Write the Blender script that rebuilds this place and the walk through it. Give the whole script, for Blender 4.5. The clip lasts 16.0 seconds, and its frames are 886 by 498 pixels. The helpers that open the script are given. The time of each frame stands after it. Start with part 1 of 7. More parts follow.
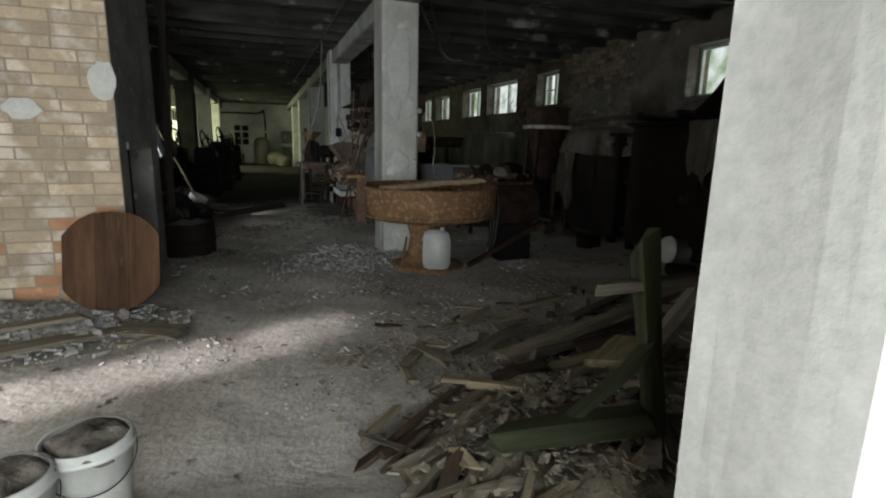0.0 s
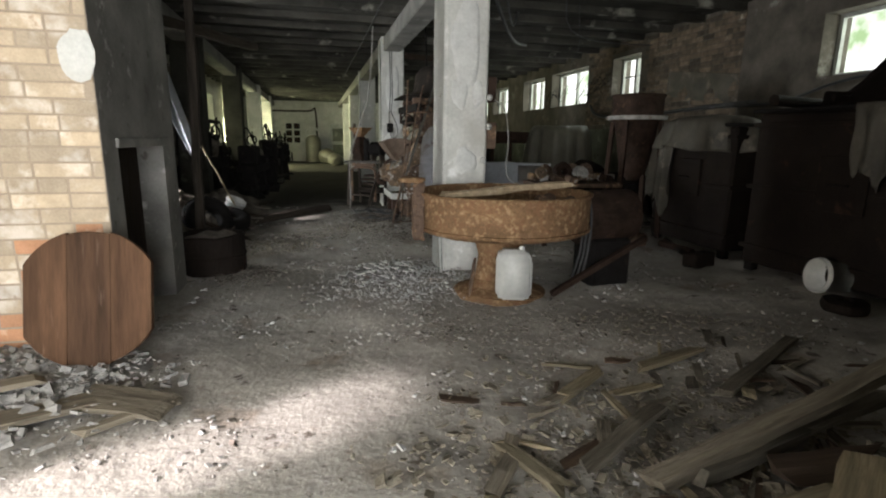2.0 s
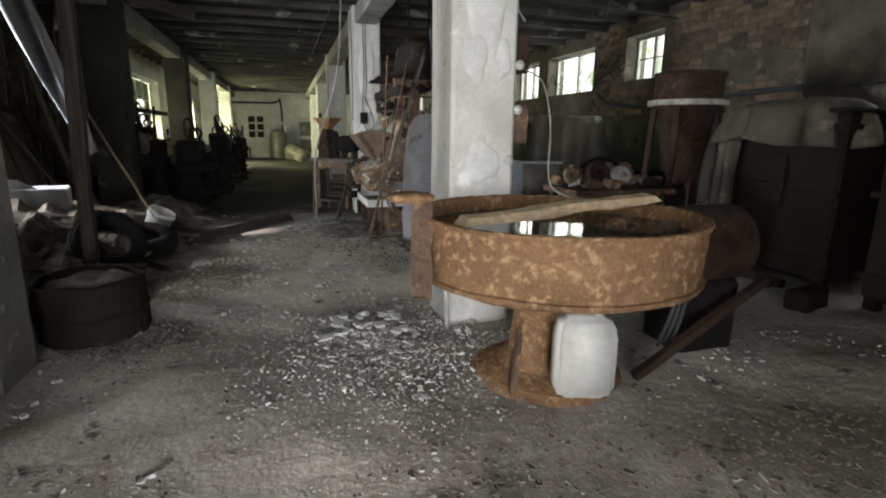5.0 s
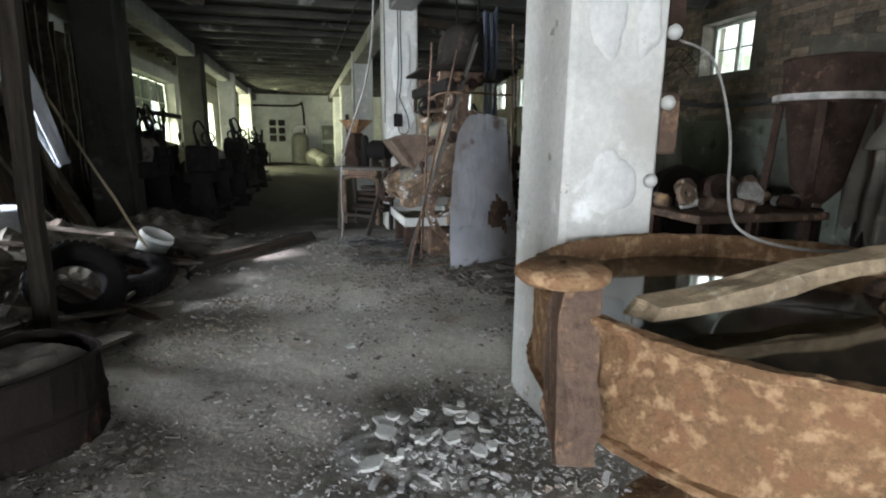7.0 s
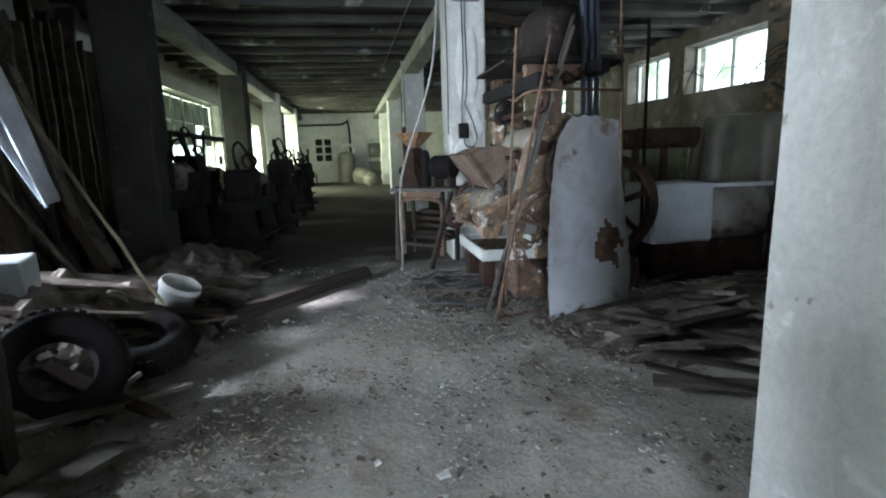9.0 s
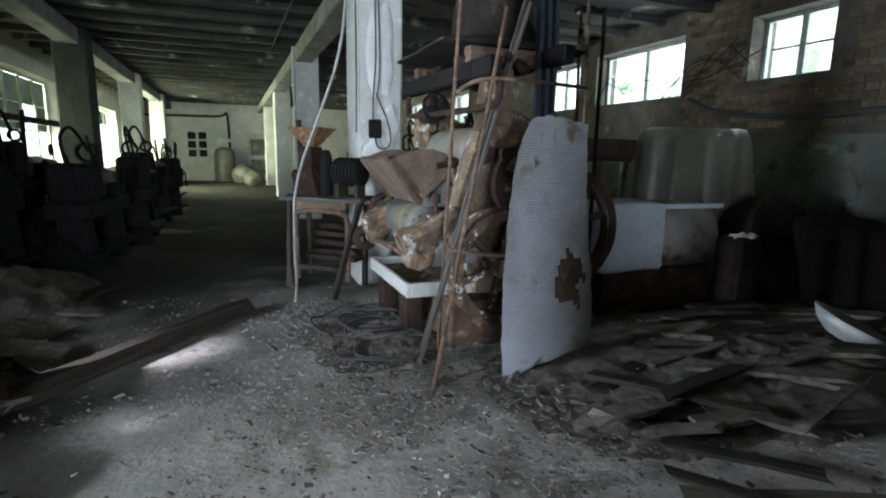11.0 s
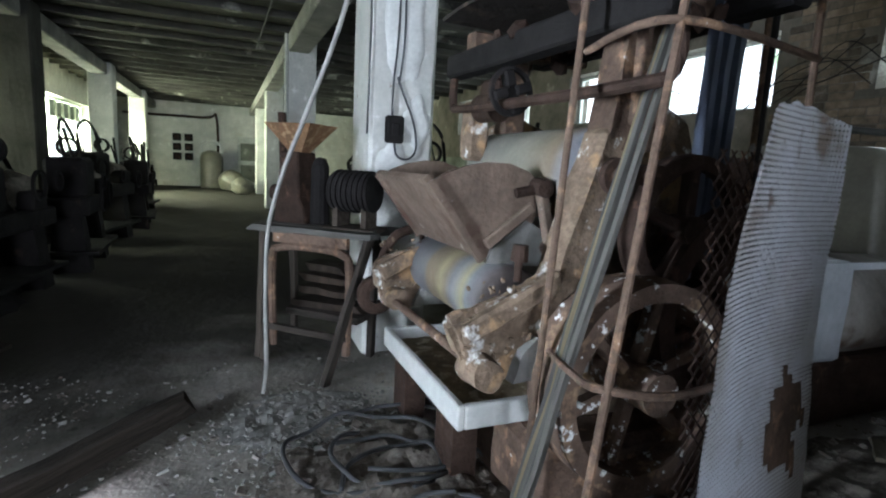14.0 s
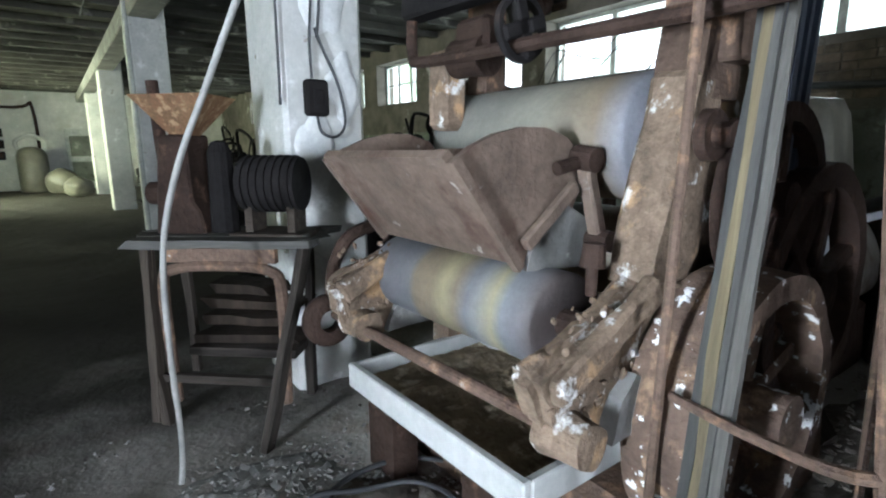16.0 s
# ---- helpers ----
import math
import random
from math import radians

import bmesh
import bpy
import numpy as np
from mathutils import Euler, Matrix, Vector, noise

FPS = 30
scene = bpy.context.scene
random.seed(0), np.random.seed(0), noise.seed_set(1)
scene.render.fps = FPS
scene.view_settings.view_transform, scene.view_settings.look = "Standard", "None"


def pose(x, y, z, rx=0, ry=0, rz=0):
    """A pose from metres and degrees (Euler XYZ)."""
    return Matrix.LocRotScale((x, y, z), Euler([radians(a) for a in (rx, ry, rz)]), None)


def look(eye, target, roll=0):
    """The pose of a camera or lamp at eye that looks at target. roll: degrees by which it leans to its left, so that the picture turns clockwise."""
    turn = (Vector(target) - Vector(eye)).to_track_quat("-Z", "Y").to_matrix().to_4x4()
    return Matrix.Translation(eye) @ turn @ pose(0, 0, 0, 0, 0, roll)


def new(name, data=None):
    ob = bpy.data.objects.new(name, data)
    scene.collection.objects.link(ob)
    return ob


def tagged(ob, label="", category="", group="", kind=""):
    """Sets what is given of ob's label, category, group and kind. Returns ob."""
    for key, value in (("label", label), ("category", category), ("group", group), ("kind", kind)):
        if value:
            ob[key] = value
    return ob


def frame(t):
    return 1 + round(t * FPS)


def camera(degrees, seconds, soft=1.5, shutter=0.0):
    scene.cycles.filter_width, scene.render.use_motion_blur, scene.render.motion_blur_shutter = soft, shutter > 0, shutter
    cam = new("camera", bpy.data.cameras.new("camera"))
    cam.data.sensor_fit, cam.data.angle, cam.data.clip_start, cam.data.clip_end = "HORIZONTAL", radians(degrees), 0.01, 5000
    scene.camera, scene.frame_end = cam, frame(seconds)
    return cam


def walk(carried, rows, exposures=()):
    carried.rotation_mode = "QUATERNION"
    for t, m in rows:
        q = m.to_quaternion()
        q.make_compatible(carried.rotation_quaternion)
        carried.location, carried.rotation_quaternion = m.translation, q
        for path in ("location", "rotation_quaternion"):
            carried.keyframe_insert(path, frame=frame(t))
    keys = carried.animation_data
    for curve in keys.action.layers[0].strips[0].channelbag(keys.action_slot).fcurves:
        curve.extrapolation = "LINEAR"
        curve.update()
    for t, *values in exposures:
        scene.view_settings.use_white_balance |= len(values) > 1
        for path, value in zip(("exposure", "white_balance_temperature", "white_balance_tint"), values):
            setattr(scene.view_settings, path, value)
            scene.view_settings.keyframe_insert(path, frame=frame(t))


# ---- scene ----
cam = camera(80.8, 16.0, soft=2.1)
METRES, EYE, TILT, LEAN, TURN = 10.0, 1.46, 0.66, 0.23, -19.3
ROWS = [
    (0.0, 0.0, 0.0, 0.0, 0.32, -12.2, -1.49),
    (0.5, -0.0086, 0.0342, -0.0017, 0.53, -11.53, -0.48),
    (1.0, -0.0143, 0.0678, -0.003, 2.64, -10.89, 0.37),
    (1.5, -0.0161, 0.0977, -0.0024, 6.51, -12.35, -1.52),
    (2.0, -0.0269, 0.1305, -0.0047, 5.72, -12.63, -0.9),
    (2.5, -0.034, 0.1601, -0.0063, 6.92, -11.9, -0.77),
    (3.0, -0.0358, 0.1927, -0.0078, 7.85, -12.47, -2.3),
    (3.5, -0.047, 0.2217, -0.0103, 1.67, -13.21, 1.05),
    (6.0, -0.0881, 0.3882, -0.0113, 3.51, -13.1, -1.64),
    (6.5, -0.1018, 0.4201, -0.0113, 2.66, -11.95, -0.05),
    (7.0, -0.1159, 0.4505, -0.0119, 4.85, -12.79, -0.76),
    (7.5, -0.1247, 0.4842, -0.0117, 8.78, -13.03, -1.71),
    (8.0, -0.1434, 0.5135, -0.0125, 12.18, -12.24, -0.27),
    (10.5, -0.1982, 0.6578, -0.0163, 0.85, -10.71, 2.09),
    (11.0, -0.2048, 0.6873, -0.0155, -2.6, -10.93, -1.28),
    (11.5, -0.2145, 0.7156, -0.0154, -10.52, -10.77, 0.94),
    (12.0, -0.2172, 0.7477, -0.0175, -9.04, -11.27, 0.1),
    (12.5, -0.2204, 0.7756, -0.0154, -7.55, -10.45, -3.31),
    (13.0, -0.2304, 0.8054, -0.0157, -12.81, -10.55, -0.56),
    (13.5, -0.2331, 0.8329, -0.0159, -8.97, -9.98, -1.32),
    (14.0, -0.2347, 0.8638, -0.0169, -3.04, -9.61, -3.35),
    (14.5, -0.2449, 0.8907, -0.017, -6.27, -9.19, -0.66),
    (15.0, -0.2536, 0.9175, -0.0202, -2.84, -11.69, -1.0),
    (15.5, -0.257, 0.9386, -0.0204, -3.25, -11.57, -2.47),
    (16.0, -0.2722, 0.9432, -0.021, -17.47, -11.48, 0.07),
]
walk(cam, [(t, pose(0, 0, EYE, TILT, LEAN, TURN) @ pose(METRES * x, METRES * y, METRES * z, 90 + pitch, roll, yaw)) for t, x, y, z, yaw, pitch, roll in ROWS],
     [(0.0, 0.85, 6200, 4), (0.6, 0.75, 6350, 5), (1.2, 1.5, 6450, 6), (3.5, 2.25, 6450, 10), (7.0, 2.75, 5900, 8), (8.0, 2.85, 5450, 6), (11.0, 2.75, 5450, 6), (14.0, 2.9, 5450, 8), (15.5, 3.3, 5450, 8), (16.0, 3.2, 5450, 8)])

# ---- light: overcast sky with a weak low sun, daylight through the openings, added gate fill ----
world = bpy.data.worlds.new("world")
scene.world = world
world.use_nodes = True
wn = world.node_tree.nodes
sky = wn.new("ShaderNodeTexSky")
sky.sky_type, sky.sun_disc = "NISHITA", False
sky.sun_elevation, sky.sun_rotation = radians(24), radians(247)
world.node_tree.links.new(sky.outputs[0], wn["Background"].inputs[0])
wn["Background"].inputs[1].default_value = 0.05

sun = new("sun", bpy.data.lights.new("sun", "SUN"))
sun.data.energy, sun.data.angle, sun.data.color = 3.1, radians(3.6), (1.0, 0.89, 0.94)
sun.matrix_world = look((-10, -4.3, 4.9), (0, 0, 0))


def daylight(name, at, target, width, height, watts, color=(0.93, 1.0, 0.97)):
    """An area lamp just outside one opening: sky at the windows, added fill at the gate."""
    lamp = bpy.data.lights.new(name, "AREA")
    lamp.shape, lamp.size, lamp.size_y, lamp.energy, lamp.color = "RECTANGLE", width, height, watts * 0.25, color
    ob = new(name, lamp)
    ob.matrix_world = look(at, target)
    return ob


# ---- materials ----
def material(name, base, rough=0.8, metal=0.0, scale=6.0, dark=0.55, fine=60.0, bump=0.25, tints=(), vary=0.0, spot=None, spot_scale=3.0, spot_at=0.58, spot_soft=0.08, coat=0.0, grain=0.35, stretch=None):
    """Procedural surface: base colour broken by large stains, fine grain and a second tint in patches, with relief."""
    m = bpy.data.materials.new(name)
    m.use_nodes = True
    nt = m.node_tree
    n, l = nt.nodes, nt.links
    b = n["Principled BSDF"]
    b.inputs["Roughness"].default_value, b.inputs["Metallic"].default_value = rough, metal
    b.inputs["Coat Weight"].default_value = coat
    b.inputs["Specular IOR Level"].default_value = 0.12 if rough > 0.7 else 0.4
    tc = n.new("ShaderNodeNewGeometry").outputs["Position"]
    if stretch:
        mapping = n.new("ShaderNodeMapping")
        mapping.inputs["Scale"].default_value = stretch
        shift = n.new("ShaderNodeVectorMath")
        oi0 = n.new("ShaderNodeObjectInfo")
        l.new(n.new("ShaderNodeTexCoord").outputs["Object"], shift.inputs[0])
        l.new(oi0.outputs["Random"], shift.inputs[1])
        l.new(shift.outputs[0], mapping.inputs["Vector"])
        tc = mapping.outputs[0]

    def noise_tex(sc, detail=6, rough_=0.6):
        t = n.new("ShaderNodeTexNoise")
        t.inputs["Scale"].default_value, t.inputs["Detail"].default_value, t.inputs["Roughness"].default_value = sc, detail, rough_
        l.new(tc, t.inputs["Vector"])
        return t.outputs["Fac"]

    def ramp(fac, lo, hi, c0, c1):
        r = n.new("ShaderNodeValToRGB")
        r.color_ramp.elements[0].position, r.color_ramp.elements[1].position = lo, hi
        r.color_ramp.elements[0].color, r.color_ramp.elements[1].color = (*c0, 1), (*c1, 1)
        l.new(fac, r.inputs[0])
        return r.outputs[0]

    def mix(mode, fac, a, c):
        x = n.new("ShaderNodeMix")
        x.data_type, x.blend_type = "RGBA", mode
        if isinstance(fac, float):
            x.inputs[0].default_value = fac
        else:
            l.new(fac, x.inputs[0])
        for slot, v in ((6, a), (7, c)):
            if isinstance(v, tuple):
                x.inputs[slot].default_value = (*v, 1)
            else:
                l.new(v, x.inputs[slot])
        return x.outputs[2]

    big = noise_tex(scale)
    small = noise_tex(fine, 4, 0.7)
    col = ramp(big, 0.32, 0.68, tuple(v * dark for v in base), base)
    col = mix("MULTIPLY", grain, col, ramp(small, 0.3, 0.7, (0.45, 0.45, 0.45), (1, 1, 1)))
    for i, (tint, sc, at) in enumerate(tints):
        col = mix("MIX", ramp(noise_tex(sc), at, at + 0.12, (0, 0, 0), (1, 1, 1)), col, tint)
    if spot:
        col = mix("MIX", ramp(noise_tex(spot_scale, 8, 0.65), spot_at, spot_at + spot_soft, (0, 0, 0), (1, 1, 1)), col, spot)
    if vary:
        oi = n.new("ShaderNodeObjectInfo")
        col = mix("MULTIPLY", 1.0, col, ramp(oi.outputs["Random"], 0.0, 1.0, (1 - vary,) * 3, (1.0, 1.0 - vary * 0.1, 1.0 - vary * 0.25)))
    l.new(col, b.inputs["Base Color"])
    bp = n.new("ShaderNodeBump")
    bp.inputs["Strength"].default_value, bp.inputs["Distance"].default_value = bump, 0.02
    add = n.new("ShaderNodeMath")
    add.operation = "MULTIPLY_ADD"
    add.inputs[1].default_value = 0.3
    l.new(small, add.inputs[0])
    l.new(noise_tex(fine * 0.22, 5, 0.6), add.inputs[2])
    l.new(add.outputs[0], bp.inputs["Height"])
    l.new(bp.outputs[0], b.inputs["Normal"])
    return m


M_DIRT = material("trodden_dirt", (0.56, 0.52, 0.45), 0.95, scale=1.1, dark=0.62, fine=45, bump=0.9, tints=[((0.27, 0.225, 0.175), 1.7, 0.58), ((0.68, 0.66, 0.62), 4.2, 0.60), ((0.22, 0.175, 0.13), 9.0, 0.63)], spot=(0.12, 0.10, 0.08), spot_scale=4.2, spot_at=0.60, spot_soft=0.06, grain=0.55)
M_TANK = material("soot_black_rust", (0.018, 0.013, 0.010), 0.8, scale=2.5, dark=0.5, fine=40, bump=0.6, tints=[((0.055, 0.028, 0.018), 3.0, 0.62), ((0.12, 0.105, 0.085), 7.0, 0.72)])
M_PLASTER = material("white_plaster", (0.58, 0.575, 0.525), 0.85, scale=2.5, dark=0.75, fine=30, bump=0.3, tints=[((0.40, 0.385, 0.34), 1.6, 0.54), ((0.74, 0.74, 0.71), 5.0, 0.62)], spot=(0.26, 0.235, 0.19), spot_scale=7, spot_at=0.65, spot_soft=0.03)
M_CONCRETE = material("stained_concrete", (0.27, 0.26, 0.235), 0.9, scale=2.0, dark=0.5, fine=40, bump=0.4, tints=[((0.42, 0.41, 0.38), 5.0, 0.62)], spot=(0.10, 0.09, 0.075), spot_scale=7, spot_at=0.62)
M_SOOT = material("sooty_ceiling", (0.095, 0.090, 0.077), 0.9, scale=0.9, dark=0.3, fine=25, bump=0.4, tints=[((0.36, 0.35, 0.30), 1.6, 0.60)], spot=(0.06, 0.05, 0.04), spot_scale=5, spot_at=0.6)
M_DARK_CONCRETE = material("dark_concrete", (0.055, 0.052, 0.044), 0.9, scale=1.6, dark=0.4, fine=30, bump=0.5, tints=[((0.15, 0.15, 0.125), 3.0, 0.64)])
M_GRIT = material("brown_grit", (0.30, 0.235, 0.15), 0.95, scale=8, dark=0.5, fine=70, bump=1.0, tints=[((0.44, 0.38, 0.27), 11.0, 0.55), ((0.12, 0.085, 0.055), 14.0, 0.6)])
M_BRICK = material("pale_fired_brick", (0.56, 0.46, 0.33), 0.9, scale=6, dark=0.75, fine=70, bump=0.6, vary=0.34, tints=[((0.50, 0.27, 0.16), 1.3, 0.6), ((0.66, 0.59, 0.50), 3.4, 0.5)], spot=(0.36, 0.27, 0.19), spot_scale=9, spot_at=0.62)
M_BRICK_RED = material("red_fired_brick", (0.56, 0.30, 0.17), 0.9, scale=6, dark=0.7, fine=70, bump=0.6, vary=0.25, tints=[((0.72, 0.60, 0.47), 4.0, 0.56)])
M_BRICK_DARK = material("sooty_brick", (0.22, 0.18, 0.14), 0.9, scale=9, dark=0.5, fine=90, bump=0.5, vary=0.6, tints=[((0.36, 0.34, 0.30), 4.0, 0.62)])
M_MORTAR = material("mortar", (0.34, 0.275, 0.20), 0.95, scale=4, dark=0.8, fine=60, bump=0.5, tints=[((0.50, 0.29, 0.18), 1.3, 0.63)])
M_MORTAR_DARK = material("sooty_mortar", (0.13, 0.115, 0.095), 0.95, scale=3, dark=0.5, fine=60, bump=0.5, tints=[((0.27, 0.26, 0.23), 1.7, 0.6)])
M_DADO = material("grey_green_dado", (0.17, 0.18, 0.145), 0.85, scale=1.5, dark=0.5, fine=30, bump=0.3, tints=[((0.30, 0.29, 0.25), 3.0, 0.62)], spot=(0.06, 0.055, 0.045), spot_scale=4)
M_RUST = material("orange_rust", (0.275, 0.165, 0.085), 0.92, 0.0, scale=3.2, dark=0.55, fine=70, bump=1.0, tints=[((0.17, 0.092, 0.048), 14.0, 0.50), ((0.31, 0.205, 0.115), 20.0, 0.52), ((0.11, 0.06, 0.036), 2.5, 0.62)], spot=(0.15, 0.08, 0.045), spot_scale=34, spot_at=0.57, spot_soft=0.12, grain=0.8)
M_RUST_DARK = material("dark_rust", (0.06, 0.038, 0.028), 0.8, 0.2, scale=6, dark=0.4, fine=50, bump=0.9, tints=[((0.12, 0.07, 0.045), 9.0, 0.6)], spot=(0.25, 0.23, 0.2), spot_scale=12, spot_at=0.7, grain=0.5)
M_RUST_PALE = material("flaking_brown_rust", (0.155, 0.105, 0.075), 0.9, 0.0, scale=4, dark=0.4, fine=45, bump=1.0, tints=[((0.24, 0.15, 0.09), 9.0, 0.55), ((0.045, 0.03, 0.022), 14.0, 0.6)], spot=(0.48, 0.47, 0.44), spot_scale=9, spot_at=0.66, spot_soft=0.05, grain=0.6)
M_HOPPER = material("brown_sheet_rust", (0.175, 0.128, 0.095), 0.85, 0.0, scale=3, dark=0.5, fine=35, bump=0.7, tints=[((0.075, 0.045, 0.033), 5.0, 0.55)], spot=(0.36, 0.32, 0.28), spot_scale=9, spot_at=0.65, grain=0.55)
M_FLAKE = material("flaking_white_over_rust", (0.24, 0.175, 0.12), 0.9, 0.0, scale=5, dark=0.4, fine=40, bump=1.0, tints=[((0.33, 0.21, 0.11), 7.0, 0.56)], spot=(0.55, 0.53, 0.49), spot_scale=9, spot_at=0.575, spot_soft=0.07, grain=0.6)
M_BLUE = material("dark_blue_strip", (0.05, 0.06, 0.085), 0.6, scale=4, dark=0.6, fine=30, bump=0.3)
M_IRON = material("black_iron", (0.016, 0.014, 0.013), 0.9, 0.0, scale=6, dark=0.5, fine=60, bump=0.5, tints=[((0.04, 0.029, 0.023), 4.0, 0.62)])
M_WOOD = material("weathered_wood", (0.31, 0.275, 0.215), 0.9, scale=5, dark=0.45, fine=22, bump=0.8, tints=[((0.42, 0.37, 0.28), 7.0, 0.6)], grain=0.6, stretch=(0.35, 5, 5), vary=0.5)
M_WOOD_SOOT = material("sooty_wood", (0.085, 0.072, 0.060), 0.9, scale=5, dark=0.4, fine=22, bump=0.8, tints=[((0.20, 0.18, 0.15), 7.0, 0.64)], grain=0.6, stretch=(0.35, 5, 5), vary=0.5)
M_LATH = material("grey_lath", (0.14, 0.137, 0.125), 0.85, scale=5, dark=0.6, fine=22, bump=0.6, grain=0.5, stretch=(0.35, 5, 5), vary=0.45)
M_LATH_OCHRE = material("yellowed_lath", (0.21, 0.175, 0.105), 0.85, scale=5, dark=0.5, fine=22, bump=0.6, grain=0.5, stretch=(0.35, 5, 5), vary=0.3)
M_VEIL = material("dusty_plastic", (0.085, 0.075, 0.055), 0.7, scale=3, dark=0.5, fine=30, bump=0.3, tints=[((0.13, 0.11, 0.08), 5.0, 0.57)])
M_SCRAP = material("rotten_wood_litter", (0.27, 0.235, 0.175), 0.95, scale=9, dark=0.4, fine=55, bump=1.0, tints=[((0.40, 0.36, 0.28), 12.0, 0.57), ((0.09, 0.075, 0.05), 6.0, 0.58)])
M_WOOD_PALE = material("splintered_wood", (0.42, 0.36, 0.24), 0.9, scale=6, dark=0.5, fine=22, bump=0.8, grain=0.6, stretch=(0.35, 5, 5), vary=0.45)
M_WOOD_GREEN = material("green_painted_wood", (0.060, 0.068, 0.036), 0.75, scale=5, dark=0.45, fine=22, bump=0.6, spot=(0.30, 0.27, 0.17), spot_scale=4, spot_at=0.63, grain=0.5, stretch=(0.35, 5, 5), vary=0.45)
M_WOOD_BROWN = material("brown_board", (0.12, 0.085, 0.06), 0.8, scale=4, dark=0.45, fine=22, bump=0.6, grain=0.5, stretch=(0.35, 5, 5), vary=0.45)
M_WOOD_DOOR = material("blackened_door_wood", (0.040, 0.030, 0.022), 0.85, scale=4, dark=0.45, fine=22, bump=0.6, grain=0.5, stretch=(5, 5, 0.4), vary=0.3)
M_LID = material("stained_lid_boards", (0.115, 0.062, 0.034), 0.75, scale=2.5, dark=0.4, fine=14, bump=0.5, tints=[((0.17, 0.11, 0.075), 3.0, 0.6)], grain=0.5, stretch=(5, 5, 0.5), vary=0.3)
M_OCHRE = material("pale_ochre_crust", (0.62, 0.48, 0.31), 0.9, scale=9, dark=0.5, fine=60, bump=0.9, tints=[((0.62, 0.55, 0.42), 11.0, 0.6), ((0.22, 0.13, 0.07), 15.0, 0.62)])
M_PLASTIC = material("white_plastic", (0.52, 0.52, 0.48), 0.45, scale=3, dark=0.8, fine=20, bump=0.08, spot=(0.35, 0.32, 0.26), spot_scale=8, spot_at=0.66)
M_PAINT = material("white_frame_paint", (0.45, 0.46, 0.42), 0.6, scale=5, dark=0.6, fine=30, bump=0.3, spot=(0.16, 0.13, 0.10), spot_scale=12, spot_at=0.62)
M_TARP = material("grey_tarpaulin", (0.15, 0.14, 0.105), 0.45, scale=3, dark=0.6, fine=30, bump=0.3)
M_CLOTH = material("pale_cloth", (0.55, 0.57, 0.60), 0.9, scale=3, dark=0.6, fine=40, bump=0.3)
M_CABLE = material("cable_rubber", (0.045, 0.045, 0.045), 0.6, scale=8, dark=0.6, fine=60, bump=0.1)
M_HOSE = material("pale_hose", (0.30, 0.29, 0.26), 0.6, scale=8, dark=0.6, fine=60, bump=0.1)
M_RUBBLE = material("plaster_rubble", (0.44, 0.42, 0.385), 0.95, scale=9, dark=0.45, fine=60, bump=0.8, tints=[((0.22, 0.15, 0.11), 5.0, 0.6)])
M_WHITE_BITS = material("white_plaster_bits", (0.60, 0.585, 0.55), 0.95, scale=9, dark=0.5, fine=60, bump=0.8, tints=[((0.30, 0.25, 0.20), 5.0, 0.57)])
M_LITTER = material("dark_litter", (0.19, 0.165, 0.135), 0.95, scale=7, dark=0.4, fine=50, bump=0.9, tints=[((0.26, 0.24, 0.21), 12.0, 0.6), ((0.045, 0.037, 0.03), 5.0, 0.6)])


# ---- mesh helpers ----
def mesh_object(name, bm, mat, smooth=False):
    me = bpy.data.meshes.new(name)
    bm.normal_update()
    bm.to_mesh(me)
    bm.free()
    if mat:
        me.materials.append(mat)
    if smooth:
        for p in me.polygons:
            p.use_smooth = True
    return new(name, me)


def thing(name, label, category, group="", at=(0, 0, 0), turn=0.0, kind=""):
    ob = new(name)
    ob.matrix_world = pose(*at, 0, 0, turn)
    ob.empty_display_size = 0.1
    return tagged(ob, label, category, group, kind)


def part(name, bm, mat, parent, label="", smooth=False):
    """One mesh under a thing or a part, modelled in that thing's own space."""
    ob = mesh_object(name, bm, mat, smooth)
    ob.parent = parent
    if label:
        ob["label"] = label
    return ob


def box(bm, c, s, rot=None, bevel=0.0):
    m = Matrix.Translation(c) @ (rot.to_4x4() if rot else Matrix.Identity(4)) @ Matrix.Diagonal((*s, 1))
    geo = bmesh.ops.create_cube(bm, size=1, matrix=m)
    if bevel:
        edges = list({e for v in geo["verts"] for e in v.link_edges})
        bmesh.ops.bevel(bm, geom=edges, offset=bevel, segments=1, affect="EDGES")
    return bm


def span(bm, lo, hi, bevel=0.0):
    return box(bm, [(a + b) / 2 for a, b in zip(lo, hi)], [b - a for a, b in zip(lo, hi)], None, bevel)


def rod(bm, a, b, r, r2=None, seg=12, caps=True):
    a, b = Vector(a), Vector(b)
    d = b - a
    m = Matrix.Translation((a + b) / 2) @ d.to_track_quat("Z", "Y").to_matrix().to_4x4()
    bmesh.ops.create_cone(bm, cap_ends=caps, segments=seg, radius1=r, radius2=r if r2 is None else r2, depth=d.length, matrix=m)
    return bm


def bar(bm, a, b, w, h, up=(0, 0, 1), bevel=0.0):
    """A squared bar from a to b; w across, h along up."""
    a, b = Vector(a), Vector(b)
    d = (b - a).normalized()
    side = d.cross(Vector(up))
    side = side.normalized() if side.length > 1e-4 else Vector((1, 0, 0))
    top = side.cross(d).normalized()
    rot = Matrix((side, d, top)).transposed()
    return box(bm, (a + b) / 2, (w, (b - a).length, h), rot, bevel)


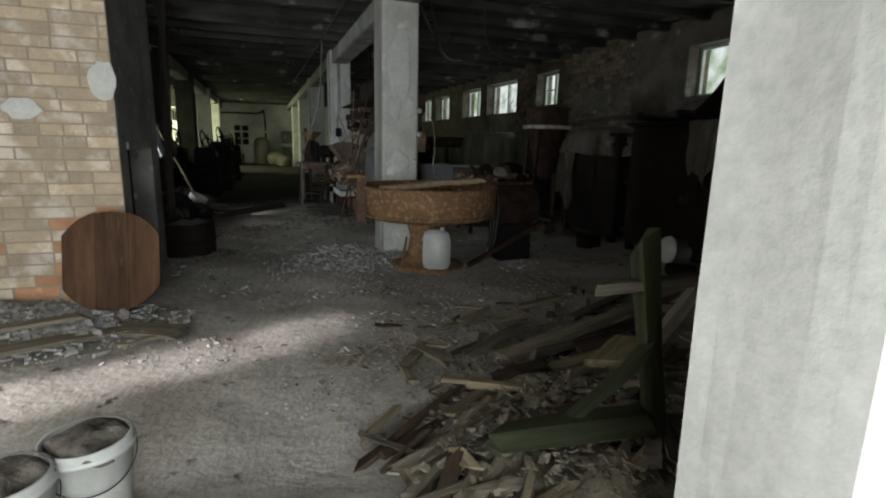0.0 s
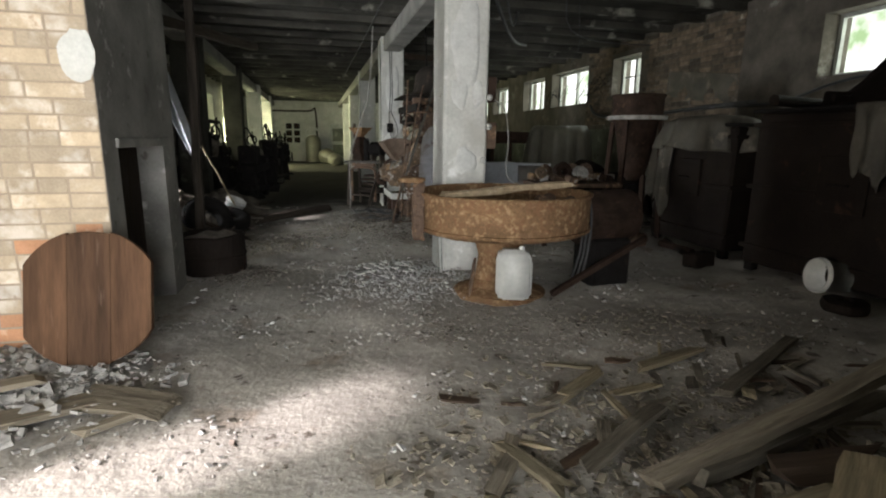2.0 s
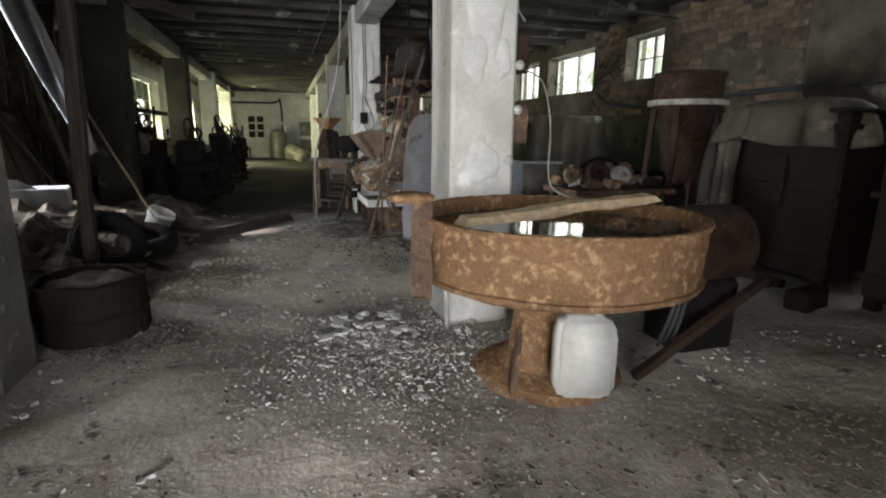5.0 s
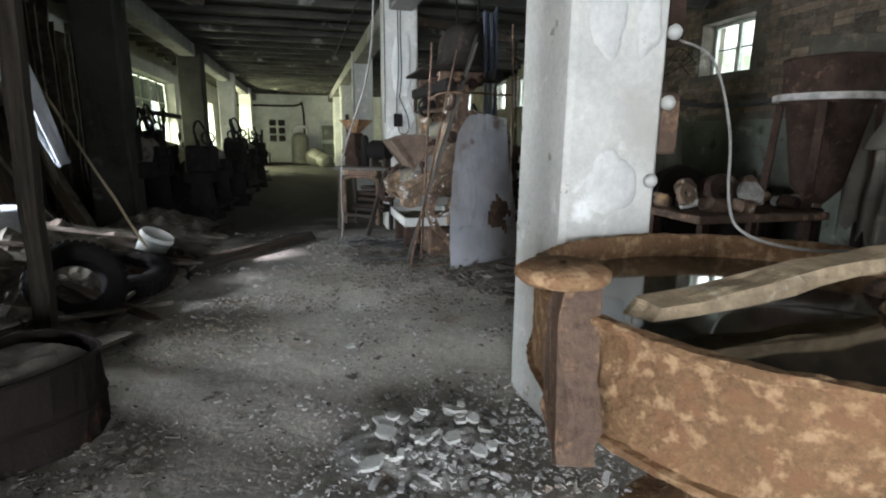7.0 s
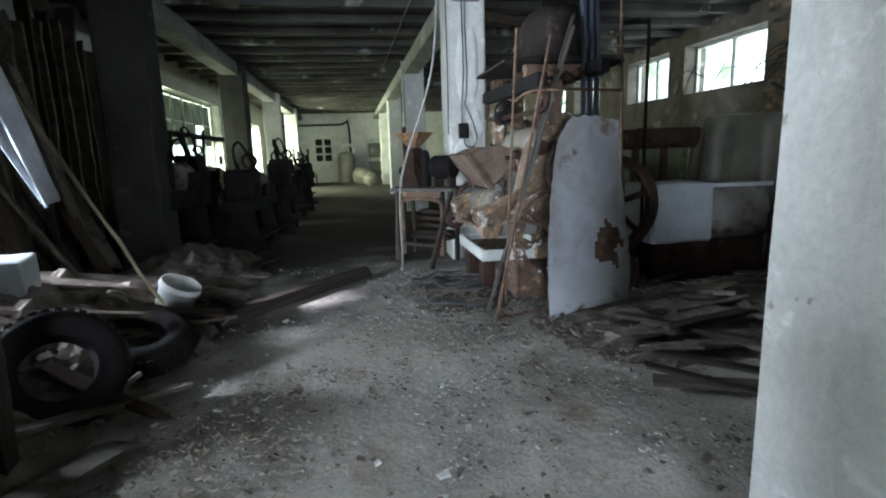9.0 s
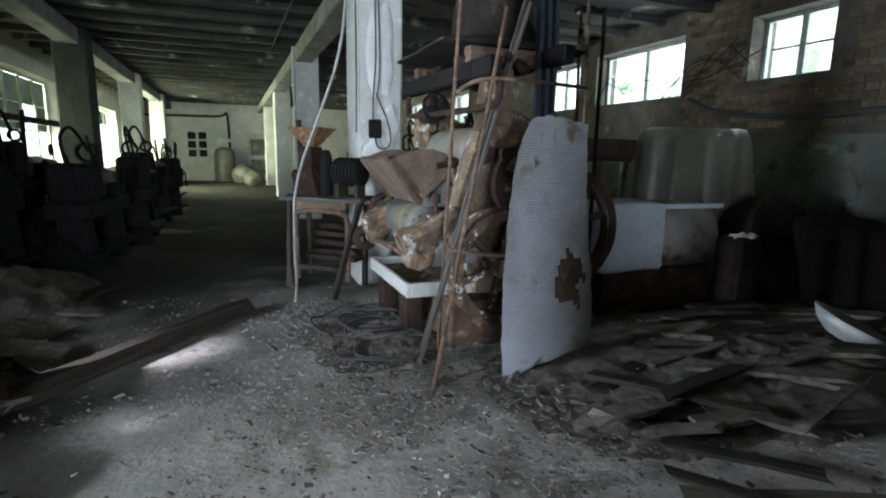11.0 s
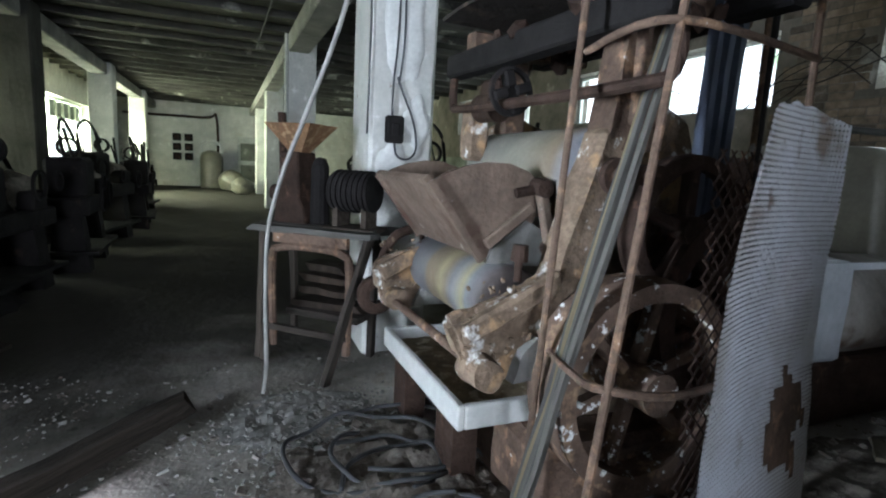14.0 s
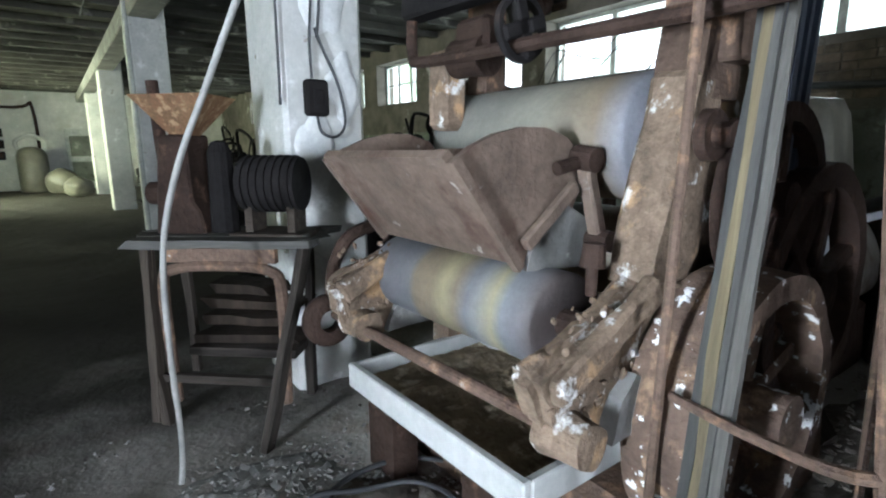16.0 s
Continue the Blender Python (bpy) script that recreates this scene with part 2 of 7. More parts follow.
def tube(bm, pts, r, seg=8, steps=6):
    """A round cable or hose through pts, smoothed."""
    P = [Vector(p) for p in pts]
    path = []
    for i in range(len(P) - 1):
        p0, p1, p2, p3 = P[max(i - 1, 0)], P[i], P[i + 1], P[min(i + 2, len(P) - 1)]
        for k in range(steps):
            t = k / steps
            path.append(0.5 * ((2 * p1) + (p2 - p0) * t + (2 * p0 - 5 * p1 + 4 * p2 - p3) * t * t + (3 * p1 - p0 - 3 * p2 + p3) * t ** 3))
    path.append(P[-1])
    rings = []
    ref = Vector((0.3, 0.2, 1)).normalized()
    for i, p in enumerate(path):
        d = (path[min(i + 1, len(path) - 1)] - path[max(i - 1, 0)]).normalized()
        s = d.cross(ref)
        s = s.normalized() if s.length > 0.05 else d.orthogonal().normalized()
        u = s.cross(d)
        rings.append([bm.verts.new(p + r * (math.cos(a) * s + math.sin(a) * u)) for a in (2 * math.pi * j / seg for j in range(seg))])
    for a, b in zip(rings, rings[1:]):
        for j in range(seg):
            bm.faces.new((a[j], a[(j + 1) % seg], b[(j + 1) % seg], b[j]))
    bm.faces.new(rings[0][::-1])
    bm.faces.new(rings[-1])
    return bm


def lathe(bm, profile, seg=32, axis=None, origin=(0, 0, 0)):
    """Turn a profile of (radius, height) round z, or round another axis by the matrix given."""
    m = Matrix.Translation(origin) @ (axis.to_4x4() if axis else Matrix.Identity(4))
    rings = [[bm.verts.new(m @ Vector((r * math.cos(2 * math.pi * j / seg), r * math.sin(2 * math.pi * j / seg), z))) for j in range(seg)] for r, z in profile]
    for a, b in zip(rings, rings[1:]):
        for j in range(seg):
            bm.faces.new((a[j], a[(j + 1) % seg], b[(j + 1) % seg], b[j]))
    return bm


def roughen(bm, amount, scale=4.0, cuts=0, seed=0.0):
    if cuts:
        bmesh.ops.subdivide_edges(bm, edges=bm.edges[:], cuts=cuts, use_grid_fill=True)
    for v in bm.verts:
        v.co += noise.noise_vector(v.co * scale + Vector((seed, seed * 1.7, 3.1))) * amount
    return bm


def prism(bm, outline, lo, hi, plane="xz"):
    """An outline in the xz, yz or xy plane, pulled out from lo to hi along the third axis."""
    put = {"xz": lambda a, b, c: (a, c, b), "yz": lambda a, b, c: (c, a, b), "xy": lambda a, b, c: (a, b, c)}[plane]
    A = [bm.verts.new(put(a, b, lo)) for a, b in outline]
    B = [bm.verts.new(put(a, b, hi)) for a, b in outline]
    n = len(A)
    bm.faces.new(A), bm.faces.new(B[::-1])
    for i in range(n):
        bm.faces.new((A[i], B[i], B[(i + 1) % n], A[(i + 1) % n]))
    bmesh.ops.recalc_face_normals(bm, faces=bm.faces[:])
    return bm


XAX = Matrix.Rotation(radians(90), 3, "Y")
YAX = Matrix.Rotation(radians(-90), 3, "X")
B = bmesh.new


# ---- structure ----
RIGHT, LEFT, FAR, BACK, CEIL = 6.75, -3.4, 34.0, -3.0, 3.55
COLUMNS = [7.02, 12.82, 18.65, 24.5, 30.3]


def wall_along_y(name, x0, x1, y0, y1, top, holes, mat, label):
    """A wall parallel to y with its openings (y0, y1, z0, z1) cut through."""
    bm = B()
    ys = sorted({y0, y1, *[h[0] for h in holes], *[h[1] for h in holes]})
    for a, b in zip(ys, ys[1:]):
        inside = [h for h in holes if h[0] <= a and b <= h[1]]
        z = 0.0
        for h in sorted(inside, key=lambda h: h[2]):
            if h[2] > z:
                span(bm, (x0, a, z), (x1, b, h[2]))
            z = h[3]
        span(bm, (x0, a, z), (x1, b, top))
    bmesh.ops.remove_doubles(bm, verts=bm.verts[:], dist=1e-5)
    return tagged(mesh_object(name, bm, mat), label, "wall", kind="structure")


WIN_RIGHT = [(5.55, 7.25, 2.30, 3.1), (11.3, 12.35, 2.42, 3.22), (13.45, 15.5, 2.33, 3.22), (16.0, 17.6, 2.33, 3.22), (19.0, 20.6, 2.33, 3.22), (21.2, 22.8, 2.33, 3.22), (25.0, 27.0, 2.33, 3.22), (28.0, 30.0, 2.33, 3.22)]
WIN_LEFT = [(1.98, 2.66, 0.0, 2.1), (8.55, 8.74, 0.0, 1.8), (9.22, 9.76, 0.0, 1.9), (10.3, 12.0, 2.6, 3.1), (16.6, 22.6, 0.6, 2.9), (24.6, 29.4, 0.8, 2.7)]

bm = B()
bmesh.ops.create_grid(bm, x_segments=150, y_segments=420, size=0.5, matrix=Matrix.Translation((1.6, 15.0, 0)) @ Matrix.Diagonal((14.0, 42.0, 1, 1)))
for v in bm.verts:
    p = v.co
    v.co.z = 0.035 * noise.noise(p * 0.9) + 0.018 * noise.noise(p * 3.1) + 0.012 * noise.noise(p * 9.0)
# Floor darkens down the aisle: oily dirt, with light falloff painted in too.
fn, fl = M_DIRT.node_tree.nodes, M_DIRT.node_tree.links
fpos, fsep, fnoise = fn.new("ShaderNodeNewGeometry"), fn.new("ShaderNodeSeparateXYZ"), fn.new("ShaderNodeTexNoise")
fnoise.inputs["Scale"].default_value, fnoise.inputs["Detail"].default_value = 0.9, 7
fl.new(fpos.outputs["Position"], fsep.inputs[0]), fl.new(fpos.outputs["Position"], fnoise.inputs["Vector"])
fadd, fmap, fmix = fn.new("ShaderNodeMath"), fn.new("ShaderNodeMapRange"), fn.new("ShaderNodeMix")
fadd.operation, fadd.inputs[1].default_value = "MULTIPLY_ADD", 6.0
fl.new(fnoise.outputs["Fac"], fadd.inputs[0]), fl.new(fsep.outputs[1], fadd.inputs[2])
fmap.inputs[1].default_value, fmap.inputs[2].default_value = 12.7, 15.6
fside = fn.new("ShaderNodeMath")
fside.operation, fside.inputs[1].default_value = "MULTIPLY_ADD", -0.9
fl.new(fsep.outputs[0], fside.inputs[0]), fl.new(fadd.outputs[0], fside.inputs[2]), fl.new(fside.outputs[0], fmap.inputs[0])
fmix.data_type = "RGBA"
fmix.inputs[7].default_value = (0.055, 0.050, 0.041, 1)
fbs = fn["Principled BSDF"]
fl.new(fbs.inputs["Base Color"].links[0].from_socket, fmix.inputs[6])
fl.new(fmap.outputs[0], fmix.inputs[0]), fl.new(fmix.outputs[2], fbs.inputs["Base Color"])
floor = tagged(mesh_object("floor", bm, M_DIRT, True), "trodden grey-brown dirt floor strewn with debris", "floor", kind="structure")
bm = B()
span(bm, (-400, -400, -0.5), (400, 400, -0.16))
tagged(mesh_object("ground", bm, M_DIRT), "bare earth outside the hall", "ground", kind="structure")

wall_along_y("wall_right", RIGHT, RIGHT + 0.45, BACK, FAR, CEIL, WIN_RIGHT, M_MORTAR_DARK, "sooty brick wall with high windows and plastered dado")
wall_along_y("wall_left", LEFT - 0.35, LEFT, BACK, FAR, CEIL, WIN_LEFT, M_PLASTER, "dirty plastered wall with tall bright windows")
bm = B()
span(bm, (LEFT - 0.35, FAR, 0), (RIGHT + 0.45, FAR + 0.3, CEIL))
tagged(mesh_object("wall_far", bm, M_PLASTER), "pale plastered wall at the end of the hall", "wall", kind="structure")
# Back wall is never in view; its gateway is assumed, to let fill in.
bm = B()
span(bm, (LEFT - 0.35, BACK - 0.3, 0), (-2.6, BACK, CEIL))
span(bm, (1.6, BACK - 0.3, 0), (RIGHT + 0.45, BACK, CEIL))
span(bm, (-2.6, BACK - 0.3, 2.8), (1.6, BACK, CEIL))
tagged(mesh_object("wall_back", bm, M_PLASTER), "unseen plastered wall with an assumed wide gateway", "wall", kind="structure")
bm = B()
span(bm, (0.755, 0.42, 0), (RIGHT, 0.72, CEIL))
roughen(bm, 0.012, 6, 5)
tagged(mesh_object("wall_partition", bm, M_PLASTER), "white plastered partition with a chipped edge", "wall", kind="structure")

bm = B()
span(bm, (LEFT - 0.35, BACK - 0.3, CEIL), (RIGHT + 0.45, FAR + 0.3, CEIL + 0.25))
y = BACK + 0.3
while y < FAR:
    span(bm, (LEFT, y - 0.06, CEIL - 0.11), (RIGHT, y + 0.06, CEIL + 0.01))
    y += 0.875
tagged(mesh_object("ceiling", bm, M_SOOT), "sooty ribbed concrete ceiling slabs with peeling whitewash", "ceiling", kind="structure")

for x0, x1 in ((1.62, 1.98), (-2.35, -2.0)):
    bm = B()
    span(bm, (x0, 5.2 if x0 < 0 else 0.75, 3.17), (x1, FAR, CEIL - 0.1), 0.02)
    tagged(mesh_object("beam", bm, M_CONCRETE), "long stained concrete ceiling beam", "beam", kind="structure")

def column(x0, x1, y, mat, label):
    bm = B()
    span(bm, (x0, y - 0.27, -0.05), (x1, y + 0.27, 3.46), 0.025)
    roughen(bm, 0.008, 5, 6, y)
    ob = mesh_object("column", bm, mat)
    return tagged(ob, label, "column", "columns", "structure")

for i, y in enumerate(COLUMNS):
    x0 = (1.50, 1.565, 1.62, 1.66, 1.70)[i]
    column(x0, x0 + 0.475, y, M_PLASTER, "whitewashed concrete column with flaking plaster")
    # The first two side columns get a darker concrete than the others.
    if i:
        column(-2.42, -1.90, y, M_DARK_CONCRETE if i < 3 else M_PLASTER, "dark concrete column" if i < 3 else "pale plastered concrete column")

def flake(x, y, z, rx, rz, seed):
    """A raised patch of old whitewash left on a column's face."""
    bm = B()
    rings = []
    for r, h in ((0.02, 0.009), (0.7, 0.008), (0.95, 0.004), (1.0, -0.004)):
        ring = []
        for j in range(28):
            a = 2 * math.pi * j / 28
            f = r * (1 + 0.45 * noise.noise(Vector((math.cos(a) * 1.3, math.sin(a) * 1.3, seed))) + 0.15 * noise.noise(Vector((math.cos(a) * 5, math.sin(a) * 5, seed))))
            ring.append(bm.verts.new((x + rx * f * math.cos(a), y - h, z + rz * f * math.sin(a))))
        rings.append(ring)
    for p, q in zip(rings, rings[1:]):
        for j in range(28):
            bm.faces.new((p[j], q[j], q[(j + 1) % 28], p[(j + 1) % 28]))
    tagged(mesh_object("plaster_patch", bm, M_FLAKE_WHITE, True), "flaking patch of whitewash on the column", "plaster", "plaster patches", "structure")


M_FLAKE_WHITE = material("old_whitewash", (0.63, 0.63, 0.59), 0.85, scale=6, dark=0.8, fine=40, bump=0.3, spot=(0.35, 0.32, 0.27), spot_scale=14, spot_at=0.66)
for k, (x, z, rx, rz) in enumerate(((1.74, 2.35, 0.16, 0.4), (1.66, 1.92, 0.10, 0.16), (1.86, 1.9, 0.07, 0.12), (1.73, 1.2, 0.12, 0.15), (1.62, 0.5, 0.09, 0.2))):
    flake(x, 6.745, z, rx, rz, k * 3.1)
for k, (x, z, rx, rz) in enumerate(((1.80, 2.4, 0.16, 0.5), (1.72, 1.35, 0.12, 0.2), (1.9, 1.7, 0.08, 0.2), (1.7, 0.6, 0.08, 0.2))):
    flake(x, 12.545, z, rx, rz, 20 + k * 2.7)

# brick pier with a low opening in its side
wall_along_y("pier", -1.55, -1.10, 5.01, 6.75, CEIL, [(5.27, 6.35, 0.0, 1.34)], M_CONCRETE, "grey rendered pier with a low dark opening")
bm = B()
span(bm, (LEFT, 5.0, 0), (-1.555, 5.28, CEIL))
span(bm, (-1.555, 5.0, 0), (-1.102, 5.0095, CEIL))
tagged(mesh_object("wall_brick", bm, M_MORTAR), "pale yellow and red brick wall, plaster fallen off", "wall", kind="structure")

pier_door = thing("pier_door", "dark wooden door with a metal handle in the pier", "door", "", (-1.32, 5.28, 0))
for k in range(4):
    bm = B(); span(bm, (-0.02, 0.004 + 0.264 * k, 0.01), (0.02, 0.26 + 0.264 * k, 1.33), 0.006); roughen(bm, 0.003, 9, 2, k); part("board", bm, M_WOOD_DOOR, pier_door)
bm = B(); rod(bm, (0.02, 0.20, 0.72), (0.07, 0.20, 0.72), 0.012); rod(bm, (0.07, 0.20, 0.72), (0.075, 0.32, 0.725), 0.011); handle = part("handle", bm, M_PAINT, pier_door, "bent pale metal handle")
bm = B(); span(bm, (-1.09, 5.20, 1.345), (-1.07, 6.45, 1.41), 0.006); roughen(bm, 0.006, 8, 3); tagged(mesh_object("trim", bm, M_CONCRETE), "worn cement band over the low door", "trim", kind="structure")

# daylight in each opening, added fill at the unseen gateway, and the bright green-white outdoors behind the windows
# Gate lamp is added fill from behind, brightening the near floor and faces.
daylight("unseen_gate_fill", (-0.7, BACK - 0.5, 1.45), (0.2, 3.6, 0.4), 4.4, 2.7, 1150, (0.97, 0.97, 1.0))
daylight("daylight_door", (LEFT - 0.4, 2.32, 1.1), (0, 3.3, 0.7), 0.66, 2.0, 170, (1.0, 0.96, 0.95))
# Gap lamp doubles as added fill for the mill, its spread narrowed there.
daylight("daylight_gap", (LEFT - 0.4, 9.49, 1.15), (0, 10.2, 0.9), 0.54, 1.8, 200, (0.95, 0.97, 1.0)).data.spread = radians(110)
for a, b, c, d in WIN_RIGHT:
    daylight("daylight_window", (RIGHT + 0.5, (a + b) / 2, (c + d) / 2), (0, (a + b) / 2, (c + d) / 2 - 1.5), b - a, d - c, 13 * (b - a) * (d - c), (0.93, 1.0, 0.9))
for a, b, c, d in WIN_LEFT[3:]:
    daylight("daylight_window", (LEFT - 0.5, (a + b) / 2, (c + d) / 2), (0, (a + b) / 2, (c + d) / 2 - 0.6), b - a, d - c, (6 if a < 13 else 30 if a < 24 else 125) * (b - a) * (d - c), (1.0, 1.0, 0.62))

M_OUT = bpy.data.materials.new("bright_foliage")
M_OUT.use_nodes = True
nt = M_OUT.node_tree
em = nt.nodes.new("ShaderNodeEmission")
tex = nt.nodes.new("ShaderNodeTexNoise")
tex.inputs["Scale"].default_value, tex.inputs["Detail"].default_value = 1.6, 8
rmp = nt.nodes.new("ShaderNodeValToRGB")
rmp.color_ramp.elements[0].position, rmp.color_ramp.elements[1].position = 0.36, 0.56
rmp.color_ramp.elements[0].color, rmp.color_ramp.elements[1].color = (0.30, 0.42, 0.22, 1), (1.0, 1.0, 0.97, 1)
nt.links.new(nt.nodes.new("ShaderNodeNewGeometry").outputs["Position"], tex.inputs["Vector"])
nt.links.new(tex.outputs["Fac"], rmp.inputs[0])
nt.links.new(rmp.outputs[0], em.inputs[0])
em.inputs[1].default_value = 0.45
nt.links.new(em.outputs[0], nt.nodes["Material Output"].inputs[0])
for x0, x1, y0, y1 in ((RIGHT + 3.0, RIGHT + 3.05, BACK, FAR + 14), (LEFT - 3.05, LEFT - 3.0, 9.9, FAR + 14)):
    bm = B()
    span(bm, (x0, y0, -0.16), (x1, y1, 8.0))
    tagged(mesh_object("backdrop", bm, M_OUT), "bright overgrown greenery outside the windows", "backdrop", kind="structure")

# ---- windows ----
M_DUSTY = bpy.data.materials.new("dusty_glass")
M_DUSTY.use_nodes = True
dn, dl = M_DUSTY.node_tree.nodes, M_DUSTY.node_tree.links
dtex, dramp, dtra, dmix = dn.new("ShaderNodeTexNoise"), dn.new("ShaderNodeValToRGB"), dn.new("ShaderNodeBsdfTransparent"), dn.new("ShaderNodeMixShader")
dtex.inputs["Scale"].default_value, dtex.inputs["Detail"].default_value = 2.2, 7
dramp.color_ramp.elements[0].color, dramp.color_ramp.elements[1].color = (0.05, 0.06, 0.05, 1), (0.30, 0.32, 0.27, 1)
dn["Principled BSDF"].inputs["Base Color"].default_value, dn["Principled BSDF"].inputs["Roughness"].default_value = (0.22, 0.22, 0.19, 1), 0.5
dl.new(dn.new("ShaderNodeNewGeometry").outputs["Position"], dtex.inputs["Vector"])
dl.new(dtex.outputs["Fac"], dramp.inputs[0]), dl.new(dramp.outputs[0], dtra.inputs[0])
dmix.inputs[0].default_value = 0.75
dl.new(dn["Principled BSDF"].outputs[0], dmix.inputs[1]), dl.new(dtra.outputs[0], dmix.inputs[2])
dl.new(dmix.outputs[0], dn["Material Output"].inputs[0])


def casement(x, y0, y1, z0, z1, leaves, rows, group, label, deep=0.28, side=1, dusty=0.0):
    """A wooden window in the wall's opening: outer frame, mullions, glazing bars, panes."""
    t = thing("window", label, "window", group, (x + side * deep, 0, 0), kind="structure")
    f = 0.05
    bm = B()
    span(bm, (-0.03, y0, z0), (0.03, y0 + f, z1)), span(bm, (-0.03, y1 - f, z0), (0.03, y1, z1))
    span(bm, (-0.03, y0 + f, z0), (0.03, y1 - f, z0 + f)), span(bm, (-0.03, y0 + f, z1 - f), (0.03, y1 - f, z1))
    part("window_frame", bm, M_PAINT, t)
    w = (y1 - y0 - 2 * f) / leaves
    for i in range(1, leaves):
        bm = B()
        span(bm, (-0.035, y0 + f + i * w - 0.04, z0 + f), (0.035, y0 + f + i * w + 0.04, z1 - f))
        part("mullion", bm, M_PAINT, t)
    for i in range(leaves):
        for r in range(1, rows):
            z = z0 + f + (z1 - z0 - 2 * f) * r / rows
            bm = B()
            span(bm, (-0.015, y0 + f + i * w + 0.04, z - 0.014), (0.015, y0 + f + (i + 1) * w - 0.04, z + 0.014))
            part("glazing_bar", bm, M_PAINT, t)
    if dusty:
        for i in range(leaves):
            for r in range(rows):
                za, zb = z0 + f + (z1 - z0 - 2 * f) * r / rows, z0 + f + (z1 - z0 - 2 * f) * (r + 1) / rows
                if zb < dusty or (r + 2 * i) % 7 == 5:
                    continue
                bm = B()
                span(bm, (-0.003, y0 + f + i * w + 0.042, za + 0.016), (0.003, y0 + f + (i + 1) * w - 0.042, zb - 0.016))
                part("pane", bm, M_DUSTY, t, "dust-grey glass pane")
    bm = B()
    span(bm, (-side * 0.03 - 0.1, y0 - 0.02, z0 - 0.03), (-side * 0.03 + 0.06, y1 + 0.02, z0 - 0.002))
    part("window_sill", bm, M_CONCRETE, t)
    return t


RW = ((5.55, 7.25, 2.30, 3.1), (13.45, 15.5, 2.33, 3.22), (16.0, 17.6, 2.33, 3.22))
casement(RIGHT, 11.3, 12.35, 2.42, 3.22, 2, 2, "high windows", "old wooden casement window, two leaves with glazing bars")
for k, (a, b, c, d) in enumerate(RW):
    casement(RIGHT, a, b, c, d, 2 if k else 1, 1, "high windows", "wide dusty wooden window high in the brick wall")
for a, b, c, d in WIN_RIGHT[4:]:
    casement(RIGHT, a, b, c, d, 3, 2, "high windows", "distant wooden window with small panes")
for a, b, c, d in WIN_LEFT[4:]:
    casement(LEFT, a, b, c, d, 7, 4, "large side windows", "large factory window with many bars and dusty panes", side=-1, dusty=1.9 if a < 24 else 2.4)
# Dusty panes are added in this window to dim sun on the second column.
casement(LEFT, 10.3, 12.0, 2.6, 3.1, 3, 1, "large side windows", "narrow high window over the debris heap", side=-1, dusty=2.0)
bm = B()
span(bm, (LEFT + 0.05, 16.4, 1.86), (LEFT + 0.17, 22.8, 1.98))
tagged(mesh_object("window_rail", bm, M_IRON), "dark timber rail across the large windows", "rail", kind="structure")

# plastered dado and flaking plaster on the brick wall between the windows
bm = B()
bmesh.ops.create_grid(bm, x_segments=120, y_segments=12, size=0.5, matrix=Matrix.Translation((RIGHT - 0.015, 12.0, 0.85)) @ Matrix.Rotation(radians(-90), 4, "Y") @ Matrix.Diagonal((1.7, 24.0, 1, 1)))
for v in bm.verts:
    if v.co.z > 1.6:
        v.co.z += 0.12 * noise.noise(Vector((v.co.y * 1.5, 0, 0))) + 0.05 * noise.noise(Vector((v.co.y * 6, 3, 0)))
tagged(mesh_object("wall_dado", bm, M_DADO), "dirty grey-green plaster on the lower wall", "wall", kind="structure")

# ---- entry: buckets, round board, rubble, broken timber ----
def plank(name, a, b, w, h, mat, seed, parent=None, label="", category="plank", group="", twist=0.0):
    """A worn board from a to b with splintered ends."""
    rnd = random.Random(seed)
    a, b = Vector(a), Vector(b)
    d = (b - a)
    n = max(3, int(d.length / 0.22))
    side = d.cross(Vector((math.sin(twist), 0, math.cos(twist)))).normalized()
    up = side.cross(d).normalized()
    bm = B()
    rings = []
    for i in range(n + 1):
        dz = rnd.uniform(-0.006, 0.006)
        ww, hh = w * rnd.uniform(0.88, 1.05), h * rnd.uniform(0.85, 1.1)
        rings.append([bm.verts.new((d.length * i / n + (rnd.uniform(-0.07, 0.07) if i in (0, n) else 0), sx * ww / 2 + rnd.uniform(-0.004, 0.004), dz + sz * hh / 2)) for sx, sz in ((-1, -1), (1, -1), (1, 1), (-1, 1))])
    for r, s in zip(rings, rings[1:]):
        for j in range(4):
            bm.faces.new((r[j], r[(j + 1) % 4], s[(j + 1) % 4], s[j]))
    bm.faces.new(rings[0][::-1]), bm.faces.new(rings[-1])
    bmesh.ops.recalc_face_normals(bm, faces=bm.faces[:])
    m = Matrix.Translation(a) @ Matrix((d.normalized(), -side, up)).transposed().to_4x4()
    if parent:
        ob = part(name, bm, mat, parent, label)
        ob.matrix_basis = m
        return ob
    ob = mesh_object(name, bm, mat)
    ob.matrix_world = m
    return tagged(ob, label, category, group)


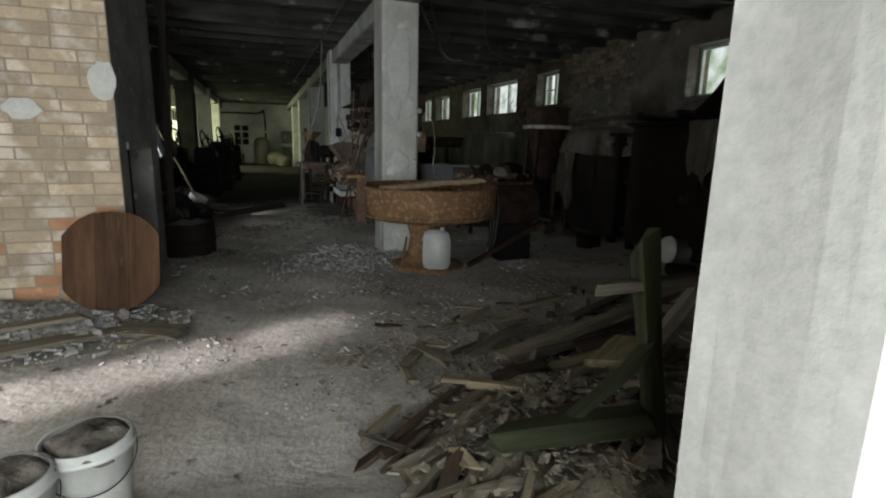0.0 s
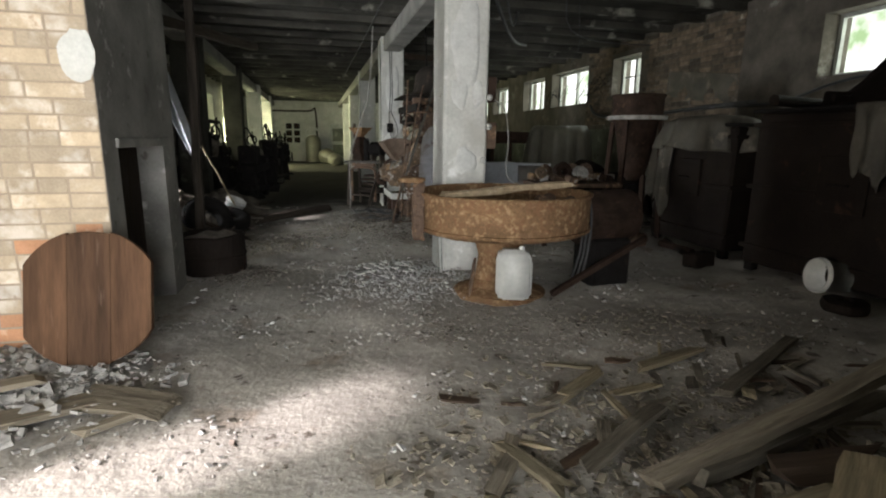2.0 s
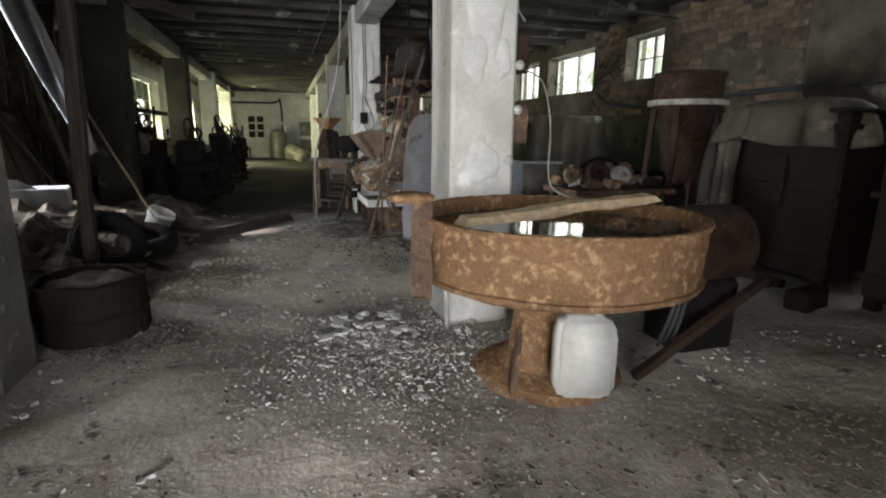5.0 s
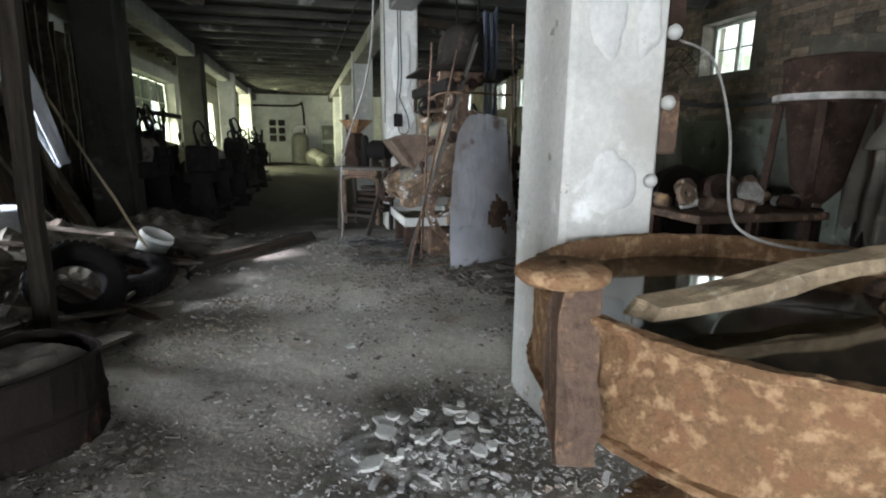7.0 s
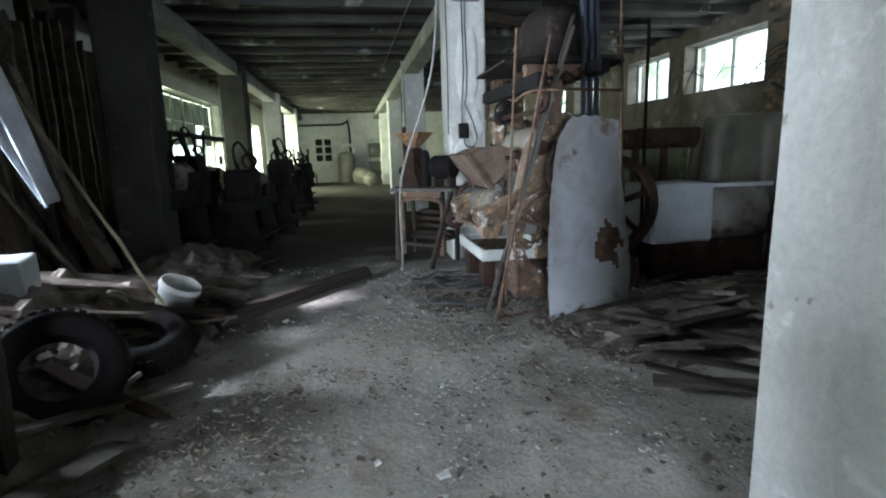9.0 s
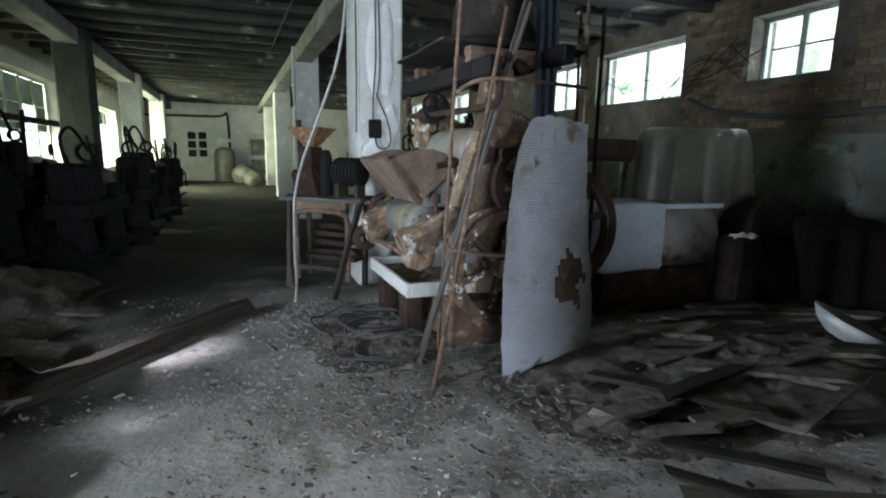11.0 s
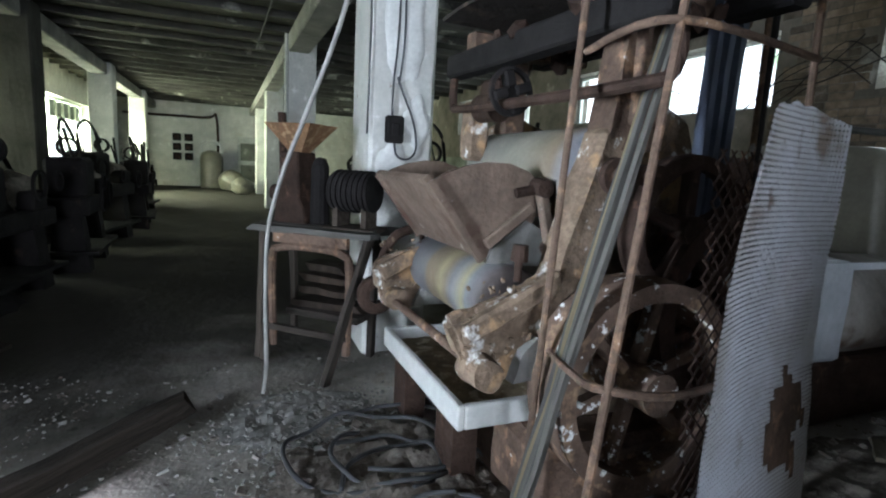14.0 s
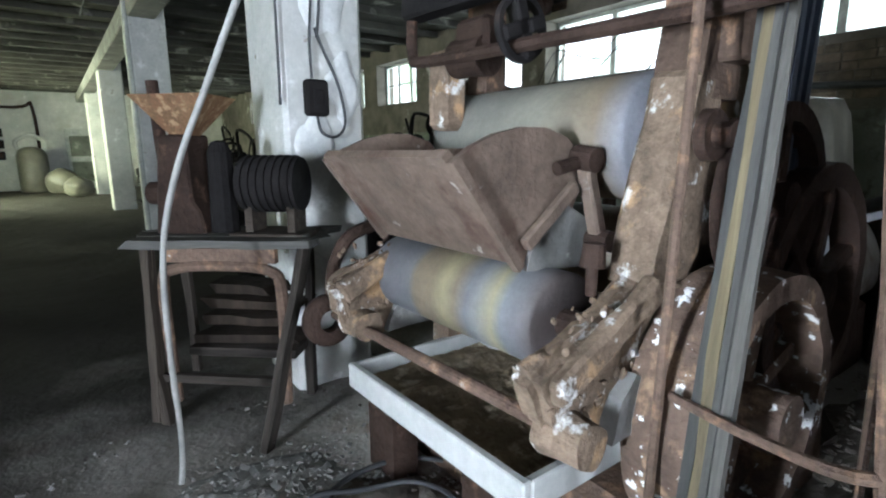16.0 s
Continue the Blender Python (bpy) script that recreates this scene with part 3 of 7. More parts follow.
def bucket(x, y, turn, label, r=0.15, h=0.345, fill=True, m=None):
    t = thing("bucket", label, "bucket", "buckets", (x, y, 0.0), turn)
    if m:
        t.matrix_world = m
    bm = B()
    lathe(bm, [(0.01, 0.0), (r * 0.82, 0.0), (r * 0.83, 0.01), (r, h - 0.045), (r + 0.012, h - 0.045), (r + 0.012, h - 0.03), (r + 0.002, h - 0.028), (r + 0.004, h), (r - 0.008, h), (r * 0.8, 0.02), (0.01, 0.02)], 36)
    part("body", bm, M_PLASTIC, t, smooth=True)
    bm = B()
    tube(bm, [(r * math.cos(a) * 1.07, r * math.sin(a) * 1.07, h - 0.05 - 0.11 * math.sin(a)) for a in [math.pi * i / 10 for i in range(11)]], 0.0025, 6, 3)
    part("wire_handle", bm, M_IRON, t, "thin wire handle hanging down")
    if fill:
        bm = B()
        bmesh.ops.create_icosphere(bm, subdivisions=4, radius=1, matrix=Matrix.Translation((0, 0, h - 0.04)) @ Matrix.Diagonal((r * 0.95, r * 0.95, 0.07, 1)))
        roughen(bm, 0.026, 14, 0, x)
        part("dirt", bm, M_LITTER, t, "dark rubble filling the bucket")
    return t


bucket(-0.67, 2.12, 200, "white plastic bucket full of dark rubble")
bucket(-0.87, 1.92, 220, "white plastic bucket full of dark rubble")
bucket(0, 0, 0, "pale plastic bucket lying on its side", 0.16, 0.34, False, pose(5.10, 5.08, 0.17, 0, -84, -12))
bucket(0, 0, 0, "white plastic bucket tipped over on the heap", 0.15, 0.32, False, pose(-1.22, 10.33, 0.14, 14, 24, 20))

board = thing("round_board", "round brown wooden lid leaning on the brick wall", "board", "", (-1.17, 4.66, 0.06))
board.matrix_world = pose(-1.17, 4.62, 0.06, -14, 0, -3)
outline = []
for k in range(40):
    a = 2 * math.pi * k / 40
    r = 0.40 * (1 + 0.02 * math.sin(5 * a + 1)) 
    outline.append((max(-0.345, min(0.345, r * math.cos(a))), 0.42 + r * math.sin(a) * 1.03))
for i, (lo, hi) in enumerate(((-0.345, -0.115), (-0.112, 0.118), (0.121, 0.345))):
    col = sorted({max(lo, min(hi, x)) for x, _ in outline} | {lo, hi})
    pts = [(x, 0.42 + 1.03 * math.sqrt(max(0.0, 0.40 ** 2 - x * x)) - (0.012 if i == 1 else 0)) for x in col]
    low = [(x, 0.42 - 1.03 * math.sqrt(max(0.0, 0.40 ** 2 - x * x)) + (0.01 if i == 2 else 0)) for x in col]
    bm = B()
    prism(bm, pts + low[::-1], -0.02, 0.02 + 0.003 * i, "xz")
    part("board", bm, M_LID, board)
bm = B()
span(bm, (-0.3, 0.022, 0.25), (0.3, 0.045, 0.33)), span(bm, (-0.3, 0.022, 0.55), (0.3, 0.045, 0.63))
part("batten", bm, M_WOOD, board)


def chips(name, label, category, count, region, size, mat, seed, lift=0.0, heap=None, flat=0.5):
    """Uncountable broken bits strewn over the floor, as one mesh."""
    rnd = random.Random(seed)
    verts, faces = [], []
    for _ in range(count):
        x, y = region(rnd)
        s = rnd.uniform(*size) * (0.6 + rnd.random() ** 3 * 1.6)
        z = lift + (heap(x, y) if heap else 0) + 0.035 * noise.noise(Vector((x, y, 0)) * 0.9) + 0.018 * noise.noise(Vector((x, y, 0)) * 3.1)
        m = Matrix.Translation((x, y, z + s * 0.25 * flat)) @ Euler((rnd.uniform(-0.5, 0.5), rnd.uniform(-0.5, 0.5), rnd.uniform(0, 6.3))).to_matrix().to_4x4()
        base = len(verts)
        l = s * rnd.uniform(0.7, 1.9)
        for cx, cy, cz in ((-1, -1, -1), (1, -1, -1), (1, 1, -1), (-1, 1, -1), (-1, -1, 1), (1, -1, 1), (1, 1, 1), (-1, 1, 1)):
            verts.append(m @ Vector((cx * l * rnd.uniform(0.3, 0.5), cy * s * rnd.uniform(0.3, 0.5), cz * s * flat * rnd.uniform(0.25, 0.5))))
        faces += [tuple(base + i for i in f) for f in ((3, 2, 1, 0), (4, 5, 6, 7), (0, 1, 5, 4), (1, 2, 6, 5), (2, 3, 7, 6), (3, 0, 4, 7))]
    me = bpy.data.meshes.new(name)
    me.from_pydata(verts, [], faces)
    me.materials.append(mat)
    return tagged(new(name, me), label, category, kind="stuff")


def blob(x, y, rx, ry):
    def pick(rnd):
        r, a = math.sqrt(rnd.random()), rnd.uniform(0, 2 * math.pi)
        r *= rnd.uniform(0.5, 1.0)
        return x + rx * r * math.cos(a), y + ry * r * math.sin(a)
    return pick


def strip(x0, x1, y0, y1):
    """Random places in a rectangle, gathered into drifts."""
    def pick(rnd):
        for _ in range(12):
            x, y = rnd.uniform(x0, x1), rnd.uniform(y0, y1)
            if noise.noise(Vector((x * 1.7, y * 1.7, 4.0))) + 0.5 * noise.noise(Vector((x * 5, y * 5, 1.0))) > 0.12:
                break
        return x, y
    return pick


def mound(name, label, x, y, rx, ry, h, mat, seed, kind="stuff"):
    """A low heap with an uneven surface."""
    bm = B()
    bmesh.ops.create_grid(bm, x_segments=50, y_segments=50, size=1)
    for v in bm.verts:
        u, w = v.co.x, v.co.y
        d = max(0.0, 1 - math.hypot(u, w) * (1 + 0.25 * noise.noise(Vector((u * 2, w * 2, seed)))))
        px, py = x + u * rx, y + w * ry
        v.co = (px, py, -0.05 + min(1.0, d * 2.2) * 0.05 + h * d ** 0.8 * (1 + 0.5 * noise.noise(Vector((px * 5, py * 5, seed)))) + 0.03 * d * noise.noise(Vector((px * 16, py * 16, seed))))
    return tagged(mesh_object(name, bm, mat), label, "debris", kind=kind)


mound("rubble_heap", "heap of fallen plaster and brick rubble by the wall", -2.0, 4.55, 1.3, 0.9, 0.15, M_RUBBLE, 1.0)
chips("rubble", "broken plaster and brick at the wall's foot", "rubble", 5200, blob(-1.9, 4.4, 1.3, 0.8), (0.006, 0.034), M_RUBBLE, 2, 0.025, lambda x, y: 0.14 * max(0, 1 - math.hypot((x + 2.0) / 1.3, (y - 4.55) / 0.9)))
for i, (a, b, w) in enumerate((((-1.75, 3.75, 0.12), (-0.95, 4.25, 0.05), 0.17), ((-1.1, 4.28, 0.05), (-0.6, 4.05, 0.05), 0.24), ((-2.2, 4.0, 0.16), (-1.3, 4.35, 0.14), 0.12), ((-0.95, 3.9, 0.04), (-0.62, 4.12, 0.04), 0.06))):
    plank("plank", a, b, w, 0.03, M_WOOD, 60 + i, label="broken grey board lying on the rubble", group="boards on the rubble")

# timber pile with a green-painted trestle
frame_t = thing("broken_trestle", "broken green-painted timber frame standing in scrap wood", "trestle", "", (0, 0, 0))
plank("post", (1.55, 1.58, 0.0), (1.385, 1.60, 1.10), 0.085, 0.075, M_WOOD_GREEN, 1, frame_t)
plank("brace", (1.41, 1.56, 0.68), (1.14, 1.62, 0.40), 0.06, 0.035, M_WOOD_GREEN, 2, frame_t)
plank("foot_beam", (0.88, 1.78, 0.26), (1.46, 1.58, 0.36), 0.09, 0.10, M_WOOD_GREEN, 3, frame_t)
plank("rail", (1.22, 1.62, 0.93), (1.95, 1.5, 0.97), 0.06, 0.045, M_WOOD, 4, frame_t)
box_t = thing("green_cabinet", "green-painted metal cabinet with a white cap behind the partition", "cabinet", "", (1.385, 1.19, 0), -5)
bm = B(); span(bm, (0, 0, 0), (0.38, 0.10, 1.06), 0.012); roughen(bm, 0.004, 8, 3); part("body", bm, M_WOOD_GREEN, box_t)
bm = B(); span(bm, (0.03, -0.012, 0.08), (0.35, -0.001, 0.98), 0.004); panel_t = part("door", bm, M_WOOD_GREEN, box_t)
bm = B(); rod(bm, (0.06, -0.03, 0.62), (0.06, -0.03, 0.70), 0.008); part("handle", bm, M_RUST_DARK, panel_t)
bm = B(); span(bm, (-0.01, -0.02, 1.062), (0.39, 0.11, 1.085), 0.006); part("cap", bm, M_PLASTER, box_t, "white cap strip")
pipe_w = thing("standpipe", "thick white pipe with two flange rings by the partition", "pipe", "", (2.25, 1.82, 0))
bm = B(); rod(bm, (0, 0, -0.02), (0, 0, 3.56), 0.07, seg=24); part("tube", bm, M_PAINT, pipe_w)
for z in (1.22, 1.50):
    bm = B(); lathe(bm, [(0.07, z - 0.02), (0.095, z - 0.02), (0.095, z + 0.02), (0.07, z + 0.02)], 24); part("flange", bm, M_PAINT, pipe_w)
plank("leaning_board", (1.75, 1.95, 0.45), (2.15, 1.72, 1.25), 0.08, 0.05, M_WOOD, 2100, label="grey timber leaning against the white pipe", category="board", group="timber pile")


def pile(x, y):
    return 0.30 * max(0.0, 1 - math.hypot((x - 1.7) / 1.35, (y - 1.75) / 0.95)) ** 0.8


rnd = random.Random(5)
for i in range(190):
    x, y = rnd.uniform(0.35, 2.5), rnd.uniform(1.45, 2.8)
    if y > 1.75 + 0.6 * x or (x < 0.6 and i % 3):
        continue
    ang = rnd.gauss(0.62, 0.28) if rnd.random() < 0.75 else rnd.uniform(-0.6, 2.2)
    ln = rnd.choice((0.12, 0.18, 0.25, 0.35, 0.6)) * rnd.uniform(0.8, 1.4)
    xe, ye = x + ln * math.cos(ang), y + ln * math.sin(ang)
    lift = rnd.uniform(0.01, 0.05)
    m = rnd.choices((M_WOOD, M_WOOD_PALE, M_LITTER, M_WOOD_BROWN), (8, 4, 2, 3))[0]
    plank("scrap_board", (x, y, pile(x, y) + lift), (xe, ye, pile(xe, ye) + lift), rnd.uniform(0.02, 0.07), rnd.uniform(0.010, 0.03), m, 100 + i, label="splintered scrap board in the timber pile", group="timber pile", twist=rnd.uniform(-0.3, 0.3))
for i, (a, b, w, h, m) in enumerate((
        ((0.34, 2.06, 0.04), (1.02, 2.62, 0.05), 0.05, 0.03, M_WOOD_BROWN), ((0.44, 2.08, 0.06), (0.90, 2.33, 0.07), 0.05, 0.03, M_WOOD_BROWN),
        ((0.52, 1.92, 0.09), (1.29, 2.28, 0.13), 0.08, 0.05, M_WOOD), ((0.40, 2.29, 0.03), (0.68, 2.60, 0.03), 0.05, 0.02, M_WOOD_PALE),
        ((1.10, 2.60, 0.09), (1.38, 2.24, 0.16), 0.055, 0.045, M_WOOD_PALE), ((1.08, 1.84, 0.13), (1.38, 1.86, 0.20), 0.07, 0.05, M_WOOD_PALE),
        ((1.69, 2.95, 0.07), (2.35, 3.09, 0.10), 0.11, 0.06, M_WOOD), ((2.00, 2.86, 0.10), (2.42, 2.79, 0.13), 0.10, 0.09, M_WOOD_BROWN),
        ((1.59, 2.64, 0.10), (2.06, 2.63, 0.15), 0.10, 0.03, M_WOOD_PALE), ((1.27, 3.14, 0.03), (1.93, 3.54, 0.04), 0.09, 0.03, M_WOOD),
        ((0.82, 3.09, 0.03), (0.81, 2.75, 0.04), 0.06, 0.03, M_WOOD_PALE), ((1.27, 1.65, 0.22), (1.61, 1.73, 0.28), 0.06, 0.05, M_WOOD_BROWN),
        ((1.27, 2.59, 0.12), (1.59, 2.64, 0.14), 0.12, 0.02, M_WOOD_BROWN), ((1.27, 2.11, 0.16), (1.70, 2.36, 0.19), 0.06, 0.05, M_WOOD),
        ((1.45, 2.95, 0.06), (3.15, 3.24, 0.30), 0.10, 0.06, M_WOOD), ((1.9, 2.45, 0.18), (2.35, 2.75, 0.20), 0.22, 0.025, M_WOOD_PALE))):
    plank("timber_piece", a, b, w, h, m, 2000 + i, label="splintered length of old timber on the pile", category="timber", group="timber pile", twist=0.25 * (i % 3 - 1))
plank("scrap_board", (1.02, 2.72, 0.07), (1.28, 2.42, 0.12), 0.05, 0.03, M_WOOD_PALE, 98, label="pale splintered stick on the timber pile", group="timber pile")
plank("scrap_board", (1.6, 2.98, 0.06), (3.1, 3.25, 0.12), 0.09, 0.05, M_WOOD, 99, label="long grey board lying by the timber pile", group="timber pile")
rnd = random.Random(6)
for i in range(60):
    x, y = rnd.uniform(0.8, 3.6), rnd.uniform(2.5, 4.3)
    ang, ln = rnd.uniform(-0.6, 1.6), rnd.uniform(0.06, 0.32)
    plank("wood_scrap", (x, y, 0.02), (x + ln * math.cos(ang), y + ln * math.sin(ang), 0.025), rnd.uniform(0.02, 0.07), 0.015, rnd.choice((M_WOOD, M_WOOD_PALE, M_WOOD_BROWN)), 1200 + i, label="small broken piece of wood on the dirt", category="wood scrap", group="wood scraps")
mound("scrap_heap", "dark heap of rotten wood and litter", 1.7, 1.75, 1.35, 0.95, 0.28, M_SCRAP, 4.0)
chips("splinters", "wood splinters strewn about the timber pile", "splinters", 2600, blob(1.7, 3.0, 1.7, 1.5), (0.006, 0.03), M_SCRAP, 7, 0.012, None, 0.25)
chips("pile_splinters", "splinters and crumbs lying on the timber pile", "splinters", 2600, blob(1.6, 2.0, 1.15, 0.8), (0.008, 0.032), M_SCRAP, 8, 0.03, pile, 0.3)
for i, (x, y, an, ln) in enumerate(((1.0, 3.35, -1.2, 0.34), (1.45, 3.75, 0.6, 0.5), (2.1, 4.0, 0.3, 0.6), (1.15, 2.75, -0.4, 0.42), (0.85, 3.1, 0.9, 0.3), (2.4, 3.6, 0.5, 1.3), (2.0, 3.1, 0.35, 1.2))):
    plank("board", (x, y, 0.03), (x + ln * math.cos(an), y + ln * math.sin(an), 0.03), 0.08, 0.03, M_WOOD_PALE if i < 4 else M_WOOD, 200 + i, label="loose broken board lying on the dirt floor", group="loose boards")

# ---- round trough ----
TX, TY = 1.86, 5.9
trough = thing("mixing_trough", "round rusty iron mixing trough full of dark water", "trough", "", (TX, TY, 0))
bm = B()
lathe(bm, [(0.02, 0.60), (0.72, 0.60), (0.80, 0.635), (0.81, 0.66), (0.79, 0.665), *[(0.79 + 0.0005 * k, 0.68 + 0.0216 * k) for k in range(13)], (0.815, 0.945), (0.818, 0.955), (0.812, 0.966), (0.785, 0.968), (0.775, 0.96), *[(0.772 - 0.001 * k, 0.94 - 0.03 * k) for k in range(8)], (0.02, 0.69)], 180)
roughen(bm, 0.006, 6)
roughen(bm, 0.006, 26, 0, 5.0)
roughen(bm, 0.003, 60, 0, 8.0)
part("bowl", bm, M_RUST, trough, "flaking orange rust")
bm = B()
lathe(bm, [(0.48, -0.03), (0.42, 0.03), (0.30, 0.07), (0.23, 0.14), (0.21, 0.35), (0.24, 0.5), (0.36, 0.6)], 32)
roughen(bm, 0.02, 5)
part("pedestal", bm, M_RUST, trough)
bm = B()
bmesh.ops.create_circle(bm, cap_ends=True, segments=64, radius=0.768, matrix=Matrix.Translation((0, 0, 0.87)))
M_WATER = bpy.data.materials.new("dark_water")
M_WATER.use_nodes = True
wb = M_WATER.node_tree.nodes["Principled BSDF"]
wb.inputs["Base Color"].default_value, wb.inputs["Roughness"].default_value = (0.035, 0.028, 0.018, 1), 0.06
wt = M_WATER.node_tree.nodes.new("ShaderNodeTexNoise")
wt.inputs["Scale"].default_value = 5
wbp = M_WATER.node_tree.nodes.new("ShaderNodeBump")
wbp.inputs["Strength"].default_value = 0.04
M_WATER.node_tree.links.new(wt.outputs["Fac"], wbp.inputs["Height"])
M_WATER.node_tree.links.new(wbp.outputs[0], wb.inputs["Normal"])
part("water", bm, M_WATER, trough, "still dark water")
bm = B()
prism(bm, [(-0.62, 0.92), (-0.60, 0.965), (0.1, 1.01), (0.72, 1.03), (0.78, 0.99), (0.1, 0.955)], -0.05, 0.05, "xz")
bmesh.ops.rotate(bm, verts=bm.verts[:], cent=(0, 0, 0), matrix=Matrix.Rotation(radians(9), 3, "Z"))
roughen(bm, 0.024, 7, 4)
roughen(bm, 0.010, 28, 0, 3)
part("cross_rail", bm, M_OCHRE, trough, "ochre rust-flaked rail across the rim")
br = B()
prism(br, [(-0.12, 0.70), (-0.10, 0.60), (-0.04, 0.55), (0.0, 0.60), (0.04, 0.585), (0.10, 0.66), (0.11, 0.80), (0.09, 0.90), (0.07, 1.0), (0.06, 1.06), (-0.05, 1.06), (-0.055, 0.95), (-0.09, 0.84)], -0.045, 0.045, "xz")
bmesh.ops.transform(br, matrix=Matrix.Translation((-0.82, -0.12, 0)) @ Matrix.Rotation(radians(80), 4, "Z"), verts=br.verts[:])
roughen(br, 0.02, 9, 4)
roughen(br, 0.008, 26, 0, 4.0)
bracket = part("bracket", br, M_RUST_PALE, trough, "flaking purple-brown bracket")
bm = B()
lathe(bm, [(0.01, 1.06), (0.10, 1.062), (0.115, 1.075), (0.115, 1.09), (0.09, 1.105), (0.01, 1.108)], 32, None, (-0.88, -0.16, 0))
part("cap", roughen(bm, 0.006, 14), M_RUST, trough, "flat round iron cap on the bracket", True)
for i, (a, r) in enumerate(((0.1, 0.5), (-0.5, 0.62), (-0.35, 0.35))):
    bm = B()
    bmesh.ops.create_icosphere(bm, subdivisions=2, radius=0.06, matrix=Matrix.Translation((r * math.cos(a), r * math.sin(a), 0.88)))
    roughen(bm, 0.02, 12, 0, i)
    part("lump", bm, M_RUST_PALE, trough, "crusted lump in the water")
# drive box with belts beside the trough
drive = thing("drive_housing", "dark iron drive housing with hanging belts beside the trough", "housing", "", (3.02, 6.05, 0))
bm = B()
rod(bm, (-0.3, 0, 0.68), (0.28, 0.05, 0.68), 0.27, seg=28)
roughen(bm, 0.01, 5)
part("drum", bm, M_RUST_DARK, drive)
bm = B(); span(bm, (-0.22, -0.2, -0.02), (0.22, 0.2, 0.48), 0.03); part("base", bm, M_IRON, drive)
for k in range(3):
    bm = B()
    tube(bm, [(-0.36 + 0.04 * k, -0.16, 0.93), (-0.40 + 0.04 * k, -0.32, 0.72), (-0.42 + 0.04 * k, -0.33, 0.4), (-0.47 + 0.05 * k, -0.28, 0.12)], 0.012, 6)
    part("belt", bm, M_CABLE, drive)
bm = B(); bar(bm, (0.3, -0.3, 0.5), (-0.75, -0.45, 0.03), 0.05, 0.05); part("strut", bm, M_RUST_DARK, drive)

def canister(x, y, turn, w, h, label):
    t = thing("canister", label, "canister", "canisters", (x, y, 0.06), turn)
    bm = B()
    pts = [(-w / 2, 0.03), (-w / 2 + 0.04, 0), (w / 2 - 0.04, 0), (w / 2, 0.03), (w / 2, h * 0.8), (w * 0.36, h), (-w * 0.4, h), (-w / 2, h * 0.86)]
    prism(bm, pts, -0.08, 0.08, "xz")
    bmesh.ops.bevel(bm, geom=bm.edges[:], offset=0.025, segments=3, affect="EDGES")
    part("body", bm, M_PLASTIC, t, smooth=True)
    bm = B(); rod(bm, (w * 0.2, 0, h - 0.01), (w * 0.2, 0, h + 0.03), 0.025); part("cap", bm, M_PLASTIC, t)
canister(1.83, 5.46, -18, 0.31, 0.44, "white plastic canister leaning on the rusty pedestal")
bm = B()
lathe(bm, [(0.01, 0), (0.13, 0.0), (0.14, 0.01), (0.14, 0.018), (0.01, 0.02)], 28)
bmesh.ops.scale(bm, vec=(0.55, 1.25, 1), verts=bm.verts[:])
ob = tagged(mesh_object("pan_lid", bm, M_RUST_PALE, True), "brown oval lid leaning on the pedestal", "lid")
ob.matrix_world = pose(1.46, 5.52, 0.26, 100, 20, 80)

# column fittings by the trough
def junction(name, label, at, size, mat, group="column fittings"):
    t = thing(name, label, "junction box", group, at)
    bm = B(); box(bm, (0, 0, 0), size, None, 0.012); part("body", bm, mat, t)
    bm = B(); box(bm, (0, -size[1] / 2 - 0.006, 0), (size[0] * 0.8, 0.012, size[2] * 0.8), None, 0.004); part("cover", bm, mat, t)
    return t
junction("junction_box", "dark rusty switch box fixed to the column", (2.03, 6.86, 1.95), (0.11, 0.12, 0.26), M_RUST_DARK)
junction("junction_box", "rusty switch box hanging from the column", (2.04, 6.86, 1.47), (0.12, 0.12, 0.28), M_RUST_PALE)
for z in (1.21, 1.56, 1.86):
    bm = B(); lathe(bm, [(0.001, -0.02), (0.03, -0.02), (0.034, 0.0), (0.02, 0.02), (0.001, 0.026)], 16, Matrix.Rotation(radians(90), 3, "X"), (1.93 if z < 1.5 else 1.985, 6.735, z))
    tagged(mesh_object("porcelain_fitting", bm, M_PLASTIC, True), "small round white porcelain fitting on the column", "fitting", "column fittings")
bm = B(); tube(bm, [(2.06, 6.80, 1.84), (2.13, 6.66, 1.74), (2.13, 6.52, 1.45), (2.08, 6.42, 1.15), (2.1, 6.34, 1.03), (2.25, 6.2, 0.985), (2.5, 6.05, 1.0), (2.6, 6.0, 0.99)], 0.006)
tagged(mesh_object("hose", bm, M_HOSE, True), "pale dirty hose looping from column to trough", "hose")
bm = B(); tube(bm, [(1.48, 6.72, 0.0), (1.46, 6.70, 0.35), (1.475, 6.72, 0.62), (1.49, 6.735, 0.9)], 0.018)
tagged(mesh_object("conduit", bm, M_PAINT, True), "pale conduit pipe at the column's foot", "pipe")

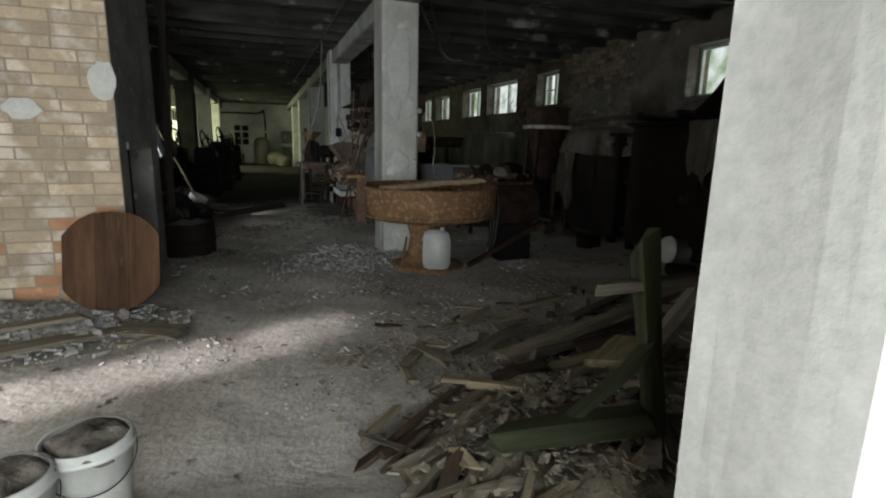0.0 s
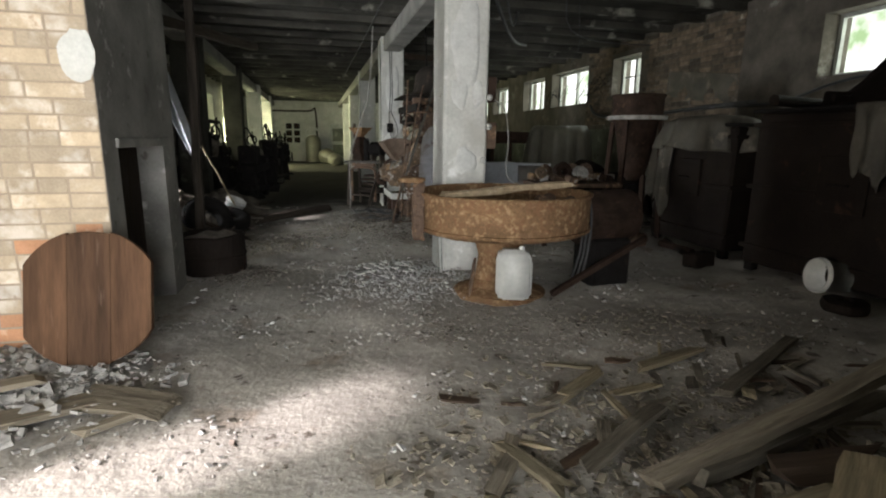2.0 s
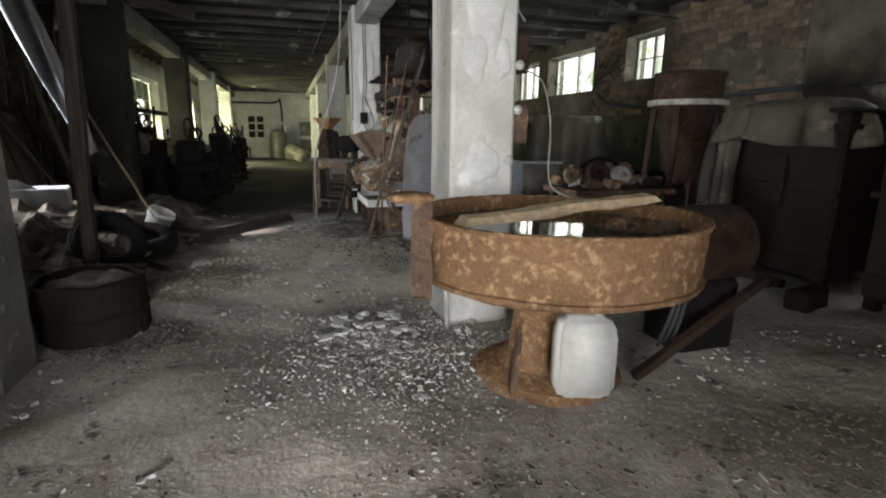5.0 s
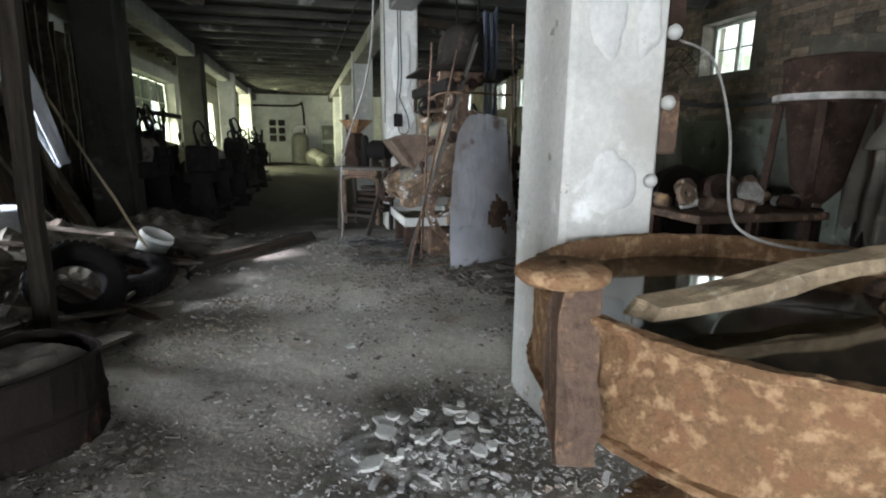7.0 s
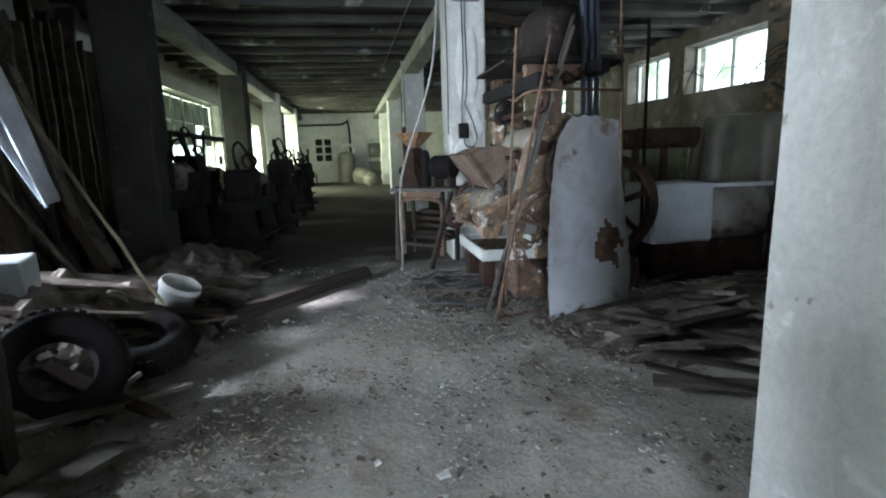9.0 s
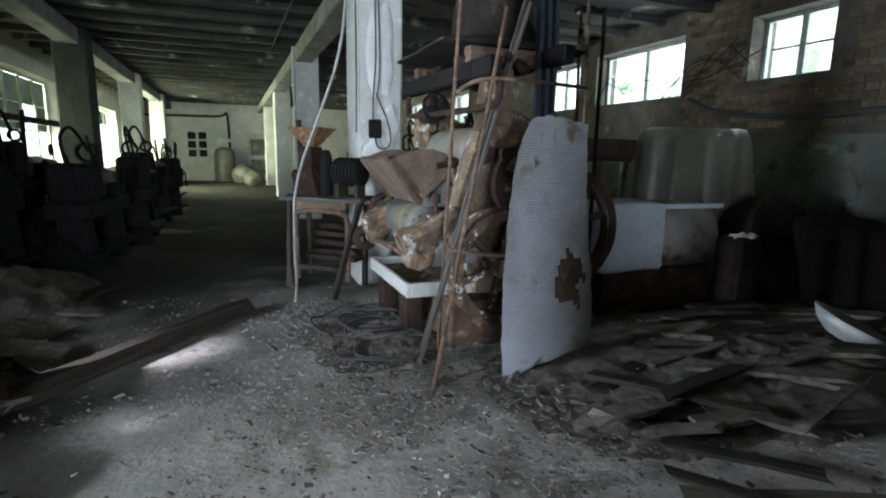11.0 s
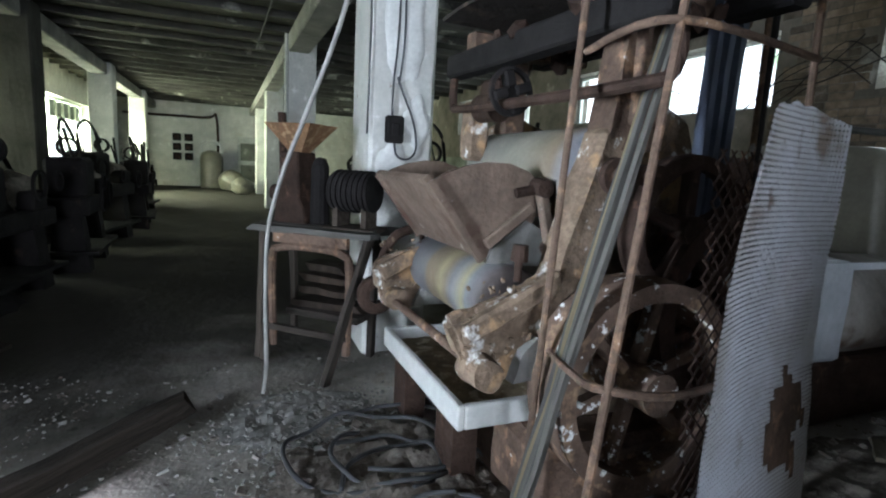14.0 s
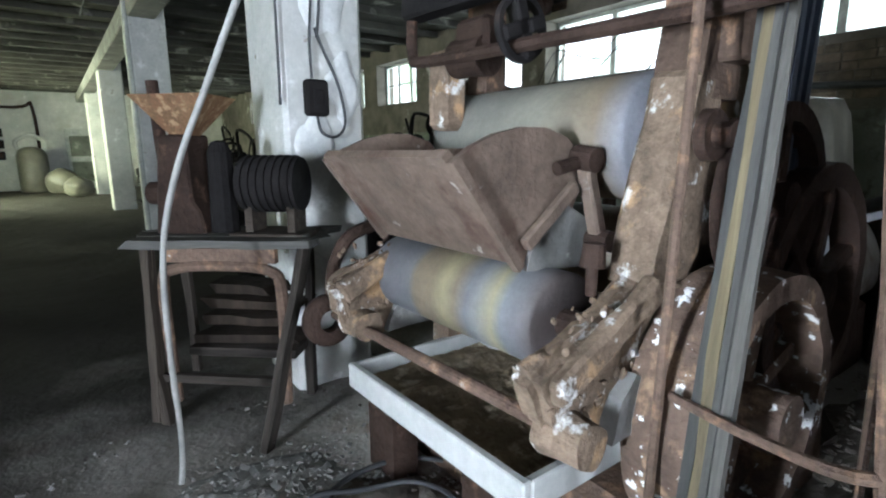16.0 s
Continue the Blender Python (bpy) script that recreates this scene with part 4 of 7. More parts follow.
mound("plaster_heap", "heap of broken white plaster on the floor", 0.86, 6.72, 0.5, 0.4, 0.07, M_RUBBLE, 9.0)
chips("plaster_bits", "white plaster fragments around the heap", "rubble", 1500, blob(1.1, 6.5, 0.85, 0.95), (0.005, 0.021), M_WHITE_BITS, 11, 0.02, lambda x, y: 0.07 * max(0, 1 - math.hypot((x - 0.86) / 0.45, (y - 6.72) / 0.35)), 0.5)
chips("plaster_dust", "fine pale plaster crumbs spread round the heap", "rubble", 5000, blob(0.95, 6.4, 1.1, 1.3), (0.003, 0.009), M_WHITE_BITS, 16, 0.005)
rnd = random.Random(15)
for i in range(34):
    bm = B()
    n_, big = rnd.randint(5, 8), rnd.choice((0.025, 0.03, 0.04, 0.06))
    prism(bm, [(big * rnd.uniform(0.5, 1.1) * math.cos(2 * math.pi * k / n_), big * rnd.uniform(0.5, 1.1) * math.sin(2 * math.pi * k / n_)) for k in range(n_)], -0.008, 0.008, "xy")
    roughen(bm, 0.004, 30, 1, i)
    ob = tagged(mesh_object("plaster_slab", bm, M_PLASTER), "flat broken slab of white plaster on the heap", "plaster slab", "plaster slabs")
    x, y = 0.86 + rnd.uniform(-0.26, 0.3), 6.72 + rnd.uniform(-0.2, 0.22)
    ob.matrix_world = pose(x, y, 0.075 + rnd.uniform(-0.02, 0.02), rnd.uniform(-14, 14), rnd.uniform(-14, 14), rnd.uniform(0, 360))
chips("plaster_crumbs", "small pale crumbs on the dirt floor", "rubble", 4600, strip(-1.0, 3.4, 3.2, 12.6), (0.004, 0.016), M_RUBBLE, 12, 0.0)
chips("dark_litter", "dark crumbs and leaf litter on the floor", "litter", 5200, strip(-0.9, 4.5, 2.8, 12.5), (0.005, 0.02), M_LITTER, 13, 0.0, None, 0.3)

for k, (x, y, rx, ry) in enumerate(((0.05, 9.0, 0.75, 0.4), (-0.35, 8.3, 0.5, 0.5), (1.55, 8.8, 0.7, 0.6), (0.7, 9.7, 0.8, 0.5), (1.6, 4.9, 0.9, 0.5), (2.9, 4.6, 0.9, 0.6), (-0.55, 6.9, 0.45, 0.5), (2.6, 7.9, 0.8, 0.5))):
    chips("litter_scraps", "brown scraps and splinters in the litter drift", "litter", 900, blob(x, y, rx * 1.2, ry * 1.2), (0.004, 0.018), M_SCRAP if k % 2 else M_LITTER, 60 + k, 0.02, None, 0.3)
chips("floor_rubble", "pale plaster lumps scattered over the dirt floor", "rubble", 1500, strip(-1.2, 4.6, 2.6, 10.5), (0.005, 0.020), M_WHITE_BITS, 14, 0.005, None, 0.5)

# ---- right side: tanks, mixer, covered machines ----
def tank(name, label, lo, hi, mat, lid=True, ribs=3):
    t = thing(name, label, "tank", "rusty tanks", ((lo[0] + hi[0]) / 2, (lo[1] + hi[1]) / 2, 0))
    w, d, h = hi[0] - lo[0], hi[1] - lo[1], hi[2]
    bm = B(); span(bm, (-w / 2, -d / 2, 0.08), (w / 2, d / 2, h), 0.03); roughen(bm, 0.015, 2.5, 5, lo[1]); part("body", bm, mat, t)
    for i in range(ribs):
        z = 0.25 + (h - 0.4) * i / max(1, ribs - 1)
        bm = B(); span(bm, (-w / 2 - 0.03, -d / 2 - 0.03, z), (w / 2 + 0.03, d / 2 + 0.03, z + 0.05), 0.006); part("rib", bm, M_TANK, t)
    for sx in (-1, 1):
        for sy in (-1, 1):
            bm = B(); box(bm, (sx * (w / 2 - 0.08), sy * (d / 2 - 0.08), 0.04), (0.1, 0.1, 0.12)); part("foot", bm, M_IRON, t)
    if lid:
        bm = B(); span(bm, (-w / 2 - 0.05, -d / 2 - 0.05, h), (w / 2 + 0.05, d / 2 + 0.05, h + 0.04), 0.01); part("lid", bm, M_IRON, t)
    bm = B(); span(bm, (-w / 2 - 0.05, -0.25, h * 0.45), (-w / 2 - 0.032, 0.25, h * 0.75), 0.005); door = part("hatch", bm, M_TANK, t)
    bm = B(); rod(bm, (-w / 2 - 0.09, 0.1, h * 0.6), (-w / 2 - 0.09, -0.1, h * 0.6), 0.012); part("handle", bm, M_IRON, door)
    return t
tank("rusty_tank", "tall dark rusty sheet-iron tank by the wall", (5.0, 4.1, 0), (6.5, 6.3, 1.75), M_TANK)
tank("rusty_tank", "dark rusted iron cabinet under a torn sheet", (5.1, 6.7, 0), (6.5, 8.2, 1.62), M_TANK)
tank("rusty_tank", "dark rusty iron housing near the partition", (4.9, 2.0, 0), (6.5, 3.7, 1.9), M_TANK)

def drape(name, label, x, y, rx, ry, top, mat, seed, skirt=0.9, category="tarpaulin"):
    """A stiff sheet thrown over something, folds running down its sides."""
    bm = B()
    seg, rows = 72, 18
    rings = []
    for i in range(rows + 1):
        f = i / rows
        ring = []
        for j in range(seg):
            a = 2 * math.pi * j / seg
            fold = 1 + 0.13 * f * math.sin(5 * a + seed + 1.5 * f) + 0.07 * f * math.sin(13 * a + 2 * seed) + 0.04 * f * math.sin(29 * a + seed + 3 * f) + 0.12 * noise.noise(Vector((math.cos(a) * 1.5, math.sin(a) * 1.5, seed + f)))
            r = min(1, f * 2.2) ** 0.6 * fold * (0.72 + 0.28 * f)
            z = top - (max(0, f - 0.38) / 0.62) ** 1.1 * skirt * (1 + 0.15 * math.sin(3 * a + seed)) - 0.1 * f * f + 0.05 * noise.noise(Vector((math.cos(a) * 2 * f, math.sin(a) * 2 * f, seed)))
            ring.append(bm.verts.new((x + rx * r * math.cos(a), y + ry * r * math.sin(a), max(0.02, z))))
        rings.append(ring)
    for p, q in zip(rings, rings[1:]):
        for j in range(seg):
            bm.faces.new((p[j], p[(j + 1) % seg], q[(j + 1) % seg], q[j]))
    bmesh.ops.remove_doubles(bm, verts=bm.verts[:], dist=1e-4)
    ob = mesh_object(name, bm, mat, True)
    md = ob.modifiers.new("thickness", "SOLIDIFY")
    md.thickness = 0.006
    return tagged(ob, label, category, "tarpaulins")
def veil(label, p, q, drop, seed):
    """A torn dusty sheet hanging in folds from p to q."""
    bm = B()
    a, b = Vector(p), Vector(q)
    side_ = (b - a).cross(Vector((0, 0, 1))).normalized()
    nu, nv = 30, 24
    pts = [[None] * (nv + 1) for _ in range(nu + 1)]
    for i in range(nu + 1):
        u = i / nu
        rag = drop * (0.75 + 0.35 * noise.noise(Vector((u * 3.5, seed, 0))) + 0.12 * noise.noise(Vector((u * 14, seed, 3))))
        for k in range(nv + 1):
            w = k / nv
            sway = 0.035 * math.sin(u * 19 + seed + 1.5 * w) + 0.05 * noise.noise(Vector((u * 4, w * 2, seed)))
            pts[i][k] = bm.verts.new(a.lerp(b, u + 0.06 * w * math.sin(seed + u * 5)) + side_ * (sway * min(1, 3 * w) + 0.02) - Vector((0, 0, rag * w)))
    for i in range(nu):
        for k in range(nv):
            bm.faces.new((pts[i][k], pts[i + 1][k], pts[i + 1][k + 1], pts[i][k + 1]))
    ob = mesh_object("torn_sheet", bm, M_VEIL, True)
    md = ob.modifiers.new("thickness", "SOLIDIFY")
    md.thickness = 0.004
    return tagged(ob, label, "plastic sheet", "tarpaulins")


veil("torn dusty plastic sheet hanging down the rusty tank", (4.94, 5.15, 1.795), (4.94, 4.42, 1.795), 0.85, 2.0)
veil("ragged dusty sheet hanging from the iron cabinet", (5.04, 8.22, 1.665), (5.04, 7.72, 1.665), 1.45, 6.0)
veil("ragged dusty plastic flap hanging on the brick wall", (6.735, 10.3, 2.72), (6.735, 8.6, 2.50), 0.62, 11.0)
drape("tarpaulin", "torn dusty plastic sheet draped over rusty tanks", 5.35, 7.4, 0.6, 0.7, 1.74, M_VEIL, 2.0, 0.3)
drape("tarpaulin", "stiff grey tarpaulin thrown over a machine", 5.25, 11.75, 0.75, 0.7, 1.72, M_TARP, 5.0, 1.35)
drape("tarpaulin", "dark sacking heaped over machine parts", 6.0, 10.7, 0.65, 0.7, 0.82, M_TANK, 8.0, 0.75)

# Backlit silhouette put into the colour: a pale heap drawn near-black.
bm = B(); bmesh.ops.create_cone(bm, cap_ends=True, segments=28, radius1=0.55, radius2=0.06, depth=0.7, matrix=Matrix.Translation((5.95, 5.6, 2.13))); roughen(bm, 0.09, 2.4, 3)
tagged(mesh_object("sacking", bm, M_TANK), "peaked bundle of sacking, coloured dark as a window silhouette", "bundle")
rnd = random.Random(41)
for i in range(22):
    x, y, z = ((rnd.uniform(5.15, 6.3), rnd.uniform(4.3, 6.1), 1.80), (rnd.uniform(5.05, 6.3), rnd.uniform(2.2, 3.5), 1.95))[i % 2] if i < 16 else (rnd.uniform(4.3, 4.85), rnd.uniform(4.6, 8.0), 0.02)
    bm = B()
    if i % 3 == 0:
        rod(bm, (-rnd.uniform(0.2, 0.5), 0, 0.06), (rnd.uniform(0.2, 0.6), 0.05, 0.07), rnd.uniform(0.03, 0.06), seg=14)
    elif i % 3 == 1:
        box(bm, (0, 0, 0.09), (rnd.uniform(0.2, 0.45), rnd.uniform(0.15, 0.3), 0.17), None, 0.02)
    else:
        lathe(bm, [(0.05, 0.0), (0.17, 0.0), (0.18, 0.03), (0.17, 0.08), (0.05, 0.09), (0.05, 0.0)], 22)
    roughen(bm, 0.012, 8, 2, i)
    ob = tagged(mesh_object("machine_part", bm, (M_TANK, M_RUST_DARK, M_TANK, M_RUST_PALE)[i % 4]), "rusty machine part lying on the dark tanks", "machine part", "scrap on the tanks")
    ob.matrix_world = pose(x, y, z, rnd.uniform(-4, 4), rnd.uniform(-4, 4), rnd.uniform(0, 180))
mixer = thing("cone_mixer", "rusty conical mixer with a pale flange band", "mixer", "", (4.82, 8.35, 0))
bm = B(); lathe(bm, [(0.08, 0.85), (0.20, 1.0), (0.32, 1.70), (0.37, 1.72), (0.36, 1.79), (0.36, 2.05), (0.38, 2.06), (0.38, 2.09), (0.1, 2.10)], 40); roughen(bm, 0.008, 5); part("drum", bm, M_RUST_DARK, mixer, "red-brown rusty drum", True)
bm = B(); lathe(bm, [(0.36, 1.735), (0.425, 1.735), (0.425, 1.79), (0.36, 1.79)], 40); part("flange", bm, M_RUBBLE, mixer, "pale dusty flange")
for a in range(4):
    an = a * math.pi / 2 + 0.6
    bm = B(); bar(bm, (0.36 * math.cos(an), 0.36 * math.sin(an), 1.72), (0.46 * math.cos(an), 0.46 * math.sin(an), -0.02), 0.06, 0.06); part("leg", bm, M_RUST_DARK, mixer)
bm = B(); rod(bm, (0, 0, 0.4), (0, 0, 0.8), 0.09); part("outlet", bm, M_IRON, mixer)

bench = thing("scrap_bench", "low iron bench heaped with rusty machine parts", "bench", "", (3.7, 8.1, 0))
bm = B(); span(bm, (-0.6, -0.35, 0.80), (0.6, 0.35, 0.86), 0.01); part("top", bm, M_RUST_PALE, bench)
for sx in (-0.5, 0.5):
    for sy in (-0.28, 0.28):
        bm = B(); box(bm, (sx, sy, 0.39), (0.06, 0.06, 0.84)); part("leg", bm, M_RUST_DARK, bench)
rnd = random.Random(21)
for i in range(24):
    x, y = 3.7 + rnd.uniform(-0.55, 0.55), 8.1 + rnd.uniform(-0.25, 0.25)
    bm = B()
    k = i % 3
    if k == 0:
        lathe(bm, [(0.05, -0.03), (0.13, -0.03), (0.13, 0.03), (0.05, 0.03), (0.05, -0.03)], 20, Euler((1.2, rnd.random(), 0)).to_matrix())
    elif k == 1:
        box(bm, (0, 0, 0), (0.2, 0.12, 0.1), Euler((0.1, 0.2, rnd.random() * 3)).to_matrix(), 0.02)
    else:
        rod(bm, (-0.14, 0, 0), (0.14, 0.03, 0.02), 0.05)
    bmesh.ops.scale(bm, vec=(rnd.uniform(0.6, 1.1),) * 3, verts=bm.verts[:])
    roughen(bm, 0.014, 12, 1, i)
    ob = tagged(mesh_object("machine_part", bm, (M_RUST_PALE, M_RUST_DARK, M_FLAKE, M_RUBBLE)[(i * 7) % 4]), "rusty cast machine part lying on the bench", "machine part", "parts on the bench")
    ob.location = (x, y, 0.99 if k == 0 else 0.91)

vat = thing("steel_vat", "pale enamelled vat with a rusted lower half", "vat", "", (3.94, 11.0, 0))
M_ENAMEL = material("stained_enamel", (0.55, 0.57, 0.60), 0.5, scale=1.6, dark=0.7, fine=20, bump=0.15, spot=(0.16, 0.10, 0.06), spot_scale=2.4, spot_at=0.60, spot_soft=0.2)
bm = B(); span(bm, (-0.68, -0.3, 0.40), (0.0, 0.3, 1.0), 0.03); roughen(bm, 0.02, 2.5, 4); part("body", bm, M_ENAMEL, vat)
bm = B(); rod(bm, (0.01, 0.02, 0.66), (0.66, 0.02, 0.66), 0.33, 0.31, 36); roughen(bm, 0.035, 4, 0, 2.0); part("shell", bm, material("rust_run_sheet", (0.36, 0.33, 0.29), 0.6, scale=2.5, dark=0.4, fine=25, bump=0.4, tints=[((0.10, 0.065, 0.04), 3.0, 0.52)]), vat, "rust-stained round shell", True)
bm = B(); span(bm, (-0.64, -0.27, 0.0), (0.66, 0.27, 0.40), 0.02); roughen(bm, 0.03, 4, 4); part("base", bm, M_RUST_DARK, vat, "rusted base")
bm = B(); bar(bm, (-0.66, -0.31, 0.98), (0.64, -0.31, 0.97), 0.02, 0.04); part("rim_bar", bm, M_ENAMEL, vat)
press = thing("press_head", "dark machine head with columns behind the vat", "machine", "machines by the wall", (4.35, 12.2, 0))
bm = B(); span(bm, (-0.6, -0.3, 1.35), (0.5, 0.3, 1.6), 0.05); roughen(bm, 0.015, 3, 3); part("crosshead", bm, M_RUST_DARK, press)
for sx in (-0.45, -0.05, 0.35):
    bm = B(); rod(bm, (sx, 0, 0), (sx, 0, 1.36), 0.05); part("pillar", bm, M_PAINT if sx > 0.3 else M_RUST_DARK, press)
bm = B(); span(bm, (-0.6, -0.32, -0.02), (0.5, 0.32, 0.75), 0.04); part("bed", bm, M_IRON, press)
wheel_t = thing("cast_drum", "large dark cast drum lying by the wall with pale crumbs", "drum", "", (5.35, 10.75, 0))
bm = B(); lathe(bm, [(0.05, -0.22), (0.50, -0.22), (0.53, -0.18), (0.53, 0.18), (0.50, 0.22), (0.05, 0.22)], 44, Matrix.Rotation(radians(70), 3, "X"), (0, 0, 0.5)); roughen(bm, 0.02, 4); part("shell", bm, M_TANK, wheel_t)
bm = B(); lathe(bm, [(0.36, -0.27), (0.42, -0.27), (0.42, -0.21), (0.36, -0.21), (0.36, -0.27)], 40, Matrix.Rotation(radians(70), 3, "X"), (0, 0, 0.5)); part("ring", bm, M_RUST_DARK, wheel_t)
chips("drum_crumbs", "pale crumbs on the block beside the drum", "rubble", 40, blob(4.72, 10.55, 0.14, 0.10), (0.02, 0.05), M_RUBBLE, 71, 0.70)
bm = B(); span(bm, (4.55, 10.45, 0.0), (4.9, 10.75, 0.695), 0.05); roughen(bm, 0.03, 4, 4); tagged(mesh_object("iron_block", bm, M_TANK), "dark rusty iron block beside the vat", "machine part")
bm = B()
lathe(bm, [(0.01, 0.0), (0.10, 0.01), (0.2, 0.07), (0.26, 0.15), (0.25, 0.15), (0.19, 0.08), (0.01, 0.02)], 32)
ob = tagged(mesh_object("enamel_basin", bm, M_PLASTIC, True), "white enamel basin tipped on its side in the debris", "basin")
ob.matrix_world = pose(4.49, 9.5, 0.10, 24, 8, 25)

# cables sagging along the right wall
for pts, r in ((((6.77, 13.3, 2.28), (6.5, 12.5, 2.02), (6.48, 11.3, 1.90), (6.6, 9.9, 1.98), (6.77, 8.2, 2.05)), 0.035), (((6.62, 9.0, 2.0), (6.55, 7.6, 2.0), (6.5, 6.6, 2.2), (6.5, 5.0, 2.35)), 0.02)):
    bm = B(); tube(bm, pts, r)
    tagged(mesh_object("cable", bm, M_CABLE, True), "thick black cable sagging along the brick wall", "cable", "wall cables")

# twigs and wires before the windows
rnd = random.Random(31)
for i in range(10):
    y = rnd.uniform(13.2, 15.6)
    bm = B(); tube(bm, [(6.6, y, 2.3), (6.5, y - 0.4, 2.45 + rnd.random() * 0.3), (6.45, y - 0.9, 2.4 + rnd.random() * 0.5), (6.5, y - 1.3, 2.35 + rnd.random() * 0.6)], 0.006, 5)
    tagged(mesh_object("wire", bm, M_IRON), "thin bent wire hanging before the window", "wire", "loose wires")

M_HOOD = material("tarry_sheet_metal", (0.028, 0.023, 0.019), 0.75, scale=4, dark=0.5, fine=35, bump=0.9, tints=[((0.065, 0.045, 0.033), 6.0, 0.58)])
# ---- roll mill ----
def banded(name, bands, axis_y0, axis_y1):
    """A roller with worn paint rings: colour changes along its axis."""
    m = material(name, (0.5, 0.5, 0.5), 0.6, scale=5, dark=0.7, fine=50, bump=0.3)
    n, l = m.node_tree.nodes, m.node_tree.links
    bs = n["Principled BSDF"]
    old = bs.inputs["Base Color"].links[0].from_socket
    sep = n.new("ShaderNodeSeparateXYZ")
    geo = n.new("ShaderNodeNewGeometry")
    l.new(geo.outputs["Position"], sep.inputs[0])
    mp = n.new("ShaderNodeMapRange")
    mp.inputs[1].default_value, mp.inputs[2].default_value = axis_y0, axis_y1
    wob = n.new("ShaderNodeTexNoise")
    wob.inputs["Scale"].default_value = 9
    l.new(geo.outputs["Position"], wob.inputs["Vector"])
    ad = n.new("ShaderNodeMath")
    ad.operation = "MULTIPLY_ADD"
    ad.inputs[1].default_value, ad.inputs[2].default_value = 0.04, -0.02
    l.new(wob.outputs["Fac"], ad.inputs[0])
    sm = n.new("ShaderNodeMath")
    l.new(sep.outputs[1], sm.inputs[0])
    l.new(ad.outputs[0], sm.inputs[1])
    l.new(sm.outputs[0], mp.inputs[0])
    r = n.new("ShaderNodeValToRGB")
    while len(r.color_ramp.elements) < len(bands):
        r.color_ramp.elements.new(0.5)
    for e, (p, c) in zip(r.color_ramp.elements, bands):
        e.position, e.color = p, (*c, 1)
    l.new(mp.outputs[0], r.inputs[0])
    mx = n.new("ShaderNodeMix")
    mx.data_type, mx.blend_type = "RGBA", "MULTIPLY"
    mx.inputs[0].default_value = 1.0
    l.new(r.outputs[0], mx.inputs[6])
    l.new(old, mx.inputs[7])
    l.new(mx.outputs[2], bs.inputs["Base Color"])
    return m


GREY, OCHRE, YELLOW, PALE, STEEL = (0.30, 0.30, 0.31), (0.38, 0.30, 0.19), (0.54, 0.48, 0.27), (0.44, 0.43, 0.40), (0.30, 0.31, 0.32)
M_BAND1 = banded("banded_roller", ((0.0, (0.13, 0.09, 0.075)), (0.06, (0.24, 0.22, 0.21)), (0.15, STEEL), (0.20, YELLOW), (0.28, PALE), (0.33, STEEL), (0.40, OCHRE), (0.47, YELLOW), (0.55, OCHRE), (0.66, OCHRE), (0.70, GREY), (1.0, GREY)), 10.78, 11.72)
M_BAND2 = banded("dull_roller", ((0.0, STEEL), (0.10, (0.33, 0.30, 0.25)), (0.2, OCHRE), (0.3, (0.46, 0.46, 0.49)), (0.4, OCHRE), (0.6, (0.45, 0.42, 0.32)), (1.0, (0.40, 0.39, 0.33))), 10.4, 11.6)

mill = thing("roll_mill", "rusty old roll mill with banded rollers and a hopper", "roll mill", "", (0, 0, 0))
bm = B(); span(bm, (1.75, 10.45, -0.03), (3.0, 11.9, 0.34), 0.04); roughen(bm, 0.02, 4, 4); part("plinth", bm, M_RUST_PALE, mill)
# lower roller on its shaft
bm = B(); lathe(bm, [(0.02, 10.80), (0.145, 10.80), (0.155, 10.81), (0.155, 11.71), (0.145, 11.72), (0.02, 11.72)], 48, YAX, (1.75, 0, 0.845)); roller = part("lower_roller", bm, M_BAND1, mill, "roller with worn blue and ochre paint rings", True)
bm = B(); rod(bm, (1.75, 10.62, 0.845), (1.75, 11.92, 0.845), 0.045); part("shaft", bm, M_RUST_DARK, roller)
bm = B(); lathe(bm, [(0.02, 10.76), (0.20, 10.76), (0.21, 10.78), (0.21, 11.73), (0.20, 11.75), (0.02, 11.75)], 48, YAX, (2.15, 0, 1.40)); roller = part("upper_roller", bm, M_BAND2, mill, "large dull roller with faint colour rings", True)
bm = B(); rod(bm, (2.15, 10.45, 1.40), (2.15, 11.9, 1.40), 0.05); part("shaft", bm, M_RUST_DARK, roller)
bm = B(); lathe(bm, [(0.02, 10.70), (0.17, 10.70), (0.17, 11.60), (0.02, 11.60)], 40, YAX, (2.25, 0, 0.98)); part("middle_roller", bm, M_BAND2, mill, "", True)
# hopper: sloping front plate, two end plates, back plate
hop = B()
prism(hop, [(1.405, 1.335), (1.42, 1.335), (1.665, 1.02), (1.65, 1.02)], 10.93, 11.66, "xz")
hopper = part("hopper", hop, M_HOPPER, mill, "brown rusted sheet hopper")
ENDS = [(1.405, 1.335), (1.47, 1.375), (1.56, 1.41), (1.66, 1.43), (1.76, 1.43), (1.86, 1.40), (1.93, 1.34), (1.92, 1.22), (1.84, 1.06), (1.80, 1.02), (1.65, 1.02)]
for lo, hi in ((10.905, 10.93), (11.66, 11.685)):
    bm = B(); prism(bm, ENDS, lo, hi, "xz"); part("end_plate", bm, M_HOPPER, hopper)
bm = B(); prism(bm, [(1.90, 1.37), (1.915, 1.37), (1.815, 1.03), (1.80, 1.03)], 10.93, 11.66, "xz"); part("back_plate", bm, M_HOPPER, hopper)
